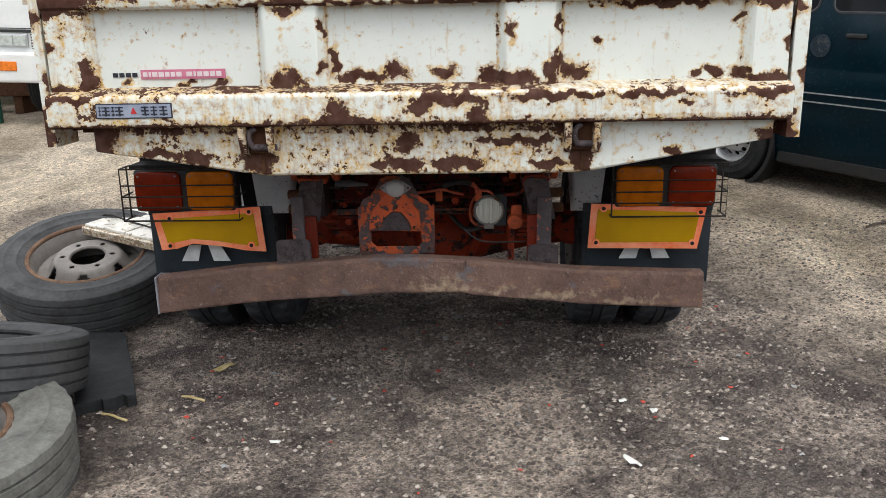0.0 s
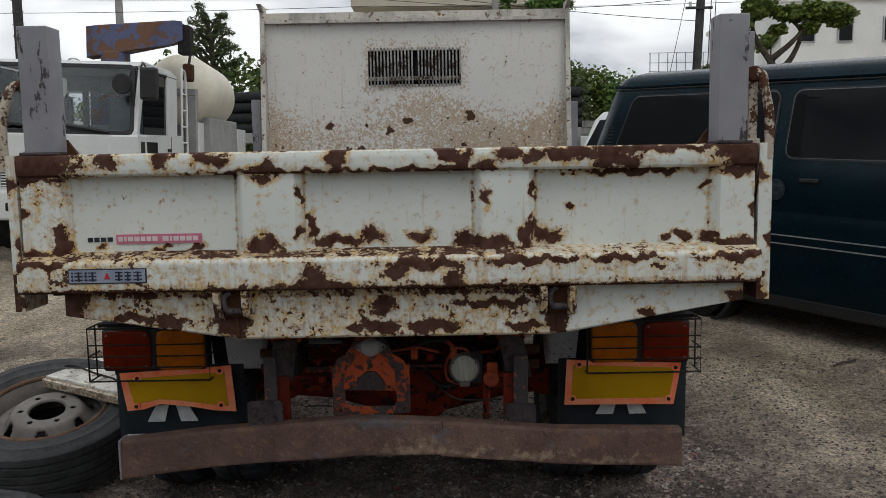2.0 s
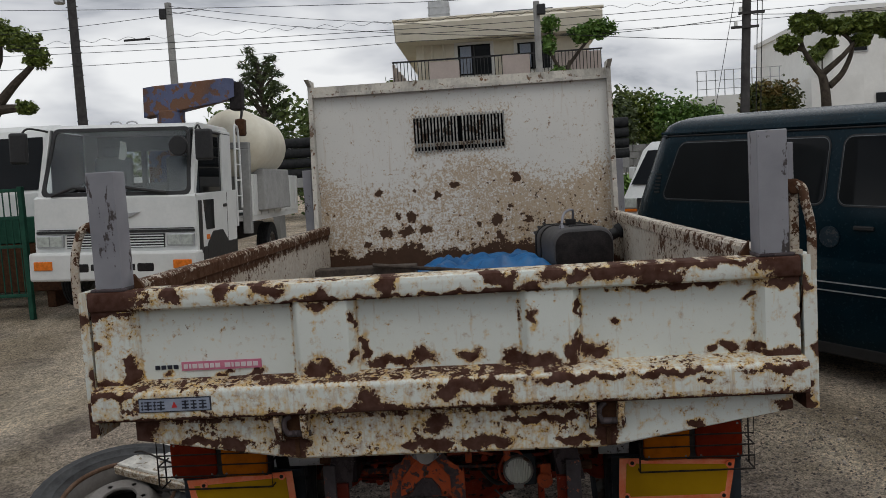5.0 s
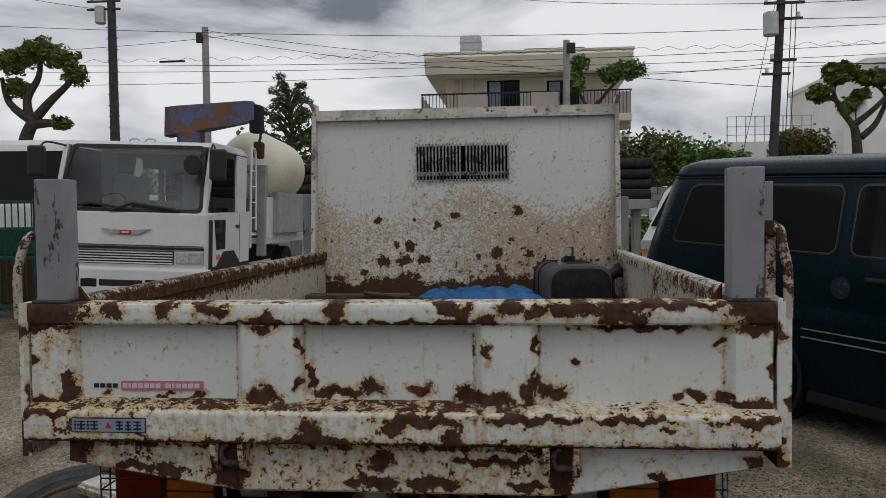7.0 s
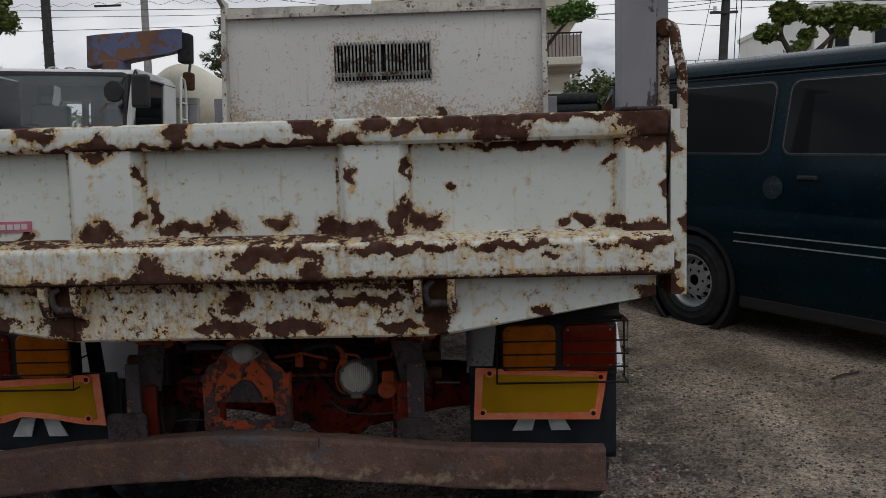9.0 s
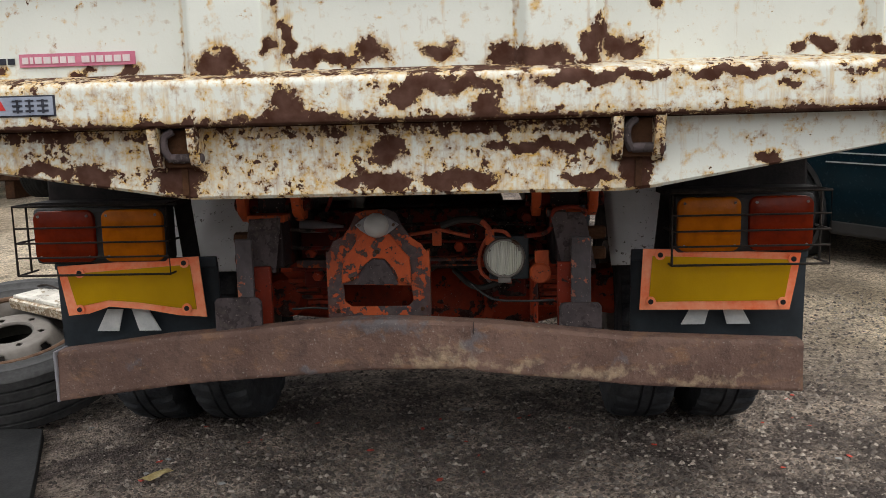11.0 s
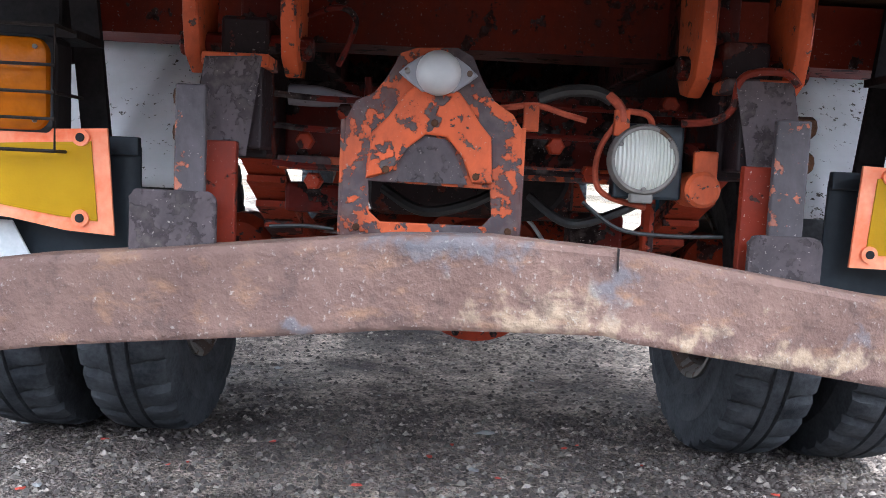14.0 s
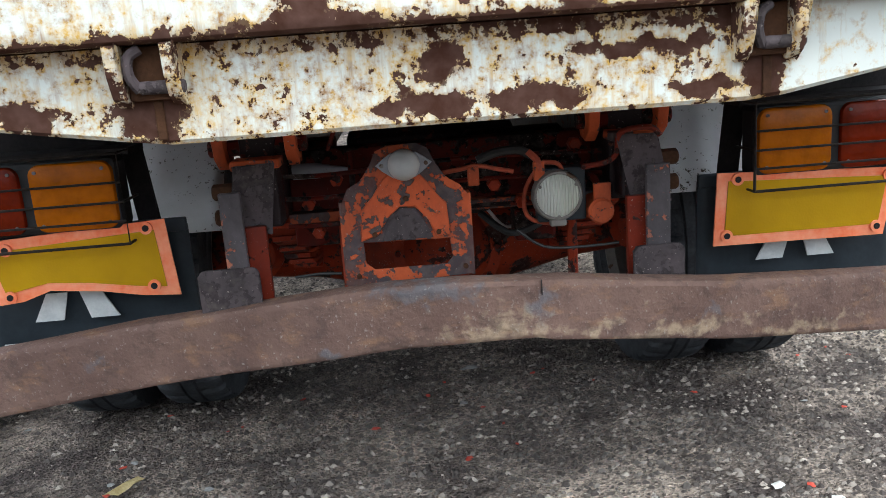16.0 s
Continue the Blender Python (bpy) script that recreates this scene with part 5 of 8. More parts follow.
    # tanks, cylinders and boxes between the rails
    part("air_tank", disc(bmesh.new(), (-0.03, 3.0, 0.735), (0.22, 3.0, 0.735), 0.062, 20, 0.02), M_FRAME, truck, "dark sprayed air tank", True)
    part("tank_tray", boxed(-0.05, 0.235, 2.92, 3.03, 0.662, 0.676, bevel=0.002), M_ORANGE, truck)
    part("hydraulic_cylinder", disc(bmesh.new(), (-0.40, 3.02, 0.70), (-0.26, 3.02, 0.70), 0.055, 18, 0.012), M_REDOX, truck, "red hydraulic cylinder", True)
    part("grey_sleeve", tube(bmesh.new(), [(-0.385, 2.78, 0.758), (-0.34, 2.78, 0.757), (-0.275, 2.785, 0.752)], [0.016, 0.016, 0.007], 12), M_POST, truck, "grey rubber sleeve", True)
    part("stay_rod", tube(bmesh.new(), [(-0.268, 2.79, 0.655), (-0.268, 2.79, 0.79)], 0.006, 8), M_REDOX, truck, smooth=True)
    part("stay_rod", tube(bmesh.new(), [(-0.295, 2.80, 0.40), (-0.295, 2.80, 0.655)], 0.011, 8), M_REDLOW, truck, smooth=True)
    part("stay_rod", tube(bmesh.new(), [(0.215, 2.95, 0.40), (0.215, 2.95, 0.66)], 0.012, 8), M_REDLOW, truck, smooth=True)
    part("gear_housing", boxed(-0.30, 0.14, 3.25, 3.5, 0.56, 0.80, bevel=0.03), M_FRAME, truck, "pump housing in shade-darkened frame paint")
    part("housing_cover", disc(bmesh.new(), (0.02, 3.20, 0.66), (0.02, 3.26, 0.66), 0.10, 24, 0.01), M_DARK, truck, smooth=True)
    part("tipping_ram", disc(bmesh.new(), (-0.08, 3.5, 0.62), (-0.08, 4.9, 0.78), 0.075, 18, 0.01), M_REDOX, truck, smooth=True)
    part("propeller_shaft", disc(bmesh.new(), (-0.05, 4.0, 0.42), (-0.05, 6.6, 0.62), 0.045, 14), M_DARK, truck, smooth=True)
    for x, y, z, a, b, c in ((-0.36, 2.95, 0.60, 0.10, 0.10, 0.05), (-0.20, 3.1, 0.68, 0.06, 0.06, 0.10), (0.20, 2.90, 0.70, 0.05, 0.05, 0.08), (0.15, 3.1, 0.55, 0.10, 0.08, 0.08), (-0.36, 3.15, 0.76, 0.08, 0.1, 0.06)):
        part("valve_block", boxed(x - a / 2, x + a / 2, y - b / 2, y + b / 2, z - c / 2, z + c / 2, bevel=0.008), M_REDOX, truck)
    part("bent_pipe", tube(bmesh.new(), bend([(0.18, 2.68, 0.736), (0.225, 2.675, 0.742), (0.243, 2.66, 0.76), (0.246, 2.65, 0.795), (0.265, 2.64, 0.806), (0.305, 2.64, 0.806), (0.322, 2.64, 0.79)], 5), 0.0055, 8), M_BODYRED, truck, "dull red bent pipe", True)
    part("grease_boss", disc(bmesh.new(), (0.218, 2.68, 0.645), (0.218, 2.76, 0.645), 0.026, 16, 0.005), M_ORANGE, truck, smooth=True)
    for bx, bz in ((-0.36, 0.69), (-0.30, 0.735), (-0.345, 0.63), (0.02, 0.70), (0.075, 0.66), (0.225, 0.80), (0.19, 0.77)):
        part("pipe_union", disc(bmesh.new(), (bx, 2.77, bz), (bx, 2.80, bz), 0.014, 6, 0.003), M_REDLOW, truck)
    part("frame_clip", boxed(0.205, 0.24, 2.69, 2.70, 0.655, 0.70, bevel=0.003), M_ORANGE, truck)
    # wiring and hoses
    hoses = [
        (M_HOSE_RED, 0.0045, [(-0.10, 2.70, 0.742), (-0.06, 2.69, 0.748), (-0.02, 2.695, 0.752), (0.02, 2.70, 0.742), (0.05, 2.70, 0.735)]),
        (M_HOSE, 0.009, [(-0.02, 2.70, 0.762), (0.02, 2.70, 0.775), (0.06, 2.70, 0.776), (0.085, 2.70, 0.765)]),
        (M_HOSE_RED, 0.007, [(0.078, 2.695, 0.772), (0.095, 2.69, 0.755), (0.10, 2.69, 0.735)]),
        (M_HOSE_RED, 0.0045, [(0.105, 2.69, 0.75), (0.135, 2.69, 0.745), (0.15, 2.71, 0.72), (0.155, 2.72, 0.69)]),
        (M_HOSE_RED, 0.0045, [(0.10, 2.69, 0.745), (0.075, 2.71, 0.70), (0.072, 2.72, 0.655), (0.09, 2.72, 0.63), (0.15, 2.73, 0.615)]),
        (M_REDOX, 0.0045, [(-0.355, 2.75, 0.87), (-0.31, 2.73, 0.88), (-0.285, 2.73, 0.865), (-0.295, 2.74, 0.83), (-0.31, 2.75, 0.80)]),
        (M_HOSE, 0.010, [(-0.25, 3.0, 0.62), (-0.18, 2.95, 0.585), (-0.10, 2.95, 0.60), (-0.02, 3.0, 0.64)]),
        (M_HOSE, 0.008, [(0.0, 2.9, 0.62), (0.06, 2.85, 0.58), (0.14, 2.87, 0.60), (0.22, 2.95, 0.63)]),
        (M_HOSE, 0.003, [(-0.39, 2.68, 0.565), (-0.34, 2.68, 0.568), (-0.30, 2.68, 0.565)]),
        (M_HOSE, 0.003, [(0.05, 2.69, 0.62), (0.10, 2.68, 0.585), (0.17, 2.68, 0.578), (0.25, 2.68, 0.58)]),
        (M_REDOX, 0.008, [(0.20, 2.78, 0.71), (0.22, 2.74, 0.70), (0.225, 2.73, 0.665)]),
    ]
    for mat, r, pts in hoses:
        part("hose", tube(bmesh.new(), bend(pts, 6), r, 8), mat, truck, smooth=True)
    for x in (-0.03, 0.098):
        part("hose_clip", boxed(x - 0.011, x + 0.011, 2.685, 2.695, 0.715, 0.752, bevel=0.002), M_ORANGE, truck)


def tyre_mesh(name, R, W, rim_r, tread=0.012, lugs=0, seg=72):
    """A tyre about the x axis: beads, sidewalls, shoulders, and a tread cut by grooves or lugs."""
    h = W / 2
    prof = [(rim_r, -h * 0.72), (rim_r + 0.012, -h * 0.86), (rim_r + (R - rim_r) * 0.22, -h * 0.93), (rim_r + (R - rim_r) * 0.25, -h * 0.985), (rim_r + (R - rim_r) * 0.30, -h * 0.985), (rim_r + (R - rim_r) * 0.33, -h * 0.97), (rim_r + (R - rim_r) * 0.55, -h), (rim_r + (R - rim_r) * 0.57, -h * 1.02), (rim_r + (R - rim_r) * 0.61, -h * 1.02), (rim_r + (R - rim_r) * 0.63, -h * 0.99), (rim_r + (R - rim_r) * 0.8, -h * 0.95), (R - 0.012, -h * 0.93)]
    right = [(r, -y) for r, y in reversed(prof)]
    mid = [(R - 0.003, -h * 0.88)]
    for g in (-0.5, -0.16, 0.18, 0.52):
        mid += [(R, (g - 0.05) * h * 1.1), (R - tread, (g - 0.03) * h * 1.1), (R - tread, (g + 0.03) * h * 1.1), (R, (g + 0.05) * h * 1.1)]
    mid += [(R - 0.003, h * 0.88)]
    if lugs:
        mid = [(R - 0.004, -h * 0.80), (R, -h * 0.52), (R, -h * 0.24), (R - tread * 0.5, -h * 0.21), (R - tread * 0.5, -h * 0.17), (R, -h * 0.14), (R, h * 0.14), (R - tread * 0.5, h * 0.17), (R - tread * 0.5, h * 0.21), (R, h * 0.24), (R, h * 0.52), (R - 0.004, h * 0.80)]
    prof = prof + mid + right + [(rim_r - 0.004, h * 0.5), (rim_r - 0.004, -h * 0.5)]
    if lugs:
        seg = lugs * 5
    bm = bmesh.new()
    rings = []
    for j in range(seg):
        a = 2 * math.pi * j / seg
        ring = []
        for i, (r, y) in enumerate(prof):
            if lugs and r > R - tread * 1.5:
                side = 0 if y < 0 else 2
                if (j + side) % 5 == 0 and abs(y) > h * 0.4:
                    r -= tread
            elif not lugs and abs(abs(y) - h * 0.88) < 0.004 and j % 2 == 0:
                r -= 0.004
            ring.append(bm.verts.new((y, r * math.cos(a), r * math.sin(a))))
        rings.append(ring)
    n = len(prof)
    for j in range(seg):
        a, b = rings[j], rings[(j + 1) % seg]
        for i in range(n):
            k = (i + 1) % n
            bm.faces.new((a[i], b[i], b[k], a[k]))
    return bm


def rim_mesh(R, W, holes=6, dish=0.05, centre=0.08):
    """A pressed steel disc wheel about the x axis, open towards +x."""
    bm = lathe(bmesh.new(), [(R + 0.012, W * 0.42), (R + 0.012, W * 0.46), (R, W * 0.46), (R - 0.012, W * 0.36), (R - 0.022, W * 0.1), (R - 0.022, -W * 0.3), (R, -W * 0.42), (R + 0.01, -W * 0.42), (R + 0.005, -W * 0.2), (R - 0.005, W * 0.2)], 40, pose(0, 0, 0, 0, 90, 0), True)
    ring = [((R - 0.021) * math.cos(2 * math.pi * k / 40), (R - 0.021) * math.sin(2 * math.pi * k / 40)) for k in range(40)]
    cut = []
    for k in range(holes):
        a = 2 * math.pi * (k + 0.5) / holes
        cut.append([(R * 0.72 * math.cos(a) + R * 0.10 * math.cos(b), R * 0.72 * math.sin(a) + R * 0.10 * math.sin(b)) for b in (2 * math.pi * q / 10 for q in range(10))])
    cut.append([(centre * math.cos(2 * math.pi * k / 24), centre * math.sin(2 * math.pi * k / 24)) for k in range(24)])
    for k in range(6):
        a = 2 * math.pi * k / 6
        rr = (centre + R * 0.58) / 2 + 0.004
        cut.append([(rr * math.cos(a) + 0.012 * math.cos(b), rr * math.sin(a) + 0.012 * math.sin(b)) for b in (2 * math.pi * q / 8 for q in range(8))])
    face = bmesh.new()
    prism(face, ring, "x", 0.0, 0.007, 0, cut)
    for v in face.verts:
        r = math.hypot(v.co.y, v.co.z)
        v.co.x += dish * float(smooth01((R * 0.80 - r) / (R * 0.22)))
    me = bpy.data.meshes.new("tmp")
    face.to_mesh(me)
    face.free()
    bm.from_mesh(me)
    bpy.data.meshes.remove(me)
    return bm


def build_truck_wheels():
    first = None
    for x in (-0.79, -1.045, 0.58, 0.838):
        w = part("wheel", rim_mesh(0.205, 0.2), M_RIM, truck, "dusty rear wheel with a block-tread tyre", True)
        if first is None:
            first = part("tyre", tyre_mesh("tyre", 0.39, 0.19, 0.21, 0.013, 34), M_TYRE_WORN, w, smooth=True).data
        else:
            link("tyre", first, M_TYRE_WORN, w)
        w.location = (x, 3.55, 0.388)
        w.rotation_euler = (0.3 * x, 0, math.pi if x < 0 else 0)
    for x in (-0.90, 0.74):
        w = part("wheel", rim_mesh(0.205, 0.2), M_RIM, truck, "", True)
        link("tyre", first, M_TYRE, w)
        w.location = (x, 7.1, gz(0, 7.1) + 0.388)
    part("cab_rear_window", boxed(-0.62, 0.46, 5.935, 5.948, 1.72, 2.15), M_TINT, truck, "dark rear window of the cab")
    part("cab", prism(bmesh.new(), [(5.95, 0.75), (5.95, 2.20), (6.1, 2.26), (7.3, 2.26), (7.75, 1.6), (7.78, 0.75)], "x", -1.08, 0.92, 0.05), M_CAB, truck, "white cab hidden behind the headboard")


build_gate()
build_bed()
build_posts()
build_hinges()
build_bumper()
build_lights()
build_licence()
build_chassis()
build_truck_wheels()
# ---- loose tyres and clutter beside the dump truck ----
def rim_face():
    """A smooth pressed disc about the x axis: raised hub with bolt holes, sloping shoulder with round openings."""
    radii = [0.072, 0.08, 0.088, 0.094, 0.10, 0.106, 0.112, 0.118, 0.125, 0.133, 0.141, 0.149, 0.157, 0.165, 0.173, 0.181, 0.189, 0.197, 0.205, 0.213, 0.224]
    seg = 120
    bm = bmesh.new()
    rings = []
    for r in radii:
        x = 0.012 + 0.062 * float(smooth01((0.185 - r) / 0.05)) - 0.010 * float(smooth01((0.08 - r) / 0.01))
        rings.append([bm.verts.new((x, r * math.cos(2 * math.pi * j / seg), r * math.sin(2 * math.pi * j / seg))) for j in range(seg)])
    holes = [(0.106, 60 * k, 0.0115) for k in range(6)] + [(0.172, 60 * k + 30, 0.026) for k in range(6)]
    for a, b in zip(rings, rings[1:]):
        for j in range(seg):
            quad = (a[j], a[(j + 1) % seg], b[(j + 1) % seg], b[j])
            cy, cz = sum(v.co.y for v in quad) / 4, sum(v.co.z for v in quad) / 4
            if not any(math.hypot(cy - r * math.cos(radians(d)), cz - r * math.sin(radians(d))) < h for r, d, h in holes):
                bm.faces.new(quad)
    return bm


def loose_tyre(label, place, mat, rim=True, R=0.40, W=0.22):
    root = thing("loose_tyre", label, "tyre", place, "loose tyres")
    part("casing", tyre_mesh("tyre", R, W, 0.25, 0.009), mat, root, smooth=True)
    if not rim:
        for x in (-W * 0.37, W * 0.37):
            ring = [(x, 0.252 * math.cos(2 * math.pi * k / 36), 0.252 * math.sin(2 * math.pi * k / 36)) for k in range(37)]
            part("bead", tube(bmesh.new(), ring, 0.009, 6), M_RUBBER, root, smooth=True)
    if rim:
        part("rim_lip", tube(bmesh.new(), [(W * 0.40, 0.25 * math.cos(2 * math.pi * k / 40), 0.25 * math.sin(2 * math.pi * k / 40)) for k in range(41)], 0.011, 8), M_LIP, root, "rusty brown rim lip", True)
        rim = part("steel_rim", lathe(bmesh.new(), [(0.257, 0.080), (0.257, 0.087), (0.245, 0.087), (0.233, 0.068), (0.223, 0.02), (0.223, -0.06), (0.245, -0.08), (0.255, -0.08), (0.248, -0.04), (0.238, 0.04)], 48, pose(0, 0, 0, 0, 90, 0), True), M_RIMFACE, root, "rust-edged grey steel rim with a raised hub", True)
        face = part("rim_face", rim_face(), M_RIMFACE, rim, smooth=True)
        face.modifiers.new("thickness", "SOLIDIFY").thickness = 0.006
        # An added black disc gives the hub openings their deep shade.
        part("rim_shade_disc", disc(bmesh.new(), (-0.072, 0, 0), (-0.060, 0, 0), 0.222, 40), M_DARK, rim, "added dark disc standing in for the shade inside the rim")
    return root


loose_tyre("worn truck tyre on a grey rusted rim, lying tilted", pose(-1.69, 3.60, 0.225, 0, -73, -75), M_TYRE)
loose_tyre("worn truck tyre lying tilted with one edge on another tyre", pose(-1.62, 2.50, 0.235, 0, -74, 82), M_TYRE, False, W=0.20)
loose_tyre("sun-bleached truck tyre lying by the slab", pose(-1.48, 2.05, 0.118, 0, -86, -30), M_TYRE_PALE, R=0.42)

bm = prism(bmesh.new(), [(-1.56, 3.26), (-1.405, 3.26), (-1.24, 2.93), (-1.105, 2.65), (-1.13, 2.635), (-1.15, 2.645), (-1.165, 2.615), (-1.20, 2.60), (-1.215, 2.615), (-1.285, 2.565), (-1.42, 2.85)], "z", 0.0, 0.045, 0.004)
for v in bm.verts:
    v.co.z += 0.004 * noise.noise(v.co * 9)
tagged(part("rubber_slab", bm, M_RUBBER), "cracked black rubber slab lying on the gravel", "slab")

board = thing("white_board", "chipped white wooden board resting on a tyre", "board", pose(-1.56, 3.64, 0.372, 3, 4, -25))


def board_wear(x, y, z):
    return np.where(z < 0.0, 0.50, np.where(y < 0.02, 0.40, 0.24))


link("panel", beam_x("panel", [(0.0, -0.035), (-0.006, 0.0), (0.0, 0.004), (0.62, 0.004), (0.62, -0.035)], -0.235, 0.30, 0.012, board_wear), M_BOARD, board)
for _k in range(4):
    part("plank", boxed(-0.23 + 0.132 * _k, -0.103 + 0.132 * _k, 0.01, 0.61, 0.0045, 0.016 + 0.003 * (_k % 2), bevel=0.003), M_PLANK, board)
part("wire_tie", tube(bmesh.new(), bend([(-0.25, 0.13, 0.02), (-0.2, 0.14, 0.03), (-0.05, 0.12, 0.026), (0.1, 0.10, 0.028), (0.28, 0.05, 0.03)], 6), 0.0045, 6), M_WIRE, board)

# scraps on the ground


def scrap(name, label, category, x, y, size, mat, turn=0, shape="chip", lift=0.004):
    bm = bmesh.new()
    z = noise.noise(Vector((x * 1.1, y * 1.1, 0))) * 0.012 + noise.noise(Vector((x * 6, y * 6, 3))) * 0.005 + gz(x, y) + lift
    if shape == "twig":
        tube(bm, bend([(-size, 0, 0), (-size * 0.3, size * 0.06, 0.003), (size * 0.4, -size * 0.05, 0.004), (size, 0.02 * size, 0)], 4), [0.003 + 0.03 * size] * 13, 6)
    else:
        rnd = random.Random(int(abs(x * 971 + y * 37)))
        n = 9
        ring = []
        for k in range(n):
            a = 2 * math.pi * k / n
            r = size * rnd.uniform(0.6, 1.0)
            ring.append(bm.verts.new((r * math.cos(a), r * math.sin(a) * (0.35 if shape == "leaf" else 0.7), rnd.uniform(-0.1, 0.35) * size * 0.5)))
        c = bm.verts.new((0, 0, size * 0.22))
        d = bm.verts.new((0, 0, -0.002))
        for k in range(n):
            bm.faces.new((ring[k], ring[(k + 1) % n], c))
            bm.faces.new((ring[(k + 1) % n], ring[k], d))
    ob = part(name, bm, mat, smooth=shape != "chip")
    ob.matrix_basis = pose(x, y, z, 0, 0, turn)
    return tagged(ob, label, category)


scrap("dry_leaf", "curled dry yellow leaf on the gravel", "leaf", -0.888, 2.945, 0.06, M_RAG, 48, "leaf", 0.012)
scrap("dry_leaf", "pale curved strip of dead leaf", "leaf", 0.548, 2.265, 0.05, M_PAPER, -55, "leaf", 0.01)
scrap("paper_scrap", "crumpled white scrap of paper", "litter", -0.552, 2.39, 0.024, M_PAPER)
scrap("paper_scrap", "flat white scrap on the gravel", "litter", 0.594, 2.69, 0.022, M_PAPER, 30)
scrap("paper_scrap", "small torn white scrap", "litter", 0.683, 2.605, 0.024, M_PAPER, 80)
scrap("paper_scrap", "white paint flake on the gravel", "litter", 0.86, 2.42, 0.02, M_PAPER, 10)
scrap("twig", "thin dry twig on dark gravel", "twig", -0.924, 2.702, 0.05, M_RAG, -20, "twig")
scrap("twig", "thin pale twig by the slab", "twig", -1.147, 2.556, 0.06, M_RAG, -25, "twig")
scrap("stick", "short dark stick lying on pale gravel", "stick", 2.56, 5.06, 0.13, M_WOOD, 35, "twig", 0.012)
scrap("stone", "pale squarish stone on the gravel", "stone", -0.004, 3.53, 0.035, M_CONC, 20, "chip", 0.006)
_rnd = random.Random(11)
for _i in range(46):
    _x, _y = _rnd.uniform(-1.1, 1.2), _rnd.uniform(2.0, 3.7)
    ob = scrap("paint_flake", "small flake of red paint on the gravel", "paint flake", _x, _y, _rnd.uniform(0.006, 0.016), M_REDCHIP, _rnd.uniform(0, 180), "chip", 0.003)
    tagged(ob, group="red paint flakes")
for _i in range(34):
    _x, _y = _rnd.uniform(-1.4, 2.2), _rnd.uniform(1.8, 4.4)
    ob = scrap("pale_chip", "small pale stone chip on the gravel", "stone chip", _x, _y, _rnd.uniform(0.008, 0.02), M_CONC, _rnd.uniform(0, 180), "chip", 0.003)
    tagged(ob, group="pale stone chips")

# ---- things in the bed ----


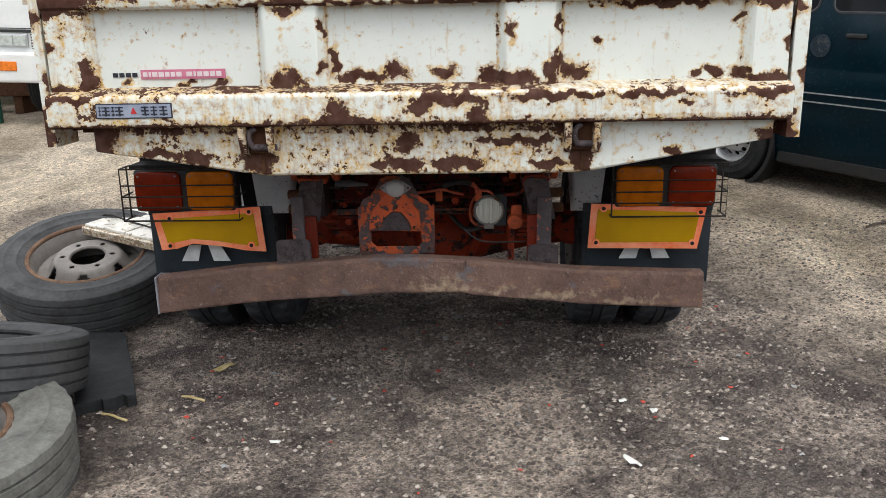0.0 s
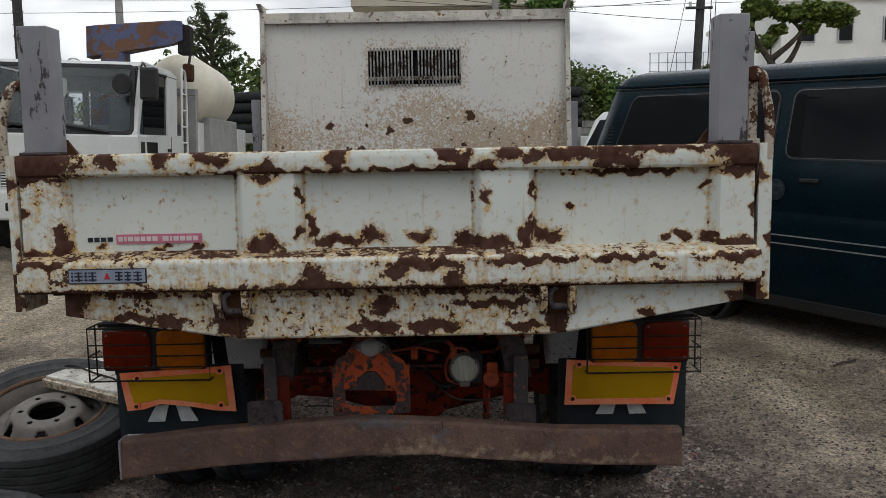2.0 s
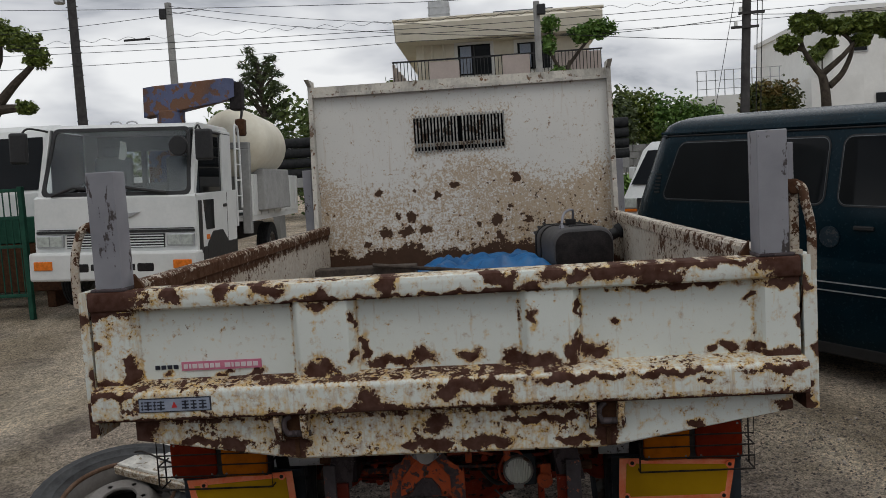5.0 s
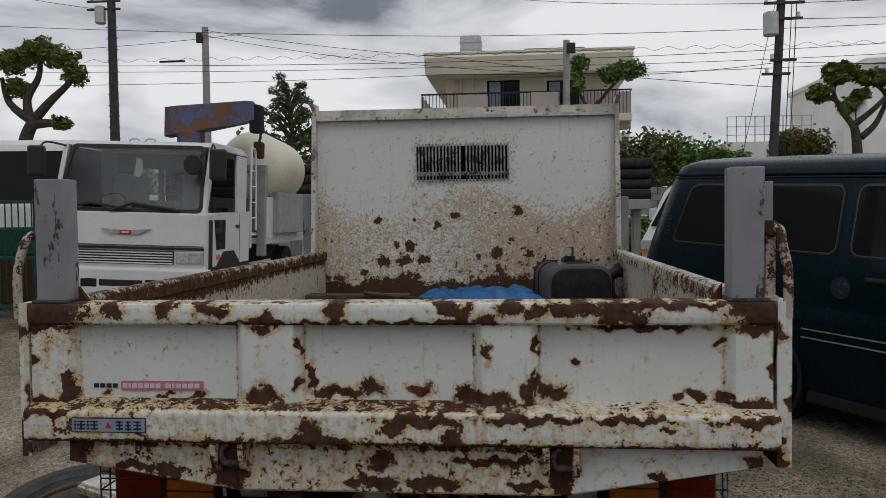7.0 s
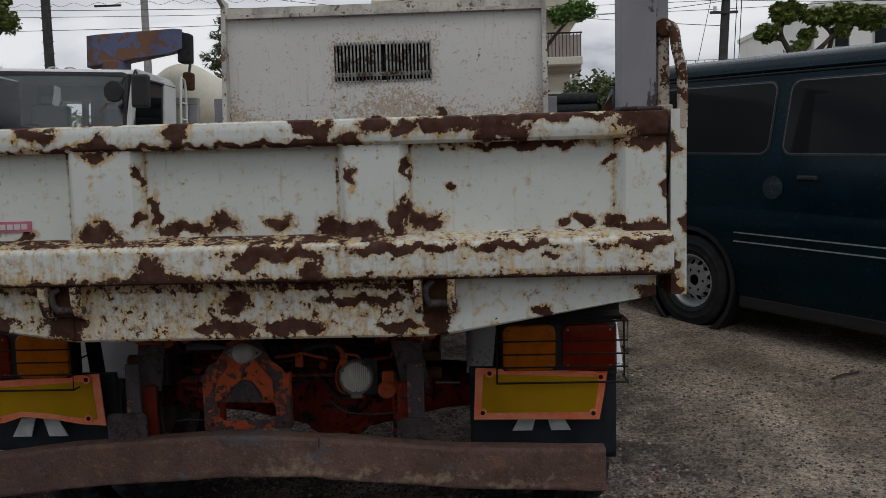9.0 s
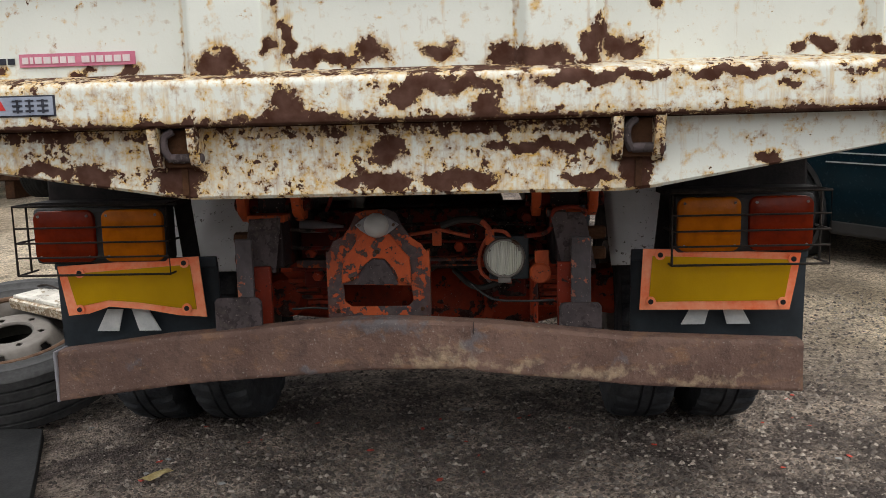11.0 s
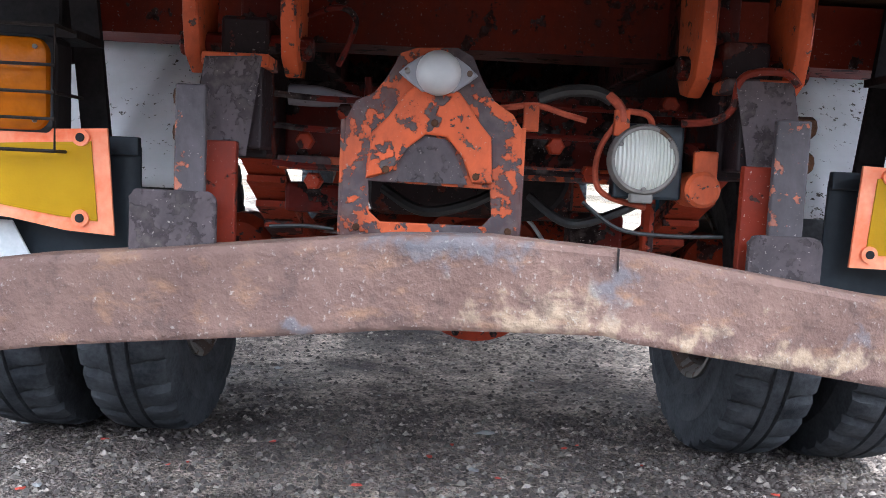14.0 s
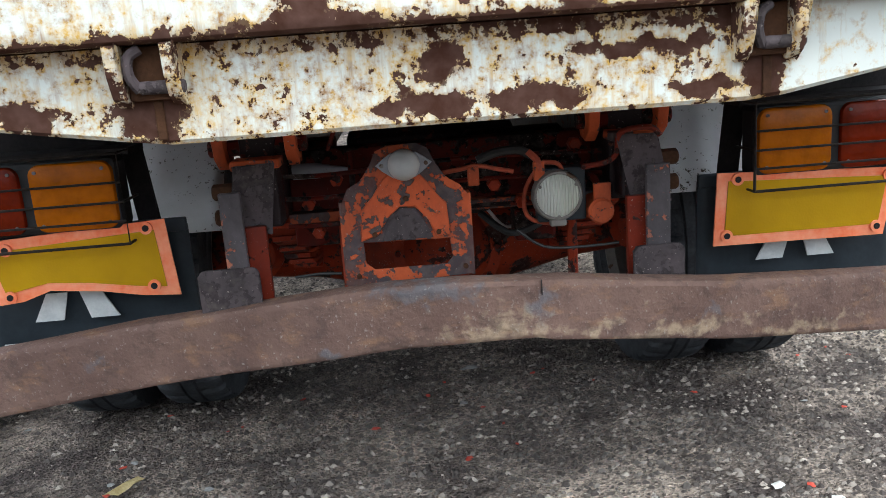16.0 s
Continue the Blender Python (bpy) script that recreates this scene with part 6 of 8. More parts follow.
def build_bed_load():
    nx, ny = 60, 40
    X, Y = np.meshgrid(np.linspace(-0.46, 0.48, nx), np.linspace(4.95, 5.62, ny), indexing="ij")
    F = np.array([abs(noise.noise(Vector((x * 5.5, y * 4.5, 2)))) + 0.4 * abs(noise.noise(Vector((x * 13, y * 11, 5)))) for x, y in zip(X.ravel(), Y.ravel())]).reshape(X.shape)
    edge = np.clip(np.minimum(np.minimum(X + 0.46, 0.48 - X) / 0.16, np.minimum(Y - 4.95, 5.62 - Y) / 0.1), 0, 1)
    Z = 1.04 + edge * (0.045 + 0.05 * smooth01((X + 0.3) / 0.7)) + edge * 0.11 * F
    co = np.stack([X + 0.03 * np.sin(Y * 9), Y, Z], -1).reshape(-1, 3)
    tagged(link("tarpaulin", grid_mesh("tarpaulin", co, nx, ny), M_TARP, smooth=True), "crumpled blue tarpaulin heaped on the truck bed", "tarpaulin")
    tank = thing("fuel_tank", "black plastic tank with a filler neck lying in the bed", "tank", pose(0.60, 5.28, 1.036, 0, 0, 9))
    part("tank_body", prism(bmesh.new(), rounded(-0.19, 0.19, 0.0, 0.285, 0.09, 7), "y", -0.24, 0.30, 0.02), M_TANK, tank, smooth=True)
    part("end_panel", prism(bmesh.new(), rounded(-0.178, 0.178, 0.012, 0.262, 0.085, 7), "y", -0.249, -0.236, 0.004), M_DARK, tank, "sooty black end panel", True)
    for y in (0.10, 0.24):
        part("strap", prism(bmesh.new(), rounded(-0.196, 0.196, -0.001, 0.291, 0.094, 7), "y", y, y + 0.028, 0, [rounded(-0.186, 0.186, 0.004, 0.281, 0.086, 7)]), M_TRIM, tank)
    part("top_plate", boxed(-0.05, 0.10, -0.09, -0.055, 0.284, 0.294, bevel=0.003), M_TRIM, tank)
    part("filler_neck", tube(bmesh.new(), [(0.16, 0.02, 0.17), (0.24, 0.0, 0.205), (0.30, -0.01, 0.235)], 0.036, 16), M_TRIM, tank, smooth=True)
    part("filler_cap", tube(bmesh.new(), [(0.285, -0.008, 0.228), (0.315, -0.012, 0.243)], 0.047, 16), M_RUBBER, tank, smooth=True)
    part("sender_unit", disc(bmesh.new(), (0.0, 0.06, 0.283), (0.0, 0.06, 0.325), 0.035, 14, 0.004), M_DARK, tank, smooth=True)
    part("sender_wire", tube(bmesh.new(), bend([(0.02, 0.08, 0.32), (0.0, 0.0, 0.385), (-0.07, -0.06, 0.37), (-0.11, -0.14, 0.29)], 5), 0.008, 7), M_POST, tank, smooth=True)
    part("wire_plug", disc(bmesh.new(), (-0.11, -0.15, 0.272), (-0.11, -0.14, 0.30), 0.018, 12, 0.004), M_POST, tank, smooth=True)
    bm = boxed(-1.03, -0.40, 5.02, 5.16, 1.036, 1.15, bevel=0.008)
    tagged(part("timber_baulk", bm, M_WOOD), "dark weathered timber baulk lying across the bed", "timber")
    bm = tube(bmesh.new(), [(-0.66, 5.0, 1.165), (-0.05, 4.96, 1.10)], 0.012, 8)
    tagged(part("timber_lath", bm, M_WOOD), "thin grey timber lath resting on the baulk", "timber")
    for x, y, s in ((-0.86, 5.24, 0.05), (0.02, 4.93, 0.03)):
        bm = bmesh.new()
        bmesh.ops.create_icosphere(bm, subdivisions=2, radius=s)
        for v in bm.verts:
            v.co *= 0.75 + 0.5 * noise.noise(v.co * 40)
            v.co.z = max(v.co.z * 0.7, -0.6 * s)
        ob = part("plastic_bag", bm, M_PAPER)
        ob.location = (x, y, 1.036 + 0.6 * s)
        tagged(ob, "crumpled white plastic bag in the bed", "bag")


build_bed_load()

# ---- dark teal van ----
VAN_TURN, VAN_W = 34.4, 1.69
van = thing("van", "dark teal van with smoked windows and a scuffed side", "van", pose(2.300, 6.010, 0.072, 2.4, 0, VAN_TURN))
# local axes: y towards the rear, x from the seen side (0) inwards


def van_side(z):
    """How far the side leans in at a height."""
    return float(np.interp(z, [0.22, 0.32, 0.5, 0.95, 1.18, 1.25, 1.72, 1.80, 1.88, 1.94, 1.965], [0.06, 0.02, 0.004, 0.0, 0.012, 0.02, 0.105, 0.125, 0.17, 0.30, 0.60]))


def van_ends(z):
    rear = float(np.interp(z, [0.2, 0.5, 1.0, 1.9, 1.97], [1.76, 1.84, 1.83, 1.57, 1.46]))
    front = float(np.interp(z, [0.2, 0.5, 1.0, 1.15, 1.85, 1.97], [-2.88, -2.96, -2.90, -2.78, -2.17, -1.92]))
    return front, rear


def build_van():
    zs = [0.22, 0.26, 0.32, 0.36, 0.40, 0.44, 0.48, 0.52, 0.56, 0.60, 0.64, 0.68, 0.72, 0.76, 0.86, 0.88, 0.90, 0.95, 1.05, 1.18, 1.25, 1.4, 1.55, 1.72, 1.80, 1.84, 1.88, 1.92, 1.945, 1.965]
    ts = np.linspace(0, 1, 150)
    wheels = ((0.51, 0.335), (-2.1, 0.335))
    co = np.zeros((len(ts), 2 * len(zs), 3))
    for j, z in enumerate(zs):
        f, r = van_ends(z)
        for i, t in enumerate(ts):
            y = f + (r - f) * t
            tuck = 0.10 * max(0, 1 - min(t, 1 - t) / 0.05) ** 2 + 0.006 * (0.88 <= z <= 0.95)
            x = van_side(z) + tuck
            co[i, j] = (x, y, z)
            co[i, 2 * len(zs) - 1 - j] = (VAN_W - x, y, z)
    me = grid_mesh("body", co.reshape(-1, 3), len(ts), 2 * len(zs), True, True)
    bm = bmesh.new()
    bm.from_mesh(me)
    gone = [f for f in bm.faces if len(f.verts) == 4 and any(math.hypot(f.calc_center_median().y - wy, f.calc_center_median().z - 0.335) < 0.375 for wy, r in wheels) and not 0.2 < f.calc_center_median().x < VAN_W - 0.2]
    bmesh.ops.delete(bm, geom=gone, context="FACES")
    bm.to_mesh(me)
    bm.free()
    body = link("body", me, M_VAN, van, smooth=True)
    for wy, r in wheels:
        for x, turn in ((0.10, 180), (VAN_W - 0.10, 0)):
            arch = part("wheel_arch", lathe(bmesh.new(), [(0.0, -0.12), (0.395, -0.12), (0.40, 0.08), (0.405, 0.106), (0.375, 0.108), (0.37, 0.09)], 40, pose(x, wy, 0.335, 0, 90 if turn == 0 else -90, 0)), M_TRIM, van, smooth=True)
            w = part("wheel", rim_mesh(0.185, 0.17, 12, 0.03, 0.04), M_STEEL, van, "steel wheel with a ring of round holes", True)
            part("tyre", tyre_mesh("tyre", 0.335, 0.195, 0.19, 0.007), M_RUBBER, w, smooth=True)
            w.matrix_basis = pose(x + (0.0 if turn == 0 else 0.0), wy, 0.335, 0, 0, turn)
            w.location.x = -0.005 + 0.10 if turn else VAN_W - 0.095
    # windows follow the lean of the side

    def pane(y0, y1, z0, z1, slant0=0.0, slant1=0.0, r=0.055):
        def at(p, lift):
            y, z = p
            k = (z - z0) / (z1 - z0)
            y = y + slant0 * k * (1 - (y - y0) / (y1 - y0)) + slant1 * k * ((y - y0) / (y1 - y0))
            return (van_side(z) - lift, y, z)
        for name, grow, lift, mat in (("window_rubber", 0.022, 0.004, M_TRIM), ("bright_moulding", 0.011, 0.0065, M_MOULD), ("window_glass", 0.006, 0.009, M_TINT)):
            out = rounded(y0 - grow, y1 + grow, z0 - grow, z1 + grow, r + grow)
            bm = bmesh.new()
            mid = bm.verts.new(at(((y0 + y1) / 2, (z0 + z1) / 2), lift))
            rings = []
            for f in (0.5, 0.8, 1.0):
                rings.append([bm.verts.new(at(((y0 + y1) / 2 + (p[0] - (y0 + y1) / 2) * f, (z0 + z1) / 2 + (p[1] - (z0 + z1) / 2) * f), lift)) for p in out])
            n = len(out)
            for k in range(n):
                bm.faces.new((mid, rings[0][k], rings[0][(k + 1) % n]))
                for a, b in zip(rings, rings[1:]):
                    bm.faces.new((a[k], b[k], b[(k + 1) % n], a[(k + 1) % n]))
            me = part(name, bm, mat, win, smooth=True)
    for y0, y1, s0, s1 in ((-0.085, 1.40, 0.0, -0.13), (-1.13, -0.215, 0.0, 0.0), (-2.17, -1.25, 0.32, 0.0)):
        win = new("side_window")
        win.parent = van
        pane(y0, y1, 1.275, 1.722, s0, s1)
    part("roof_gutter", tube(bmesh.new(), [(van_side(1.80) - 0.006, y, 1.815) for y in (-2.1, -1, 0, 1, 1.50)], 0.014, 6), M_VAN, van, smooth=True)
    part("gutter_shadow_strip", tube(bmesh.new(), [(van_side(1.79) - 0.004, y, 1.790) for y in (-2.0, -1, 0, 1, 1.50)], 0.008, 6), M_TRIM, van)
    for z in (0.665, 0.725):
        part("pinstripe", boxed(-0.004, 0.004, -1.75, 0.13, z - 0.004, z + 0.004), M_STEEL, van, "thin silver pinstripe")
    part("sill", boxed(0.03, 0.10, -1.7, 0.10, 0.20, 0.30, bevel=0.02), M_TRIM, van)
    part("door_handle", boxed(-0.018, 0.01, -0.48, -0.34, 1.10, 1.13, bevel=0.008), M_TRIM, van)
    part("filler_flap", disc(bmesh.new(), (-0.0035, -0.16, 1.043), (0.004, -0.16, 1.043), 0.075, 22), M_SCUFF, van, "scuffed dark filler flap")
    for k in range(6):
        part("vent_slat", boxed(van_side(1.32 + 0.03 * k) - 0.006, van_side(1.32 + 0.03 * k) + 0.004, 1.455, 1.515, 1.312 + 0.03 * k, 1.326 + 0.03 * k), M_TRIM, van)
    part("rear_bumper", boxed(0.04, VAN_W - 0.04, 1.74, 1.87, 0.32, 0.52, bevel=0.03), M_TRIM, van)
    part("front_bumper", boxed(0.04, VAN_W - 0.04, -3.05, -2.88, 0.28, 0.52, bevel=0.03), M_TRIM, van)
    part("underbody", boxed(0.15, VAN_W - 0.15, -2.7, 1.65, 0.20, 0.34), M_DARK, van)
    bm = prism(bmesh.new(), [(-2.79, 1.20), (-2.22, 1.82), (-2.20, 1.82), (-2.77, 1.20)], "x", 0.2, VAN_W - 0.2)
    part("windscreen", bm, M_TINT, van)


build_van()

# ---- white cab-over crane truck facing the camera ----
HX, HY = -4.34, 9.27
HZ = gz(HX, HY) + 0.07
crane_truck = thing("crane_truck", "off-white cab-over truck with a rusty blue crane behind the cab", "truck", pose(HX, HY, HZ, 0, 2.2, 2) @ Matrix.Diagonal((0.93, 1, 0.975, 1)))


def build_crane_truck():
    t = crane_truck
    W = 1.04
    # shell of the cab: front panel, roof, pillars, rear wall; local y runs backwards
    cab = part("cab", prism(bmesh.new(), [(-0.02, 0.62), (0.0, 1.40), (0.05, 1.43), (1.62, 1.43), (1.62, 0.62)], "x", -W, W, 0.03), M_CAB, t, "off-white cab with a wide windscreen")
    roof = prism(bmesh.new(), [(0.31, 2.235), (0.36, 2.28), (0.55, 2.31), (1.55, 2.31), (1.62, 2.27), (1.62, 2.22)], "x", -0.95, 0.95, 0.02)
    part("roof", roof, M_CAB, cab)
    for s in (-1, 1):
        part("front_pillar", prism(bmesh.new(), [(0.03, 1.40), (0.31, 2.25), (0.39, 2.25), (0.11, 1.40)], "x", *sorted((s * 0.99, s * 0.93))), M_CAB, cab)
        part("rear_pillar", boxed(*sorted((s * 0.99, s * 0.93)), 1.20, 1.62, 1.40, 2.25, bevel=0.01), M_CAB, cab)
        part("door_glass", boxed(*sorted((s * 0.965, s * 0.955)), 0.34, 1.20, 1.42, 2.22), M_TINT, cab)
        part("door_line", boxed(*sorted((s * 1.043, s * 1.03)), 1.18, 1.19, 0.75, 1.43), M_TRIM, cab)
        part("door_lower_glass", prism(bmesh.new(), [(0.30, 0.98), (0.62, 0.98), (0.62, 1.35), (0.22, 1.35)], "x", *sorted((s * 1.044, s * 1.03))), M_TINT, cab)
        part("corner_vent", boxed(*sorted((s * 1.045, s * 1.02)), 0.03, 0.17, 0.70, 1.35, bevel=0.01), M_TRIM, cab)
        part("wheel_guard", prism(bmesh.new(), [(0.25, 0.50), (0.32, 0.80), (0.55, 0.95), (0.95, 0.95), (1.18, 0.80), (1.25, 0.50)], "x", *sorted((s * 1.05, s * 0.7)), 0.01), M_TRIM, cab)
        w = part("wheel", rim_mesh(0.22, 0.19), M_RIM, t, "", True)
        part("tyre", tyre_mesh("tyre", 0.40, 0.21, 0.225, 0.01), M_RUBBER, w, smooth=True)
        w.matrix_basis = pose(s * 0.86, 0.78, 0.39, 0, 0, 0 if s > 0 else 180)
        w2 = copy_thing(w, pose(s * 0.80, 4.2, 0.48, 0, 0, 0 if s > 0 else 180))
    for s in (-1, 1):
        part("door_sill", boxed(*sorted((s * 1.048, s * 0.9)), 0.16, 1.60, 0.60, 0.78, bevel=0.01), M_TRIM, cab)
        part("roof_gutter", tube(bmesh.new(), [(s * 0.975, 0.34, 2.20), (s * 0.98, 1.60, 2.21)], 0.014, 6), M_TRIM, cab)
        part("door_handle", boxed(*sorted((s * 1.056, s * 1.03)), 1.02, 1.16, 1.24, 1.28, bevel=0.006), M_TRIM, cab)
        part("side_marker", boxed(*sorted((s * 1.055, s * 1.03)), 0.30, 0.40, 0.86, 0.92, bevel=0.006), M_ORLAMP, cab)
    part("panel_seam", boxed(-0.99, 0.99, -0.0255, -0.01, 1.022, 1.030), M_TRIM, cab)
    back = bmesh.new()
    box(back, -0.95, 0.95, 1.56, 1.60, 1.40, 1.58)
    box(back, -0.95, 0.95, 1.56, 1.60, 2.02, 2.25)
    for a, b in ((-0.95, -0.72), (-0.30, -0.22), (0.22, 0.30), (0.72, 0.95)):
        box(back, a, b, 1.56, 1.60, 1.58, 2.02)
    part("rear_wall", back, M_SEAT, cab)
    glass = prism(bmesh.new(), [(-0.905, 1.47), (0.905, 1.47), (0.845, 2.205), (-0.845, 2.205)], "y", 0.0, 0.008)
    for v in glass.verts:
        v.co.y += 0.045 + (v.co.z - 1.43) * 0.335
    part("windscreen", glass, M_GLASS, cab, "wide clear windscreen")
    seal = prism(bmesh.new(), rounded(-0.955, 0.955, 1.42, 2.25, 0.08), "y", 0.0, 0.02, 0, [rounded(-0.905, 0.905, 1.465, 2.205, 0.06)])
    for v in seal.verts:
        v.co.y += 0.035 + (v.co.z - 1.43) * 0.335
        v.co.x *= 1.0 - 0.085 * (v.co.z - 1.43)
    part("windscreen_seal", seal, M_TRIM, cab)
    dash = part("dashboard", boxed(-0.92, 0.92, 0.12, 0.42, 1.36, 1.47, bevel=0.03), M_SEAT, cab)
    for x in (-0.5, 0.5):
        part("seat", box(boxed(x - 0.25, x + 0.25, 1.05, 1.2, 1.4, 1.92, bevel=0.04), x - 0.14, x + 0.14, 1.08, 1.18, 1.93, 2.06, 0.03), M_SEAT, cab)
    part("steering_wheel", lathe(bmesh.new(), [(0.20, -0.012), (0.215, 0), (0.20, 0.012), (0.19, 0)], 28, pose(-0.45, 0.45, 1.52, 40, 0, 0), True), M_TRIM, cab, smooth=True)
    mitt = prism(bmesh.new(), [(0.0, 1.86), (0.04, 1.92), (0.03, 2.06), (-0.03, 2.08), (-0.05, 2.0), (-0.06, 1.88)], "y", 0.33, 0.36, 0.01)
    part("hanging_glove", mitt, M_PAPER, cab, "white glove hung inside the windscreen")
    for x, l in ((-0.52, 0.55), (0.06, 0.6)):
        part("wiper", tube(bmesh.new(), [(x - 0.28, 0.0, 1.43), (x, 0.025, 1.53), (x + l, 0.02, 1.45)], 0.019, 6), M_TRIM, cab)
    # front panel details
    part("grille_band", boxed(-1.0, 1.0, -0.03, 0.0, 0.98, 1.01, bevel=0.004), M_TRIM, cab)
    grille = part("grille", boxed(-0.62, 0.62, -0.028, -0.005, 0.80, 0.965, bevel=0.004), M_TRIM, cab)
    for k in range(5):
        part("grille_slat", boxed(-0.61, 0.61, -0.042, -0.026, 0.808 + 0.032 * k, 0.822 + 0.032 * k, bevel=0.003), M_CAB, grille)
    for s in (-1, 1):
        hl = part("headlight", boxed(*sorted((s * 0.65, s * 1.0)), -0.045, -0.005, 0.815, 0.965, bevel=0.012), M_STEEL, cab)
        part("headlight_lens", boxed(*sorted((s * 0.67, s * 0.82)), -0.055, -0.043, 0.83, 0.95, bevel=0.006), M_LAMPGLASS, hl)
        part("headlight_lens", boxed(*sorted((s * 0.83, s * 0.98)), -0.055, -0.043, 0.83, 0.95, bevel=0.006), M_LAMPGLASS, hl)
        wing = prism(bmesh.new(), [(s * 0.06, 1.205), (s * 0.06, 1.165), (s * 0.18, 1.16), (s * 0.32, 1.225)], "y", -0.03, -0.006)
        part("wing_badge", wing, M_STEEL, cab)
        mir = part("mirror", boxed(*sorted((s * 1.06, s * 1.27)), -0.06, 0.04, 1.82, 2.19, bevel=0.03), M_TRIM, cab, "black door mirror")
        part("mirror_arm", tube(bmesh.new(), bend([(s * 0.96, 0.30, 2.22), (s * 1.08, 0.05, 2.24), (s * 1.14, 0.0, 2.14)], 4), 0.013, 6), M_TRIM, mir)
    part("round_mirror", disc(bmesh.new(), (0.84, -0.02, 2.0), (0.84, 0.03, 2.0), 0.12, 20, 0.012), M_TRIM, cab, "round black front mirror", True)
    part("mirror_stalk", tube(bmesh.new(), bend([(0.93, 0.28, 2.2), (0.95, 0.08, 2.18), (0.92, 0.03, 2.03), (0.96, 0.06, 1.75)], 5), 0.012, 6), M_TRIM, cab)
    part("badge", boxed(-0.075, 0.075, -0.036, -0.005, 1.155, 1.205, bevel=0.006), M_SIGNRED, cab, "small red badge")
    part("badge_bar", boxed(-0.045, 0.045, -0.040, -0.034, 1.172, 1.188), M_INK_WHITE, cab)
    bumper = part("front_bumper", boxed(-1.06, 1.06, -0.14, 0.10, 0.42, 0.76, bevel=0.03), M_CAB, t, "white front bumper with orange markers")
    for s in (-1, 1):
        part("marker_lamp", boxed(*sorted((s * 0.76, s * 0.99)), -0.155, -0.13, 0.555, 0.66, bevel=0.008), M_ORLAMP, bumper, "orange marker lamp")
        part("fog_recess", boxed(*sorted((s * 0.30, s * 0.52)), -0.146, -0.12, 0.52, 0.63, bevel=0.02), M_DARK, bumper)
    part("bumper_slot", boxed(-0.28, 0.28, -0.146, -0.12, 0.54, 0.62, bevel=0.01), M_TRIM, bumper)
    # chassis, drop-side body, ladder frame
    part("chassis", boxed(-0.42, 0.42, 0.2, 5.4, 0.62, 0.85, bevel=0.01), M_DARK, t)
    body = part("drop_side_body", boxed(-1.06, 1.06, 2.35, 5.6, 0.98, 1.06, bevel=0.005), M_CAB, t, "white drop-side body with ribbed boards")
    for x in (-1.07, 1.03):
        part("side_board", boxed(x, x + 0.04, 2.38, 5.6, 1.06, 1.68, bevel=0.006), M_CAB, body)
        for k in range(8):
            part("board_rib", boxed(x - 0.012, x + 0.052, 2.45 + 0.42 * k, 2.49 + 0.42 * k, 1.06, 1.67, bevel=0.004), M_CAB, body)
    part("front_stake", boxed(0.93, 1.06, 2.30, 2.42, 0.80, 2.05, bevel=0.01), M_CONC, body)
    part("front_stake", boxed(-1.06, -0.93, 2.30, 2.42, 0.80, 2.05, bevel=0.01), M_CONC, body)
    part("stake_beam", boxed(-1.06, 1.06, 2.30, 2.42, 2.05, 2.15, bevel=0.01), M_CONC, body)
    lad = part("ladder", tube(bmesh.new(), bend([(1.03, 1.70, 0.95), (1.03, 1.70, 2.2), (1.03, 1.78, 2.34), (1.03, 1.9, 2.2), (1.03, 1.95, 1.2)], 5), 0.018, 8), M_CAB, t, "", True)
    for k in range(5):
        part("rung", tube(bmesh.new(), [(1.03, 1.70, 1.15 + 0.22 * k), (1.03, 1.94, 1.15 + 0.22 * k)], 0.012, 6), M_CAB, lad)
    # crane
    crane = part("crane", boxed(-0.28, 0.28, 1.75, 2.25, 0.85, 2.35, bevel=0.03), M_CRANE, t, "rusty blue folding crane")
    arm = prism(bmesh.new(), [(-0.36, 2.50), (-0.33, 2.90), (-0.20, 2.94), (0.88, 3.03), (0.99, 3.0), (0.99, 2.78), (0.82, 2.72), (0.15, 2.58)], "y", 1.85, 2.12, 0.02)
    part("boom", arm, M_CRANE, crane, "boxed crane boom, blue paint rusting")
    part("boom_head", boxed(0.92, 1.10, 1.88, 2.09, 2.58, 2.98, bevel=0.03), M_DARK, crane)
    part("slewing_column", disc(bmesh.new(), (0.0, 2.0, 2.3), (0.0, 2.0, 2.6), 0.2, 18, 0.02), M_CRANE, crane, smooth=True)
    part("hook_block", boxed(0.98, 1.12, 1.9, 2.06, 2.22, 2.46, bevel=0.03), M_RUST, crane)
    part("hook_hose", tube(bmesh.new(), bend([(1.0, 1.95, 2.7), (1.08, 1.95, 2.58), (1.05, 1.95, 2.4)], 5), 0.02, 7), M_HOSE, crane)
    for k in range(2):
        part("roof_hoop", tube(bmesh.new(), bend([(-0.42 + 0.22 * k, 0.9, 2.26), (-0.40 + 0.22 * k, 0.9, 2.36), (-0.28 + 0.22 * k, 0.9, 2.36), (-0.26 + 0.22 * k, 0.9, 2.26)], 4), 0.012, 6), M_STEEL, cab)


build_crane_truck()


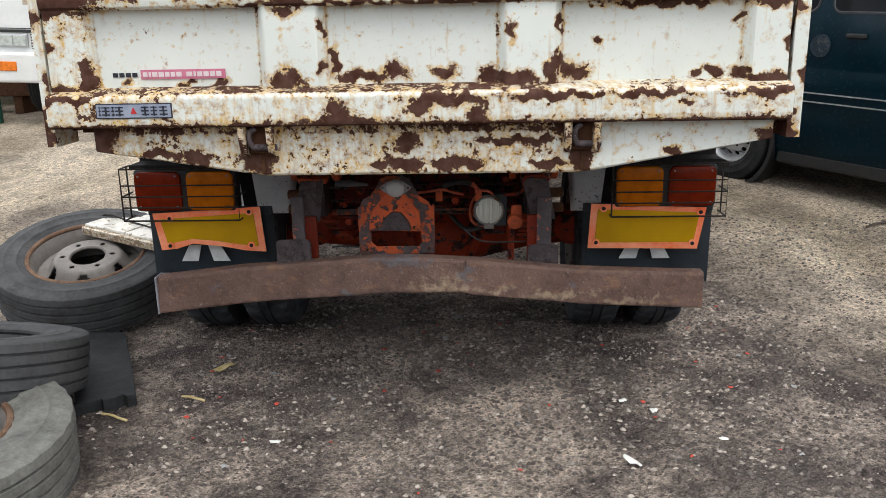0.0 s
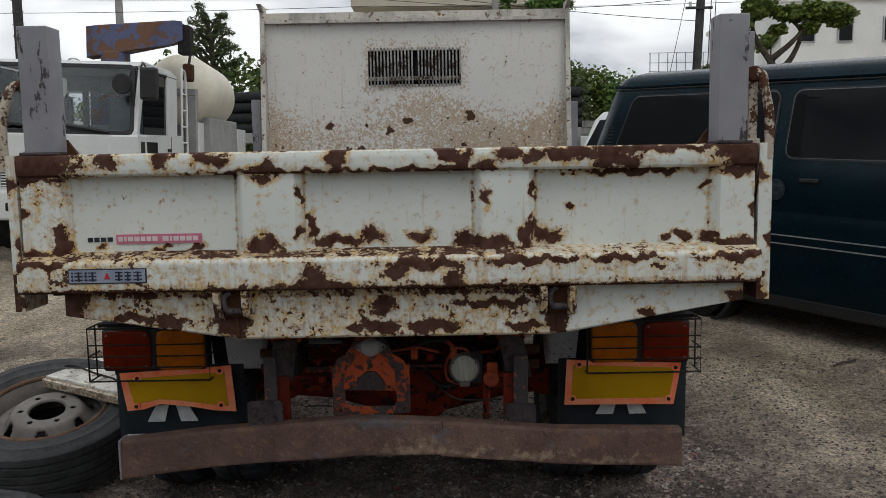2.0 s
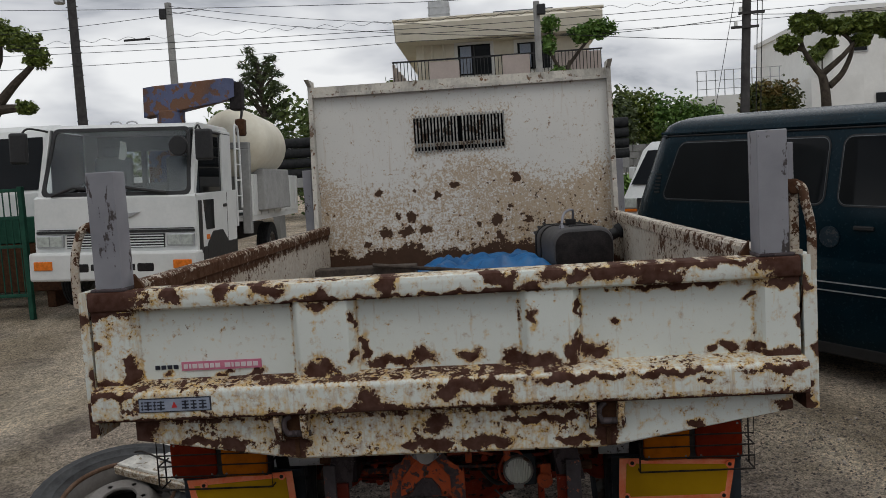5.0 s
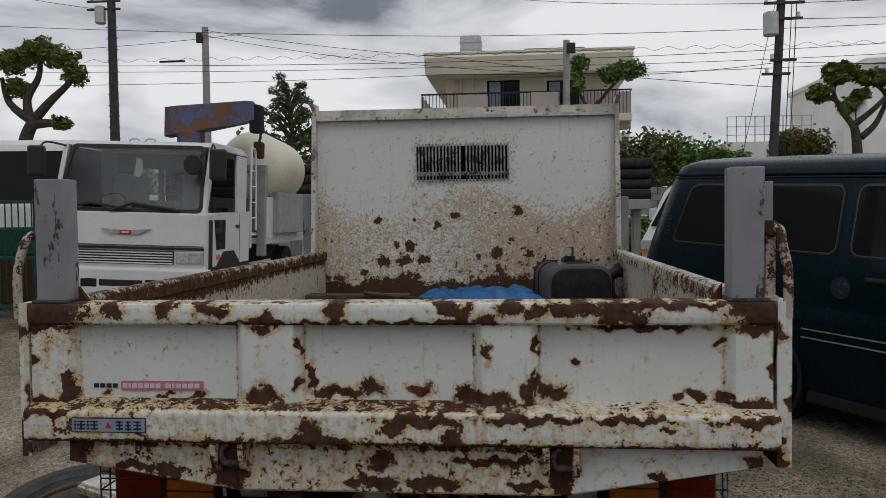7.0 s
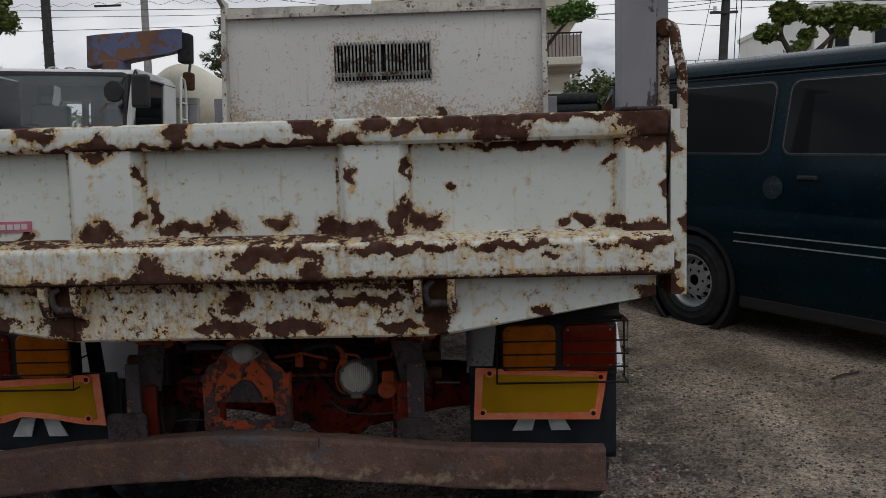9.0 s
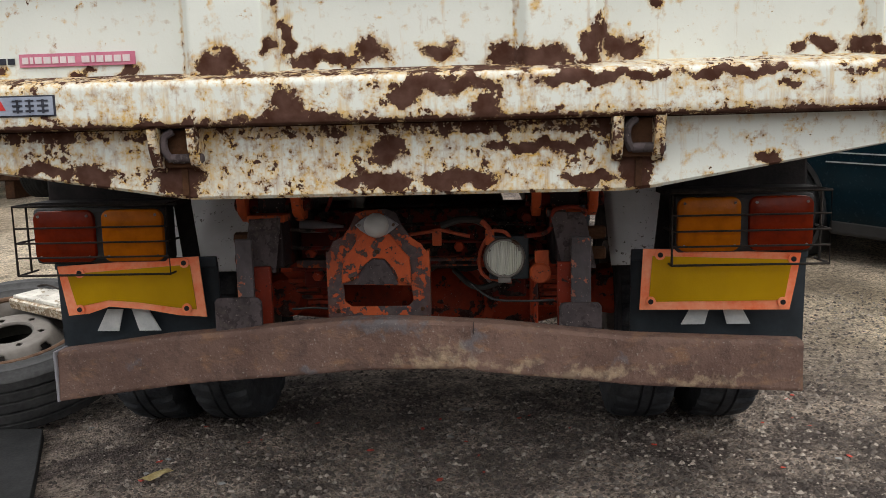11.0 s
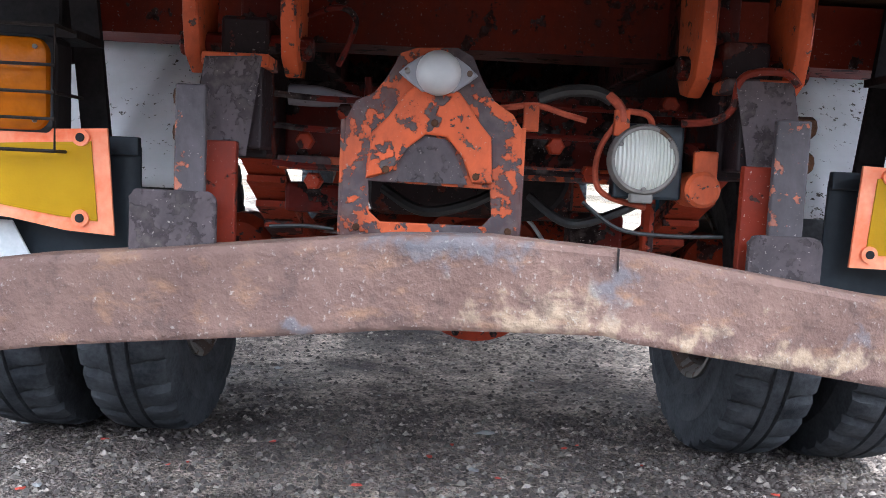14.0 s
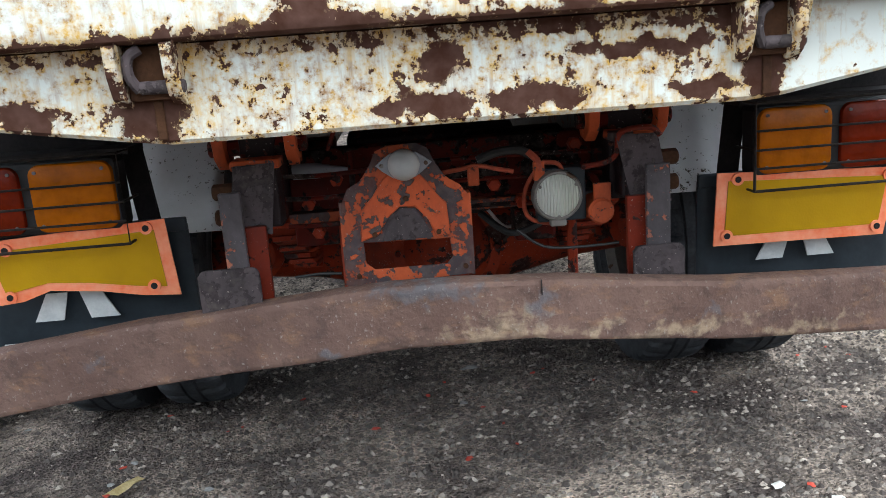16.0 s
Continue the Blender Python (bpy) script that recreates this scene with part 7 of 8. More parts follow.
def tank_body():
    tank = thing("water_tank", "cream horizontal tank with dark scrawled marks on its end", "tank", pose(-3.68, 12.2, HZ + 2.08, 0, 0, 0))
    m = pose(0, 0, 0, 90, 0, 6)
    part("shell", lathe(bmesh.new(), [(0, 0.55), (0.22, 0.53), (0.38, 0.46), (0.47, 0.36), (0.50, 0.24), (0.50, -1.4), (0, -1.5)], 36, m), M_DRUM, tank, smooth=True)
    for pts in ([(0.12, 0.15), (0.18, 0.05), (0.28, 0.08)], [(0.16, 0.26), (0.24, 0.18), (0.33, 0.22)], [(0.24, -0.05), (0.30, 0.02), (0.36, -0.06)]):
        part("scrawl", tube(bmesh.new(), bend([(x, -0.55 + 1.2 * (x * x + z * z), z) for x, z in pts], 4), 0.014, 5), M_CABLE, tank)
    part("saddle", boxed(-0.4, 0.4, -0.2, 1.3, -1.02, -0.4, bevel=0.02), M_CONC, tank)


tank_body()

# second truck behind, and green fence by it
truck2 = thing("parked_truck", "white truck cab parked beyond the crane truck", "truck", pose(-7.2, 11.2, gz(-7.2, 11.2), 0, 0, 8))
part("cab", prism(bmesh.new(), [(-0.02, 0.6), (0.0, 1.5), (0.40, 2.42), (0.55, 2.5), (1.8, 2.5), (1.8, 0.6)], "x", -1.05, 1.05, 0.04), M_CAB, truck2)
bm = prism(bmesh.new(), [(-0.93, 1.55), (0.93, 1.55), (0.84, 2.32), (-0.84, 2.32)], "y", -0.02, 0.0)
for v in bm.verts:
    v.co.y += 0.015 + (v.co.z - 1.52) * 0.43
part("windscreen", bm, M_TINT, truck2)
part("front_bumper", boxed(-1.06, 1.06, -0.12, 0.1, 0.42, 0.78, bevel=0.03), M_CAB, truck2)
for s in (-1, 1):
    part("headlight", boxed(*sorted((s * 0.6, s * 0.98)), -0.04, 0.0, 0.86, 1.02, bevel=0.01), M_LAMPGLASS, truck2)
    w = part("wheel", rim_mesh(0.22, 0.19), M_RIM, truck2, "", True)
    part("tyre", tyre_mesh("tyre", 0.40, 0.21, 0.225, 0.01), M_RUBBER, w, smooth=True)
    w.matrix_basis = pose(s * 0.86, 0.85, 0.40, 0, 0, 0 if s > 0 else 180)
part("side_mirror", boxed(1.08, 1.26, 0.1, 0.2, 1.7, 2.1, bevel=0.02), M_TRIM, truck2)
part("load_body", boxed(-1.06, 1.06, 1.9, 6.0, 0.7, 1.5, bevel=0.02), M_GREEN, truck2)

fence = thing("mesh_fence", "green painted steel fence panel in front of the parked truck", "fence", pose(-6.35, 9.6, gz(-6.3, 9.6), 0, 0, -4))
for x in (-1.2, 0.0, 0.78):
    part("post", boxed(x - 0.03, x + 0.03, -0.03, 0.03, 0, 1.62, bevel=0.006), M_GREEN, fence)
for z in (0.3, 0.9, 1.25, 1.58):
    part("rail", boxed(-1.2, 0.8, -0.02, 0.02, z - 0.02, z + 0.02, bevel=0.004), M_GREEN, fence)
for k in range(22):
    part("bar", boxed(-1.18 + 0.09 * k, -1.168 + 0.09 * k, -0.006, 0.006, 0.3, 1.58), M_GREEN, fence)

# stacked pipes behind the crane truck
for _k in range(8):
    _x, _z = -3.15 + 0.22 * (_k % 2), gz(0, 15.5) + 1.55 + 0.19 * (_k // 2)
    pipe = thing("pipe", "black plastic pipe in a stack", "pipe", pose(0, 0, 0), "stacked black pipes")
    part("pipe_wall", tube(bmesh.new(), [(-4.2, 15.2 + 0.2 * (_k % 2), _z), (2.65, 15.3 + 0.2 * (_k % 2), _z)], 0.09, 14), M_RUBBER, pipe, smooth=True)
rack = thing("pipe_rack", "grey concrete and steel rack under the pipe stack", "rack", pose(0, 0, 0))
part("beam", boxed(-4.2, 2.6, 15.0, 15.8, gz(0, 15.5) + 1.28, gz(0, 15.5) + 1.46, bevel=0.01), M_CONC, rack)
for _x in (-4.0, -1.8, 0.4, 2.4):
    part("leg", boxed(_x - 0.06, _x + 0.06, 15.2, 15.6, gz(0, 15.5), gz(0, 15.5) + 1.3), M_CONC, rack)

# white small van beyond the teal one
kvan = thing("delivery_van", "small white van parked nose towards the yard", "van", pose(2.70, 13.3, gz(2.7, 13.3) + 0.02, 0, 0, -50) @ Matrix.Diagonal((0.88, 0.88, 0.92, 1)))
part("body", prism(bmesh.new(), [(0.0, 0.35), (-0.02, 0.85), (0.15, 1.05), (0.62, 1.72), (0.85, 1.86), (3.6, 1.88), (3.7, 1.7), (3.7, 0.35)], "x", -0.78, 0.78, 0.07), M_CAB, kvan, smooth=True)
bm = prism(bmesh.new(), [(-0.66, 1.10), (0.66, 1.10), (0.58, 1.70), (-0.58, 1.70)], "y", 0.0, 0.012)
for v in bm.verts:
    v.co.y += 0.115 + (v.co.z - 1.07) * 0.70
part("windscreen", bm, M_TINT, kvan)
for s in (-1, 1):
    part("headlight", boxed(*sorted((s * 0.42, s * 0.74)), -0.06, 0.02, 0.68, 0.86, bevel=0.02), M_LAMPGLASS, kvan)
    part("marker_lamp", boxed(*sorted((s * 0.42, s * 0.74)), -0.06, 0.02, 0.62, 0.67, bevel=0.01), M_ORLAMP, kvan)
    part("side_window", prism(bmesh.new(), [(0.62, 1.15), (1.5, 1.15), (1.5, 1.66), (0.90, 1.66)], "x", *sorted((s * 0.785, s * 0.77))), M_TINT, kvan)
    part("mirror", boxed(*sorted((s * 0.84, s * 0.98)), 0.45, 0.55, 1.2, 1.42, bevel=0.02), M_CAB, kvan)
    w = part("wheel", rim_mesh(0.16, 0.13), M_STEEL, kvan, "", True)
    part("tyre", tyre_mesh("tyre", 0.27, 0.15, 0.165, 0.006), M_RUBBER, w, smooth=True)
    w.matrix_basis = pose(s * 0.70, 0.75, 0.27, 0, 0, 0 if s > 0 else 180)
part("grille", boxed(-0.40, 0.40, -0.035, 0.02, 0.62, 0.86, bevel=0.01), M_TRIM, kvan)
part("front_bumper", boxed(-0.80, 0.80, -0.12, 0.1, 0.30, 0.55, bevel=0.04), M_CONC, kvan)

skip_bin = thing("scrap_bin", "dark rusty steel bin with a green band behind the mesh fence", "bin", pose(-6.5, 10.35, gz(-6.5, 10.35), 0, 0, -2))
part("bin_wall", boxed(-1.3, 0.95, -0.05, 0.45, 0.22, 0.86, bevel=0.015), M_RUST, skip_bin)
part("green_band", boxed(-1.3, 0.95, -0.06, 0.46, 0.865, 1.20, bevel=0.01), M_GREEN, skip_bin)
for x in (-1.1, 0.75):
    part("skid", boxed(x - 0.06, x + 0.06, -0.02, 0.42, 0.0, 0.22, bevel=0.01), M_RUST, skip_bin)
# ---- houses, walls, poles and wires beyond the yard ----
def house():
    g = gz(0, 28)
    h = thing("house", "cream two-storey concrete house with a flat overhanging roof", "house", pose(-0.42, 0, 0))
    wall = part("wall", boxed(-1.85, 4.1, 28.6, 36, g, 6.45), M_CREAM, h)
    part("lower_wall", boxed(-1.4, 4.6, 27.9, 28.62, g, 3.9), M_CREAM, h)
    slab = prism(bmesh.new(), [(27.6, 6.40), (27.45, 6.95), (27.55, 7.05), (37, 7.05), (37, 6.40)], "x", -2.45, 4.45, 0.03)
    roof = part("roof", slab, M_CREAM, h, "pale flat roof slab with a deep fascia")
    part("roof_coping", boxed(-2.5, 4.5, 27.5, 37, 7.06, 7.14, bevel=0.02), M_CREAM, roof)
    part("water_tank", boxed(-1.5, -0.72, 31, 31.8, 7.14, 8.45, bevel=0.06), M_STEEL, roof, "silver rooftop water tank")
    for k in range(4):
        part("tank_band", boxed(-1.52, -0.70, 30.98, 31.82, 7.4 + 0.26 * k, 7.44 + 0.26 * k), M_STEEL, roof)
    panel = prism(bmesh.new(), [(29.2, 7.16), (30.6, 7.75), (30.6, 7.80), (29.2, 7.22)], "x", 0.9, 3.1)
    part("solar_panel", panel, M_TINT, roof, "dark solar water heater")
    balcony = part("balcony", boxed(-2.6, 4.4, 27.5, 28.6, 4.72, 4.97, bevel=0.02), M_CREAM, h)
    for x0, x1, z1 in ((-1.35, -0.35, 5.67), (1.1, 2.0, 5.72)):
        part("balcony_pier", boxed(x0, x1, 27.5, 27.72, 4.97, z1, bevel=0.01), M_PINK, balcony)
    for k in range(60):
        x = -2.55 + 6.9 * k / 59
        if not (-1.35 < x < -0.35 or 1.1 < x < 2.0):
            part("baluster", boxed(x - 0.012, x + 0.012, 27.58, 27.60, 4.97, 5.72), M_TRIM, balcony)
    part("handrail", boxed(-2.6, 4.4, 27.57, 27.62, 5.72, 5.77), M_TRIM, balcony)
    for k in range(7):
        part("side_baluster", boxed(-2.62, -2.55, 27.8 + 0.9 * k, 28.1 + 0.9 * k, 4.97, 5.72), M_PINK, balcony)
    part("side_wing", boxed(2.9, 4.42, 28.0, 29.0, 4.56, 5.75), M_PINK, h)
    for x0, x1, z0, z1 in ((-0.40, 0.72, 5.28, 6.30), (1.65, 2.75, 5.35, 6.25), (3.2, 3.9, 4.9, 5.5), (2.8, 4.2, 2.0, 3.5)):
        win = part("window", boxed(x0 - 0.12, x1 + 0.12, 28.50, 28.62, z0 - 0.12, z1 + 0.12, bevel=0.01), M_BWHITE, h)
        part("pane", boxed(x0, (x0 + x1) / 2 - 0.02, 28.47, 28.52, z0, z1), M_TINT, win)
        part("pane", boxed((x0 + x1) / 2 + 0.02, x1, 28.47, 28.52, z0, z1), M_TINT, win)
        part("sash", boxed((x0 + x1) / 2 - 0.02, (x0 + x1) / 2 + 0.02, 28.46, 28.53, z0, z1), M_TRIM, win)
        part("curtain", boxed(x0 + 0.08, (x0 + x1) / 2 - 0.1, 28.455, 28.468, z0 + 0.05, z1 - 0.05), M_STK_BLUE, win)
    for x in (-1.6, -1.3, -0.9):
        part("drain_pipe", tube(bmesh.new(), [(x, 28.52, 4.55), (x, 28.52, 6.4)], 0.05, 8), M_CREAM, h, smooth=True)
    part("vent_unit", disc(bmesh.new(), (-0.8, 28.4, 4.8), (-0.8, 28.5, 4.8), 0.2, 14), M_TRIM, h)
    for s in range(3):
        part("ground_pier", boxed(-1.2 + 2.6 * s, -0.9 + 2.6 * s, 27.4, 27.7, g, 4.3), M_CREAM, h)


house()

wb = thing("white_building", "plain white building with small windows beyond the van", "building", pose(0, 0, 0))
part("wall", boxed(13.6, 27, 33, 42, 0.5, 7.3), M_BWHITE, wb)
part("low_wing", boxed(11.8, 13.65, 30.5, 40, 0.5, 4.6), M_BWHITE, wb)
part("parapet", boxed(13.5, 27.1, 32.9, 42.1, 7.3, 7.5), M_BWHITE, wb)
part("dark_opening", boxed(15.2, 18.5, 32.93, 33.02, 2.2, 4.1), M_TINT, wb)
for x in (14.3, 15.8, 17.6):
    w = part("window", boxed(x, x + 0.62, 32.94, 33.02, 5.7, 6.7, bevel=0.01), M_STEEL, wb)
    part("pane", boxed(x + 0.06, x + 0.56, 32.91, 32.95, 5.76, 6.64), M_TINT, w)

deck = thing("roof_terrace", "white flat-roofed block with a steel rail", "building", pose(0, 0, 0))
part("wall", boxed(7.6, 10.6, 30, 34, 0.5, 4.15), M_BWHITE, deck)
for k in range(10):
    part("rail_post", boxed(7.62 + 0.32 * k, 7.65 + 0.32 * k, 30.0, 30.03, 4.15, 5.05), M_STEEL, deck)
for z in (4.4, 4.7, 5.05):
    part("rail", boxed(7.6, 10.6, 30.0, 30.03, z - 0.02, z), M_STEEL, deck)

bw = thing("block_wall", "stained concrete block wall at the back of the yard", "wall", pose(0, 0, 0), kind="structure")
bw.name = "wall_north"
wall_mesh = boxed(-0.195, 0.195, -0.075, 0.075, -0.095, 0.095, bevel=0.006, seg=1)
first_block = part("block", wall_mesh, M_BLOCK, bw)
first_block.location = (1.2, 24.0, gz(0, 24) + 0.1)
for r in range(9):
    for c in range(32):
        if r or c:
            ob = link("block", first_block.data, M_BLOCK, bw)
            ob.location = (1.2 + 0.4 * c + (0.2 if r % 2 else 0), 24.0, gz(0, 24) + 0.1 + 0.2 * r)
for k in range(4):
    gr = thing("guard_rail", "pale steel guard rail in front of the block wall", "rail", pose(0, 0, 0), "guard rails")
    part("bar", boxed(1.5, 9.0, 22.6, 22.64, gz(0, 22.6) + 0.35 + 0.2 * k, gz(0, 22.6) + 0.42 + 0.2 * k, bevel=0.01), M_STEEL, gr)
    part("post", boxed(1.6 + 0.06 * k, 1.66 + 0.06 * k, 22.64, 22.7, gz(0, 22.6), gz(0, 22.6) + 1.1), M_STEEL, gr)


# Never in view: added to keep low sky light off the truck's underside.
tagged(part("wall_south_blocker", boxed(-26, 24, -8.4, -8.0, -0.1, 3.2, bevel=0.03), M_BLOCK), "unseen concrete wall added behind the camera to block low sky light", "wall", kind="structure")


def pole(label, x, y, z1, r0, r1, mat, lean=0.0):
    p = thing("utility_pole", label, "pole", pose(0, 0, 0), "utility poles")
    part("shaft", tube(bmesh.new(), [(x - lean, y, gz(x, y) - 0.1), (x, y, z1)], [r0, r1], 14), mat, p, smooth=True)
    return p


pr = pole("tall dark utility pole with a transformer and cross arms", 7.12, 22, 9.6, 0.125, 0.095, M_POLE, 0.42)
part("transformer", disc(bmesh.new(), (6.72, 21.9, 6.15), (6.72, 21.9, 6.75), 0.19, 16, 0.03), M_STEEL, pr, "grey transformer drum", True)
for z, a, b in ((6.95, -0.45, 0.55), (6.55, -0.4, 0.5), (5.5, -0.3, 0.35), (5.15, -0.5, 0.2)):
    part("cross_arm", boxed(7.0 + a, 7.0 + b, 21.85, 21.93, z, z + 0.06), M_POLE, pr)
for x, z in ((6.6, 7.0), (7.45, 7.0), (7.4, 6.6), (6.75, 5.55), (6.62, 5.2)):
    part("insulator", disc(bmesh.new(), (x, 21.89, z), (x, 21.89, z + 0.14), 0.045, 10, 0.01), M_CAB, pr, smooth=True)
for dx in (0.22, 0.34):
    part("riser_cable", tube(bmesh.new(), [(7.02 + dx, 21.9, 7.0), (6.85 + dx, 21.9, 3.0)], 0.012, 5), M_CABLE, pr)
pl = pole("tall dark utility pole with a transformer", -15.1, 30, 12.0, 0.20, 0.14, M_POLE)
part("transformer", disc(bmesh.new(), (-15.5, 29.9, 9.1), (-15.5, 29.9, 9.75), 0.2, 16, 0.03), M_STEEL, pl, smooth=True)
for z in (9.6, 9.9):
    part("cross_arm", boxed(-16.0, -14.7, 29.85, 29.93, z, z + 0.07), M_POLE, pl)
for k in range(14):
    part("step_bolt", boxed(-15.32, -14.88, 29.98, 30.0, 3.5 + 0.42 * k, 3.53 + 0.42 * k), M_POLE, pl)
pm = pole("slim grey concrete pole with a street lamp head", -11.45, 30, 8.85, 0.16, 0.125, M_CONC)
part("lamp_head", boxed(-11.75, -11.5, 29.8, 29.95, 8.25, 8.62, bevel=0.03), M_TRIM, pm)
pc = pole("slim grey concrete pole before the house", 1.62, 23.5, 6.55, 0.12, 0.09, M_CONC)
part("lamp_head", boxed(1.62, 1.86, 23.3, 23.4, 6.15, 6.45, bevel=0.03), M_TRIM, pc)


def wire(points, sag=0.25, r=0.009, loops=0):
    w = thing("overhead_cable", "thin black overhead cable", "cable", pose(0, 0, 0), "overhead cables")
    path = []
    for (a, b) in zip(points, points[1:]):
        a, b = Vector(a), Vector(b)
        for k in range(17):
            t = k / 16
            p = a.lerp(b, t)
            p.z -= sag * 4 * t * (1 - t)
            path.append(p)
    part("conductor", tube(bmesh.new(), path, r, 5), M_CABLE, w)
    if loops:
        a, b = Vector(points[0]), Vector(points[-1])
        coil = []
        for k in range(loops * 6 + 1):
            t = k / (loops * 6)
            p = a.lerp(b, t)
            p.z += -sag * 4 * t * (1 - t) - 0.06 + 0.06 * math.cos(2 * math.pi * k / 6)
            coil.append(p)
        part("lashing", tube(bmesh.new(), coil, r * 0.6, 4), M_CABLE, w)


wire([(-24, 27, 8.9), (-2.0, 27, 7.55), (16, 26, 7.35)], 0.12, 0.010)
wire([(-24, 27, 7.65), (-9.0, 27, 7.85)], 0.25)
wire([(-24, 27, 7.35), (-2, 26.5, 6.62), (14, 26, 6.8)], 0.12, 0.010, 46)
wire([(-24, 27, 7.10), (-2, 26.5, 6.45), (14, 26, 6.45)], 0.12)
wire([(-24, 27, 6.55), (-2, 26.5, 6.22), (14, 26, 6.2)], 0.15)
wire([(-11.4, 29.8, 8.7), (-2, 26.4, 6.75), (7.0, 22, 4.85)], 0.1)
wire([(-11.4, 29.8, 8.5), (0.5, 26.4, 6.2), (7.0, 22, 5.5)], 0.2)
wire([(7.1, 22, 7.0), (18, 21, 7.4)], 0.2)
wire([(7.1, 22, 6.6), (18, 21, 6.8)], 0.2)
wire([(7.1, 22, 5.5), (18, 21, 5.4)], 0.2)
wire([(7.0, 22, 7.0), (-3, 40, 12.5)], 0.2)
wire([(6.9, 22, 7.2), (5.9, 21.5, 3.0)], 0.0, 0.008)
wire([(-24, 28, 11.6), (-15.1, 30, 9.9)], 0.2)
wire([(-24, 28, 11.3), (-15.1, 30, 9.6)], 0.2)
wire([(7.1, 22, 8.0), (18, 20, 8.3)], 0.2)
wire([(7.1, 22, 7.8), (18, 20, 7.9)], 0.2)
tag_bar = thing("cable_tag", "black cable sleeve hung on the wires", "cable fitting", pose(0, 0, 0))
part("sleeve", boxed(-11.9, -11.0, 26.98, 27.02, 6.98, 7.05, bevel=0.01), M_TRIM, tag_bar)

# ---- trees and greenery ----


def leaves(name, clumps, count, size, mat, parent, seed, long=1.6, label=""):
    """Many small leaf blades in uneven clumps (x, y, z, rx, ry, rz)."""
    rnd = random.Random(seed)
    verts, faces = [], []
    clumps = [(c[0], c[1], c[2], c[3] * 1.18, c[4], c[5] * 1.18) for c in clumps]
    total = sum(c[3] * c[5] for c in clumps)
    for cx, cy, cz, rx, ry, rz in clumps:
        for _ in range(max(20, int(count * rx * rz / total))):
            while True:
                u = Vector((rnd.uniform(-1, 1), rnd.uniform(-1, 1), rnd.uniform(-1, 1)))
                if 0.25 < u.length < 1.0:
                    break
            u *= 0.75 + 0.5 * noise.noise(Vector((u.x * 2 + cx, u.y * 2 + cy, u.z * 2 + cz)))
            p = Vector((cx + rx * u.x, cy + ry * u.y, cz + rz * u.z))
            a = Vector((rnd.uniform(-1, 1), rnd.uniform(-1, 1), rnd.uniform(-0.6, 0.8))).normalized()
            b = a.cross(Vector((rnd.uniform(-1, 1), rnd.uniform(-1, 1), rnd.uniform(-1, 1)))).normalized()
            s = size * rnd.uniform(0.6, 1.3)
            k = len(verts)
            verts += [p - a * s * long * 0.5, p + b * s * 0.4, p + a * s * long * 0.5, p - b * s * 0.4]
            faces.append((k, k + 1, k + 2, k + 3))
    me = bpy.data.meshes.new(name)
    me.from_pydata(verts, [], faces)
    return link(name, me, mat, parent, label)


def tree(label, trunk, limbs, clumps, count, size, mat, seed, r0=0.2, name="tree", long=1.6):
    t = thing(name, label, "tree", pose(0, 0, 0))
    n = len(bend(trunk, 5))
    part("trunk", tube(bmesh.new(), bend(trunk, 5), [r0 * (1 - 0.45 * k / n) for k in range(n)], 10), M_BARK, t, smooth=True)
    for pts in limbs:
        n = len(bend(pts, 5))
        part("limb", tube(bmesh.new(), bend(pts, 5), [r0 * 0.6 * (1 - 0.7 * k / n) for k in range(n)], 8), M_BARK, t, smooth=True)
    leaves("crown", clumps, count, size, mat, t, seed, long)


def t_right():
    x, y = 9.6, 24.0
    tree("pruned shade tree with knotted limbs and flat tufts of leaves", [(x + 0.1, y, 0.7), (x + 0.1, y, 3.3), (x - 0.02, y, 4.1)],
         [[(x, y, 4.0), (x - 0.35, y, 4.5), (x - 0.55, y, 5.0), (x - 0.35, y, 5.5)], [(x, y, 4.05), (x + 0.5, y - 0.2, 4.5), (x + 1.0, y, 5.0)], [(x - 0.5, y, 4.8), (x - 0.9, y + 0.2, 4.9)],
          [(x + 0.2, y, 3.7), (x + 0.6, y, 4.1), (x + 0.85, y, 4.8), (x + 0.5, y, 5.2)], [(x + 0.9, y, 4.9), (x + 1.5, y, 5.2), (x + 1.9, y, 5.1)]],
         [(x - 0.4, y, 5.5, 0.5, 0.5, 0.32), (x - 0.95, y, 4.95, 0.35, 0.4, 0.26), (x + 0.55, y, 5.35, 0.5, 0.5, 0.25), (x + 1.2, y, 5.4, 0.6, 0.6, 0.3), (x + 1.9, y, 5.3, 0.55, 0.6, 0.35), (x + 0.2, y, 4.9, 0.25, 0.3, 0.16), (x + 1.1, y, 4.95, 0.3, 0.4, 0.2)],
         13000, 0.10, M_LEAF, 3, 0.17)


t_right()


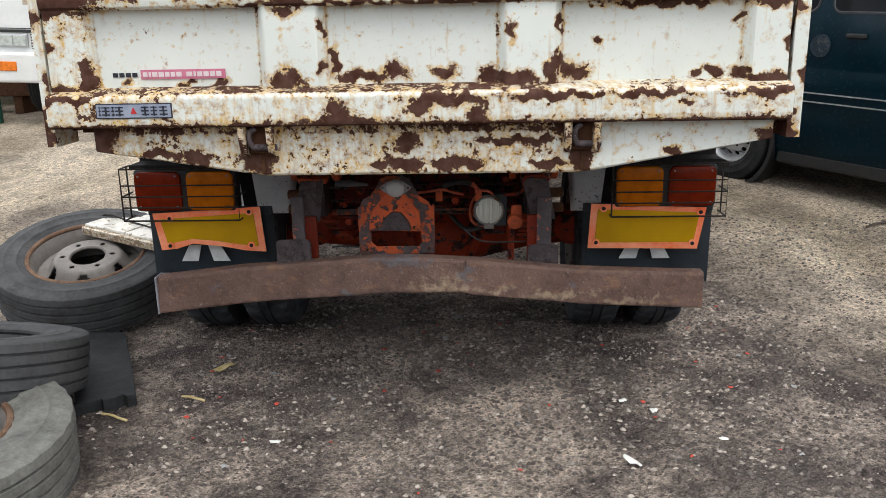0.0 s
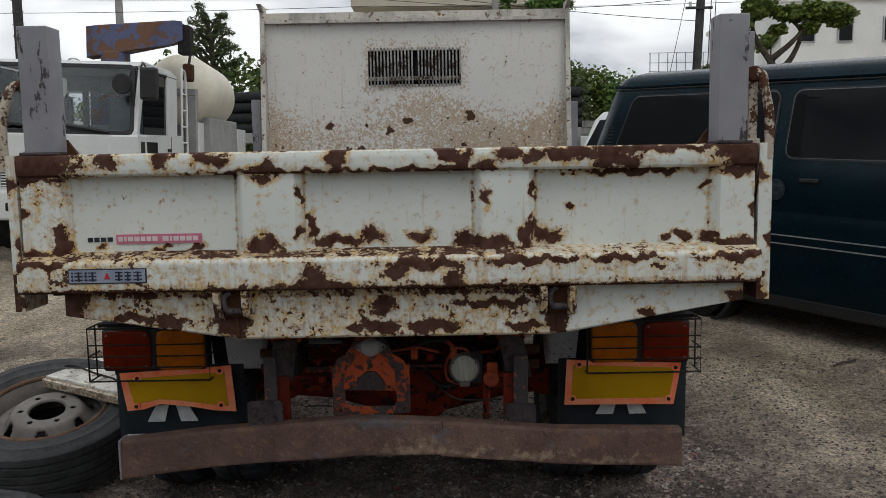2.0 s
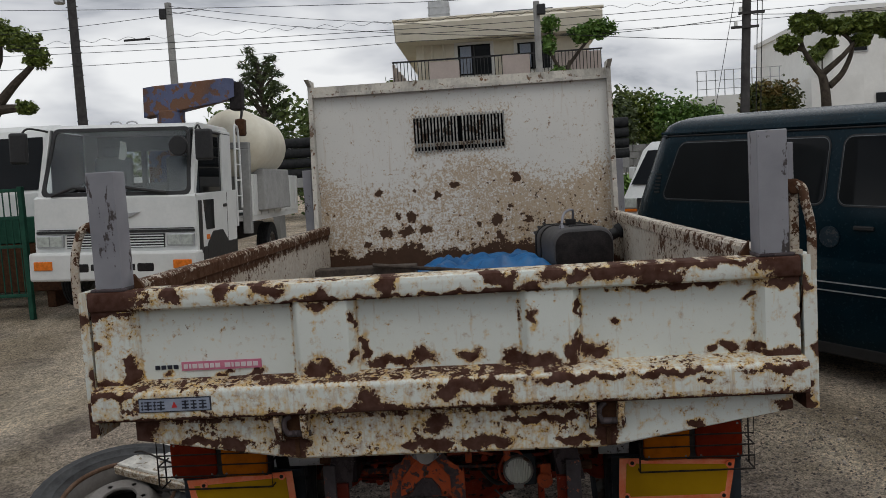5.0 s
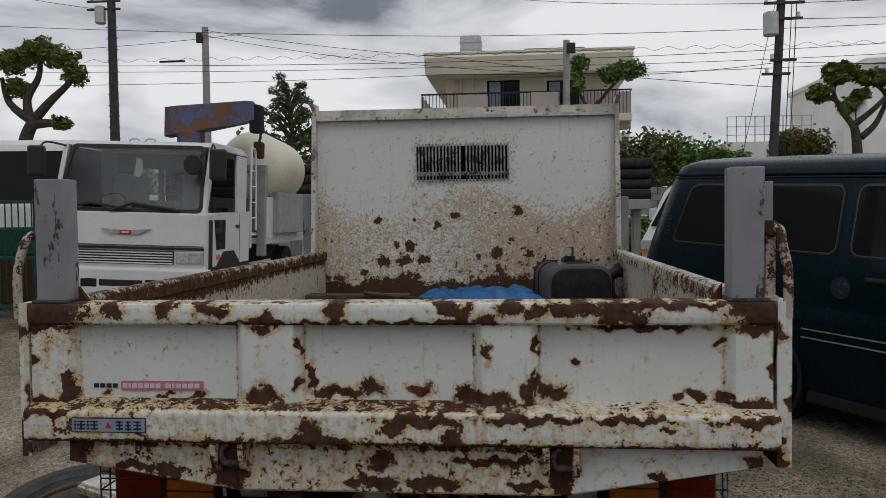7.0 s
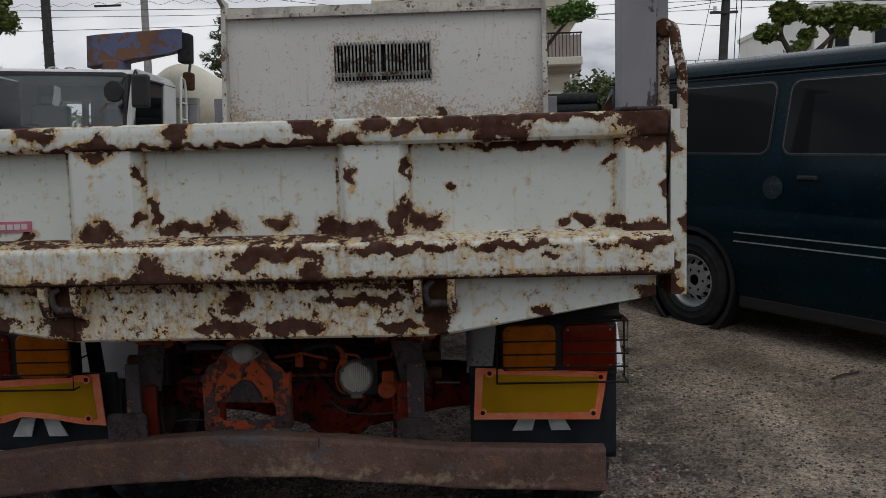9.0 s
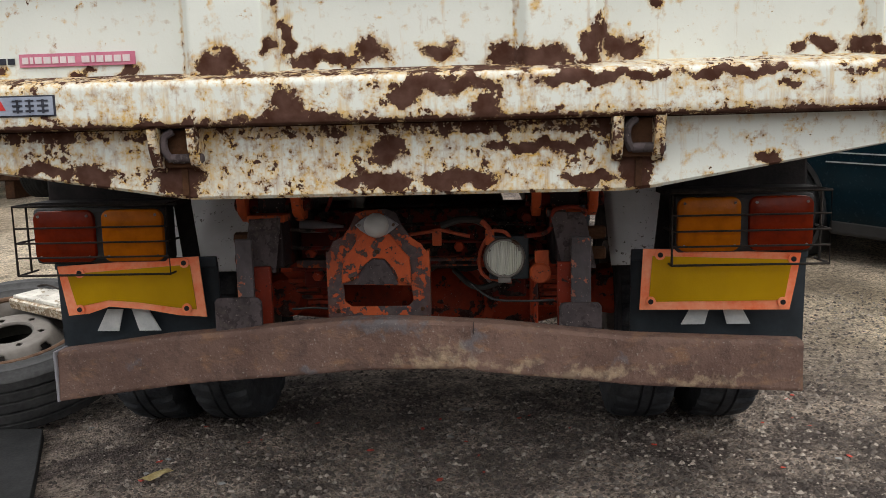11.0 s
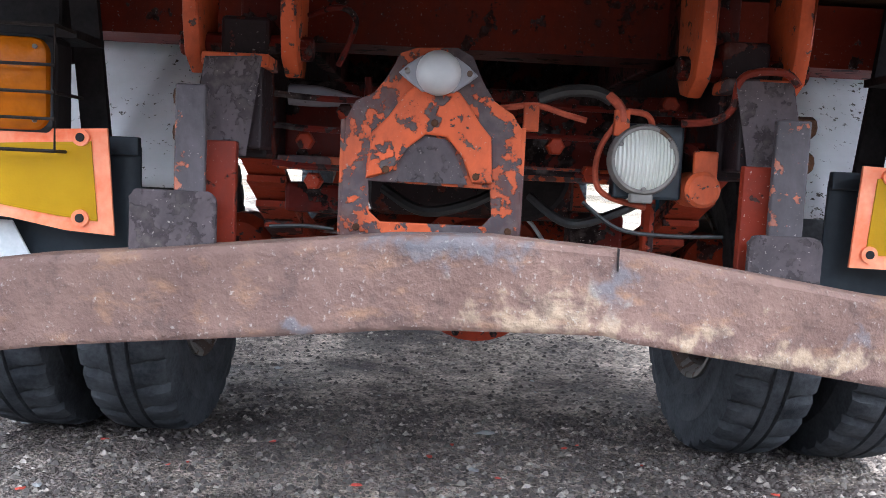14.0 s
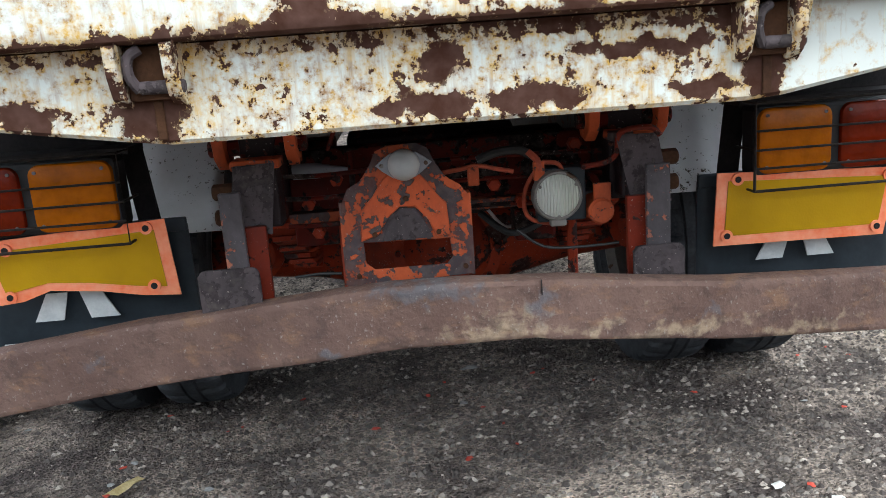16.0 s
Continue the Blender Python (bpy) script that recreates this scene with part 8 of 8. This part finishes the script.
def t_left():
    x, y = -18.4, 30.0
    tree("pruned shade tree with crooked limbs", [(x - 0.6, y, 1), (x - 0.4, y, 4.4), (x + 0.1, y, 5.6)],
         [[(x, y, 5.4), (x - 0.2, y, 6.3), (x + 0.3, y, 7.2), (x + 0.4, y, 8.0)], [(x + 0.1, y, 5.6), (x + 0.8, y, 6.3), (x + 1.5, y, 6.9), (x + 1.9, y, 7.4)], [(x, y, 5.5), (x - 0.9, y, 6.2), (x - 1.2, y, 7.2)], [(x + 0.1, y, 5.4), (x + 0.9, y, 5.4), (x + 1.3, y, 5.2)]],
         [(x + 0.4, y, 8.2, 0.9, 0.8, 0.5), (x + 1.3, y, 7.8, 0.7, 0.7, 0.4), (x + 1.8, y, 7.2, 0.5, 0.6, 0.4), (x - 0.8, y, 7.8, 0.8, 0.8, 0.5), (x - 0.6, y, 6.8, 0.5, 0.5, 0.4), (x + 1.2, y, 5.4, 0.4, 0.5, 0.3)],
         9000, 0.11, M_LEAF, 4, 0.34)


t_left()


def t_casuarina():
    x, y = -7.1, 26.5
    rnd = random.Random(31)
    limbs, tufts = [], []
    for k in range(26):
        f = k / 25
        z0 = 3.6 + 1.9 * f
        reach = (1.0 - 0.7 * f) * rnd.uniform(0.6, 1.05)
        sg = -1 if k % 2 else 1
        base = (x - 0.15 + 0.05 * math.sin(k), y, z0)
        tip = (x - 0.15 + sg * reach, y + rnd.uniform(-0.5, 0.5), z0 + 0.45 + 0.3 * rnd.random())
        limbs.append([base, tuple((a + b) / 2 + (0.0 if i < 2 else 0.1) for i, (a, b) in enumerate(zip(base, tip))), tip])
        tufts += [(tip[0], tip[1], tip[2], 0.22, 0.22, 0.16), ((base[0] + tip[0]) / 2, tip[1], (base[2] + tip[2]) / 2 + 0.1, 0.2, 0.2, 0.13)]
    tree("tall feathery dark casuarina with gaps between its tufts", [(x, y, 1.0), (x - 0.05, y, 4.0), (x - 0.2, y, 5.9)], limbs, tufts + [(x - 0.3, y, 5.9, 0.2, 0.2, 0.2)], 3900, 0.05, M_LEAF_DARK, 5, 0.09, long=4.2)


t_casuarina()

bank = thing("grassy_bank", "overgrown green bank behind the parked trucks", "bank", pose(0, 0, 0), kind="stuff")
leaves("undergrowth", [(-8.6 + 1.1 * k, 27 + (k % 3), 2.9 + 0.35 * math.sin(k * 1.7), 1.0, 1.0, 2.1) for k in range(7)] + [(-6.3, 26.6, 4.1, 0.8, 0.8, 0.8), (-5.5, 27.2, 4.0, 0.9, 0.8, 0.9)] + [(-14 + 1.3 * k, 31, 2.8 + 0.3 * math.sin(k), 1.0, 1.0, 1.3) for k in range(8)] + [(-24 + 1.5 * k, 34, 3.2, 1.2, 1.0, 1.4) for k in range(6)], 15000, 0.15, M_GRASS, bank, 6)

for _i, (_x, _y, _z, _rx, _rz, _m, _l) in enumerate([
        (3.7, 25.5, 2.9, 0.9, 1.35, M_LEAF_DARK, "dense dark green shrub behind the block wall"), (4.6, 26.5, 3.3, 0.9, 1.1, M_LEAF, "leafy green shrub behind the block wall"),
        (5.8, 27.0, 3.1, 1.1, 1.1, M_LEAF_LIGHT, "bright green shrub behind the block wall"), (2.7, 25.2, 2.4, 0.7, 1.3, M_LEAF_DARK, "dark shrub under the house balcony"),
        (8.4, 25.0, 3.35, 0.95, 0.85, M_LEAF_BRONZE, "round shrub with bronze-tipped leaves"), (7.0, 27.5, 3.1, 0.8, 0.7, M_LEAF_LIGHT, "light green shrub beside the pole"),
        (3.1, 19.5, 1.1, 1.0, 0.55, M_LEAF_LIGHT, "low bright green hedge plants"), (13.5, 34, 5.9, 0.5, 0.4, M_LEAF, "green shrub by the white building")]):
    sh = thing("shrub", _l, "shrub", pose(0, 0, 0))
    part("stem", tube(bmesh.new(), [(_x, _y, gz(_x, _y)), (_x + 0.1, _y, _z)], [0.06, 0.03], 7), M_BARK, sh)
    leaves("foliage", [(_x + 0.5 * _rx * math.cos(2.1 * k), _y + 0.4 * math.sin(2.1 * k), _z + 0.35 * _rz * math.sin(3.7 * k + 1), 0.62 * _rx, 0.7, 0.62 * _rz) for k in range(6)], 3600, 0.10, _m, sh, 20 + _i)


def t_house():
    x, y = 2.6, 24.6
    tree("small pruned tree in front of the house", [(x - 0.3, y, 1), (x - 0.2, y, 4.0), (x, y, 5.0)], [[(x - 0.1, y, 4.8), (x + 0.5, y, 5.5), (x + 1.0, y, 5.9)], [(x - 0.2, y, 4.6), (x - 0.6, y, 5.4), (x - 0.5, y, 6.0)], [(x, y, 4.4), (x - 0.6, y, 4.6)]],
         [(x + 0.9, y, 5.85, 0.55, 0.5, 0.35), (x + 0.35, y, 5.75, 0.4, 0.4, 0.3), (x - 0.55, y, 6.1, 0.3, 0.3, 0.3), (x - 0.6, y, 5.5, 0.22, 0.3, 0.35), (x - 0.3, y, 4.7, 0.3, 0.3, 0.2)], 2600, 0.09, M_LEAF_LIGHT, 8, 0.1)


t_house()

# far woods closing the view
woods = thing("far_woods", "distant line of dark green woods", "woods", pose(0, 0, 0), kind="stuff")
leaves("canopy", [(-60 + 6 * k, 70 + 5 * math.sin(k), 3.2 + 0.8 * math.sin(k * 2.3), 4.2, 3.0, 2.2) for k in range(24)], 16000, 0.5, M_LEAF_DARK, woods, 9)
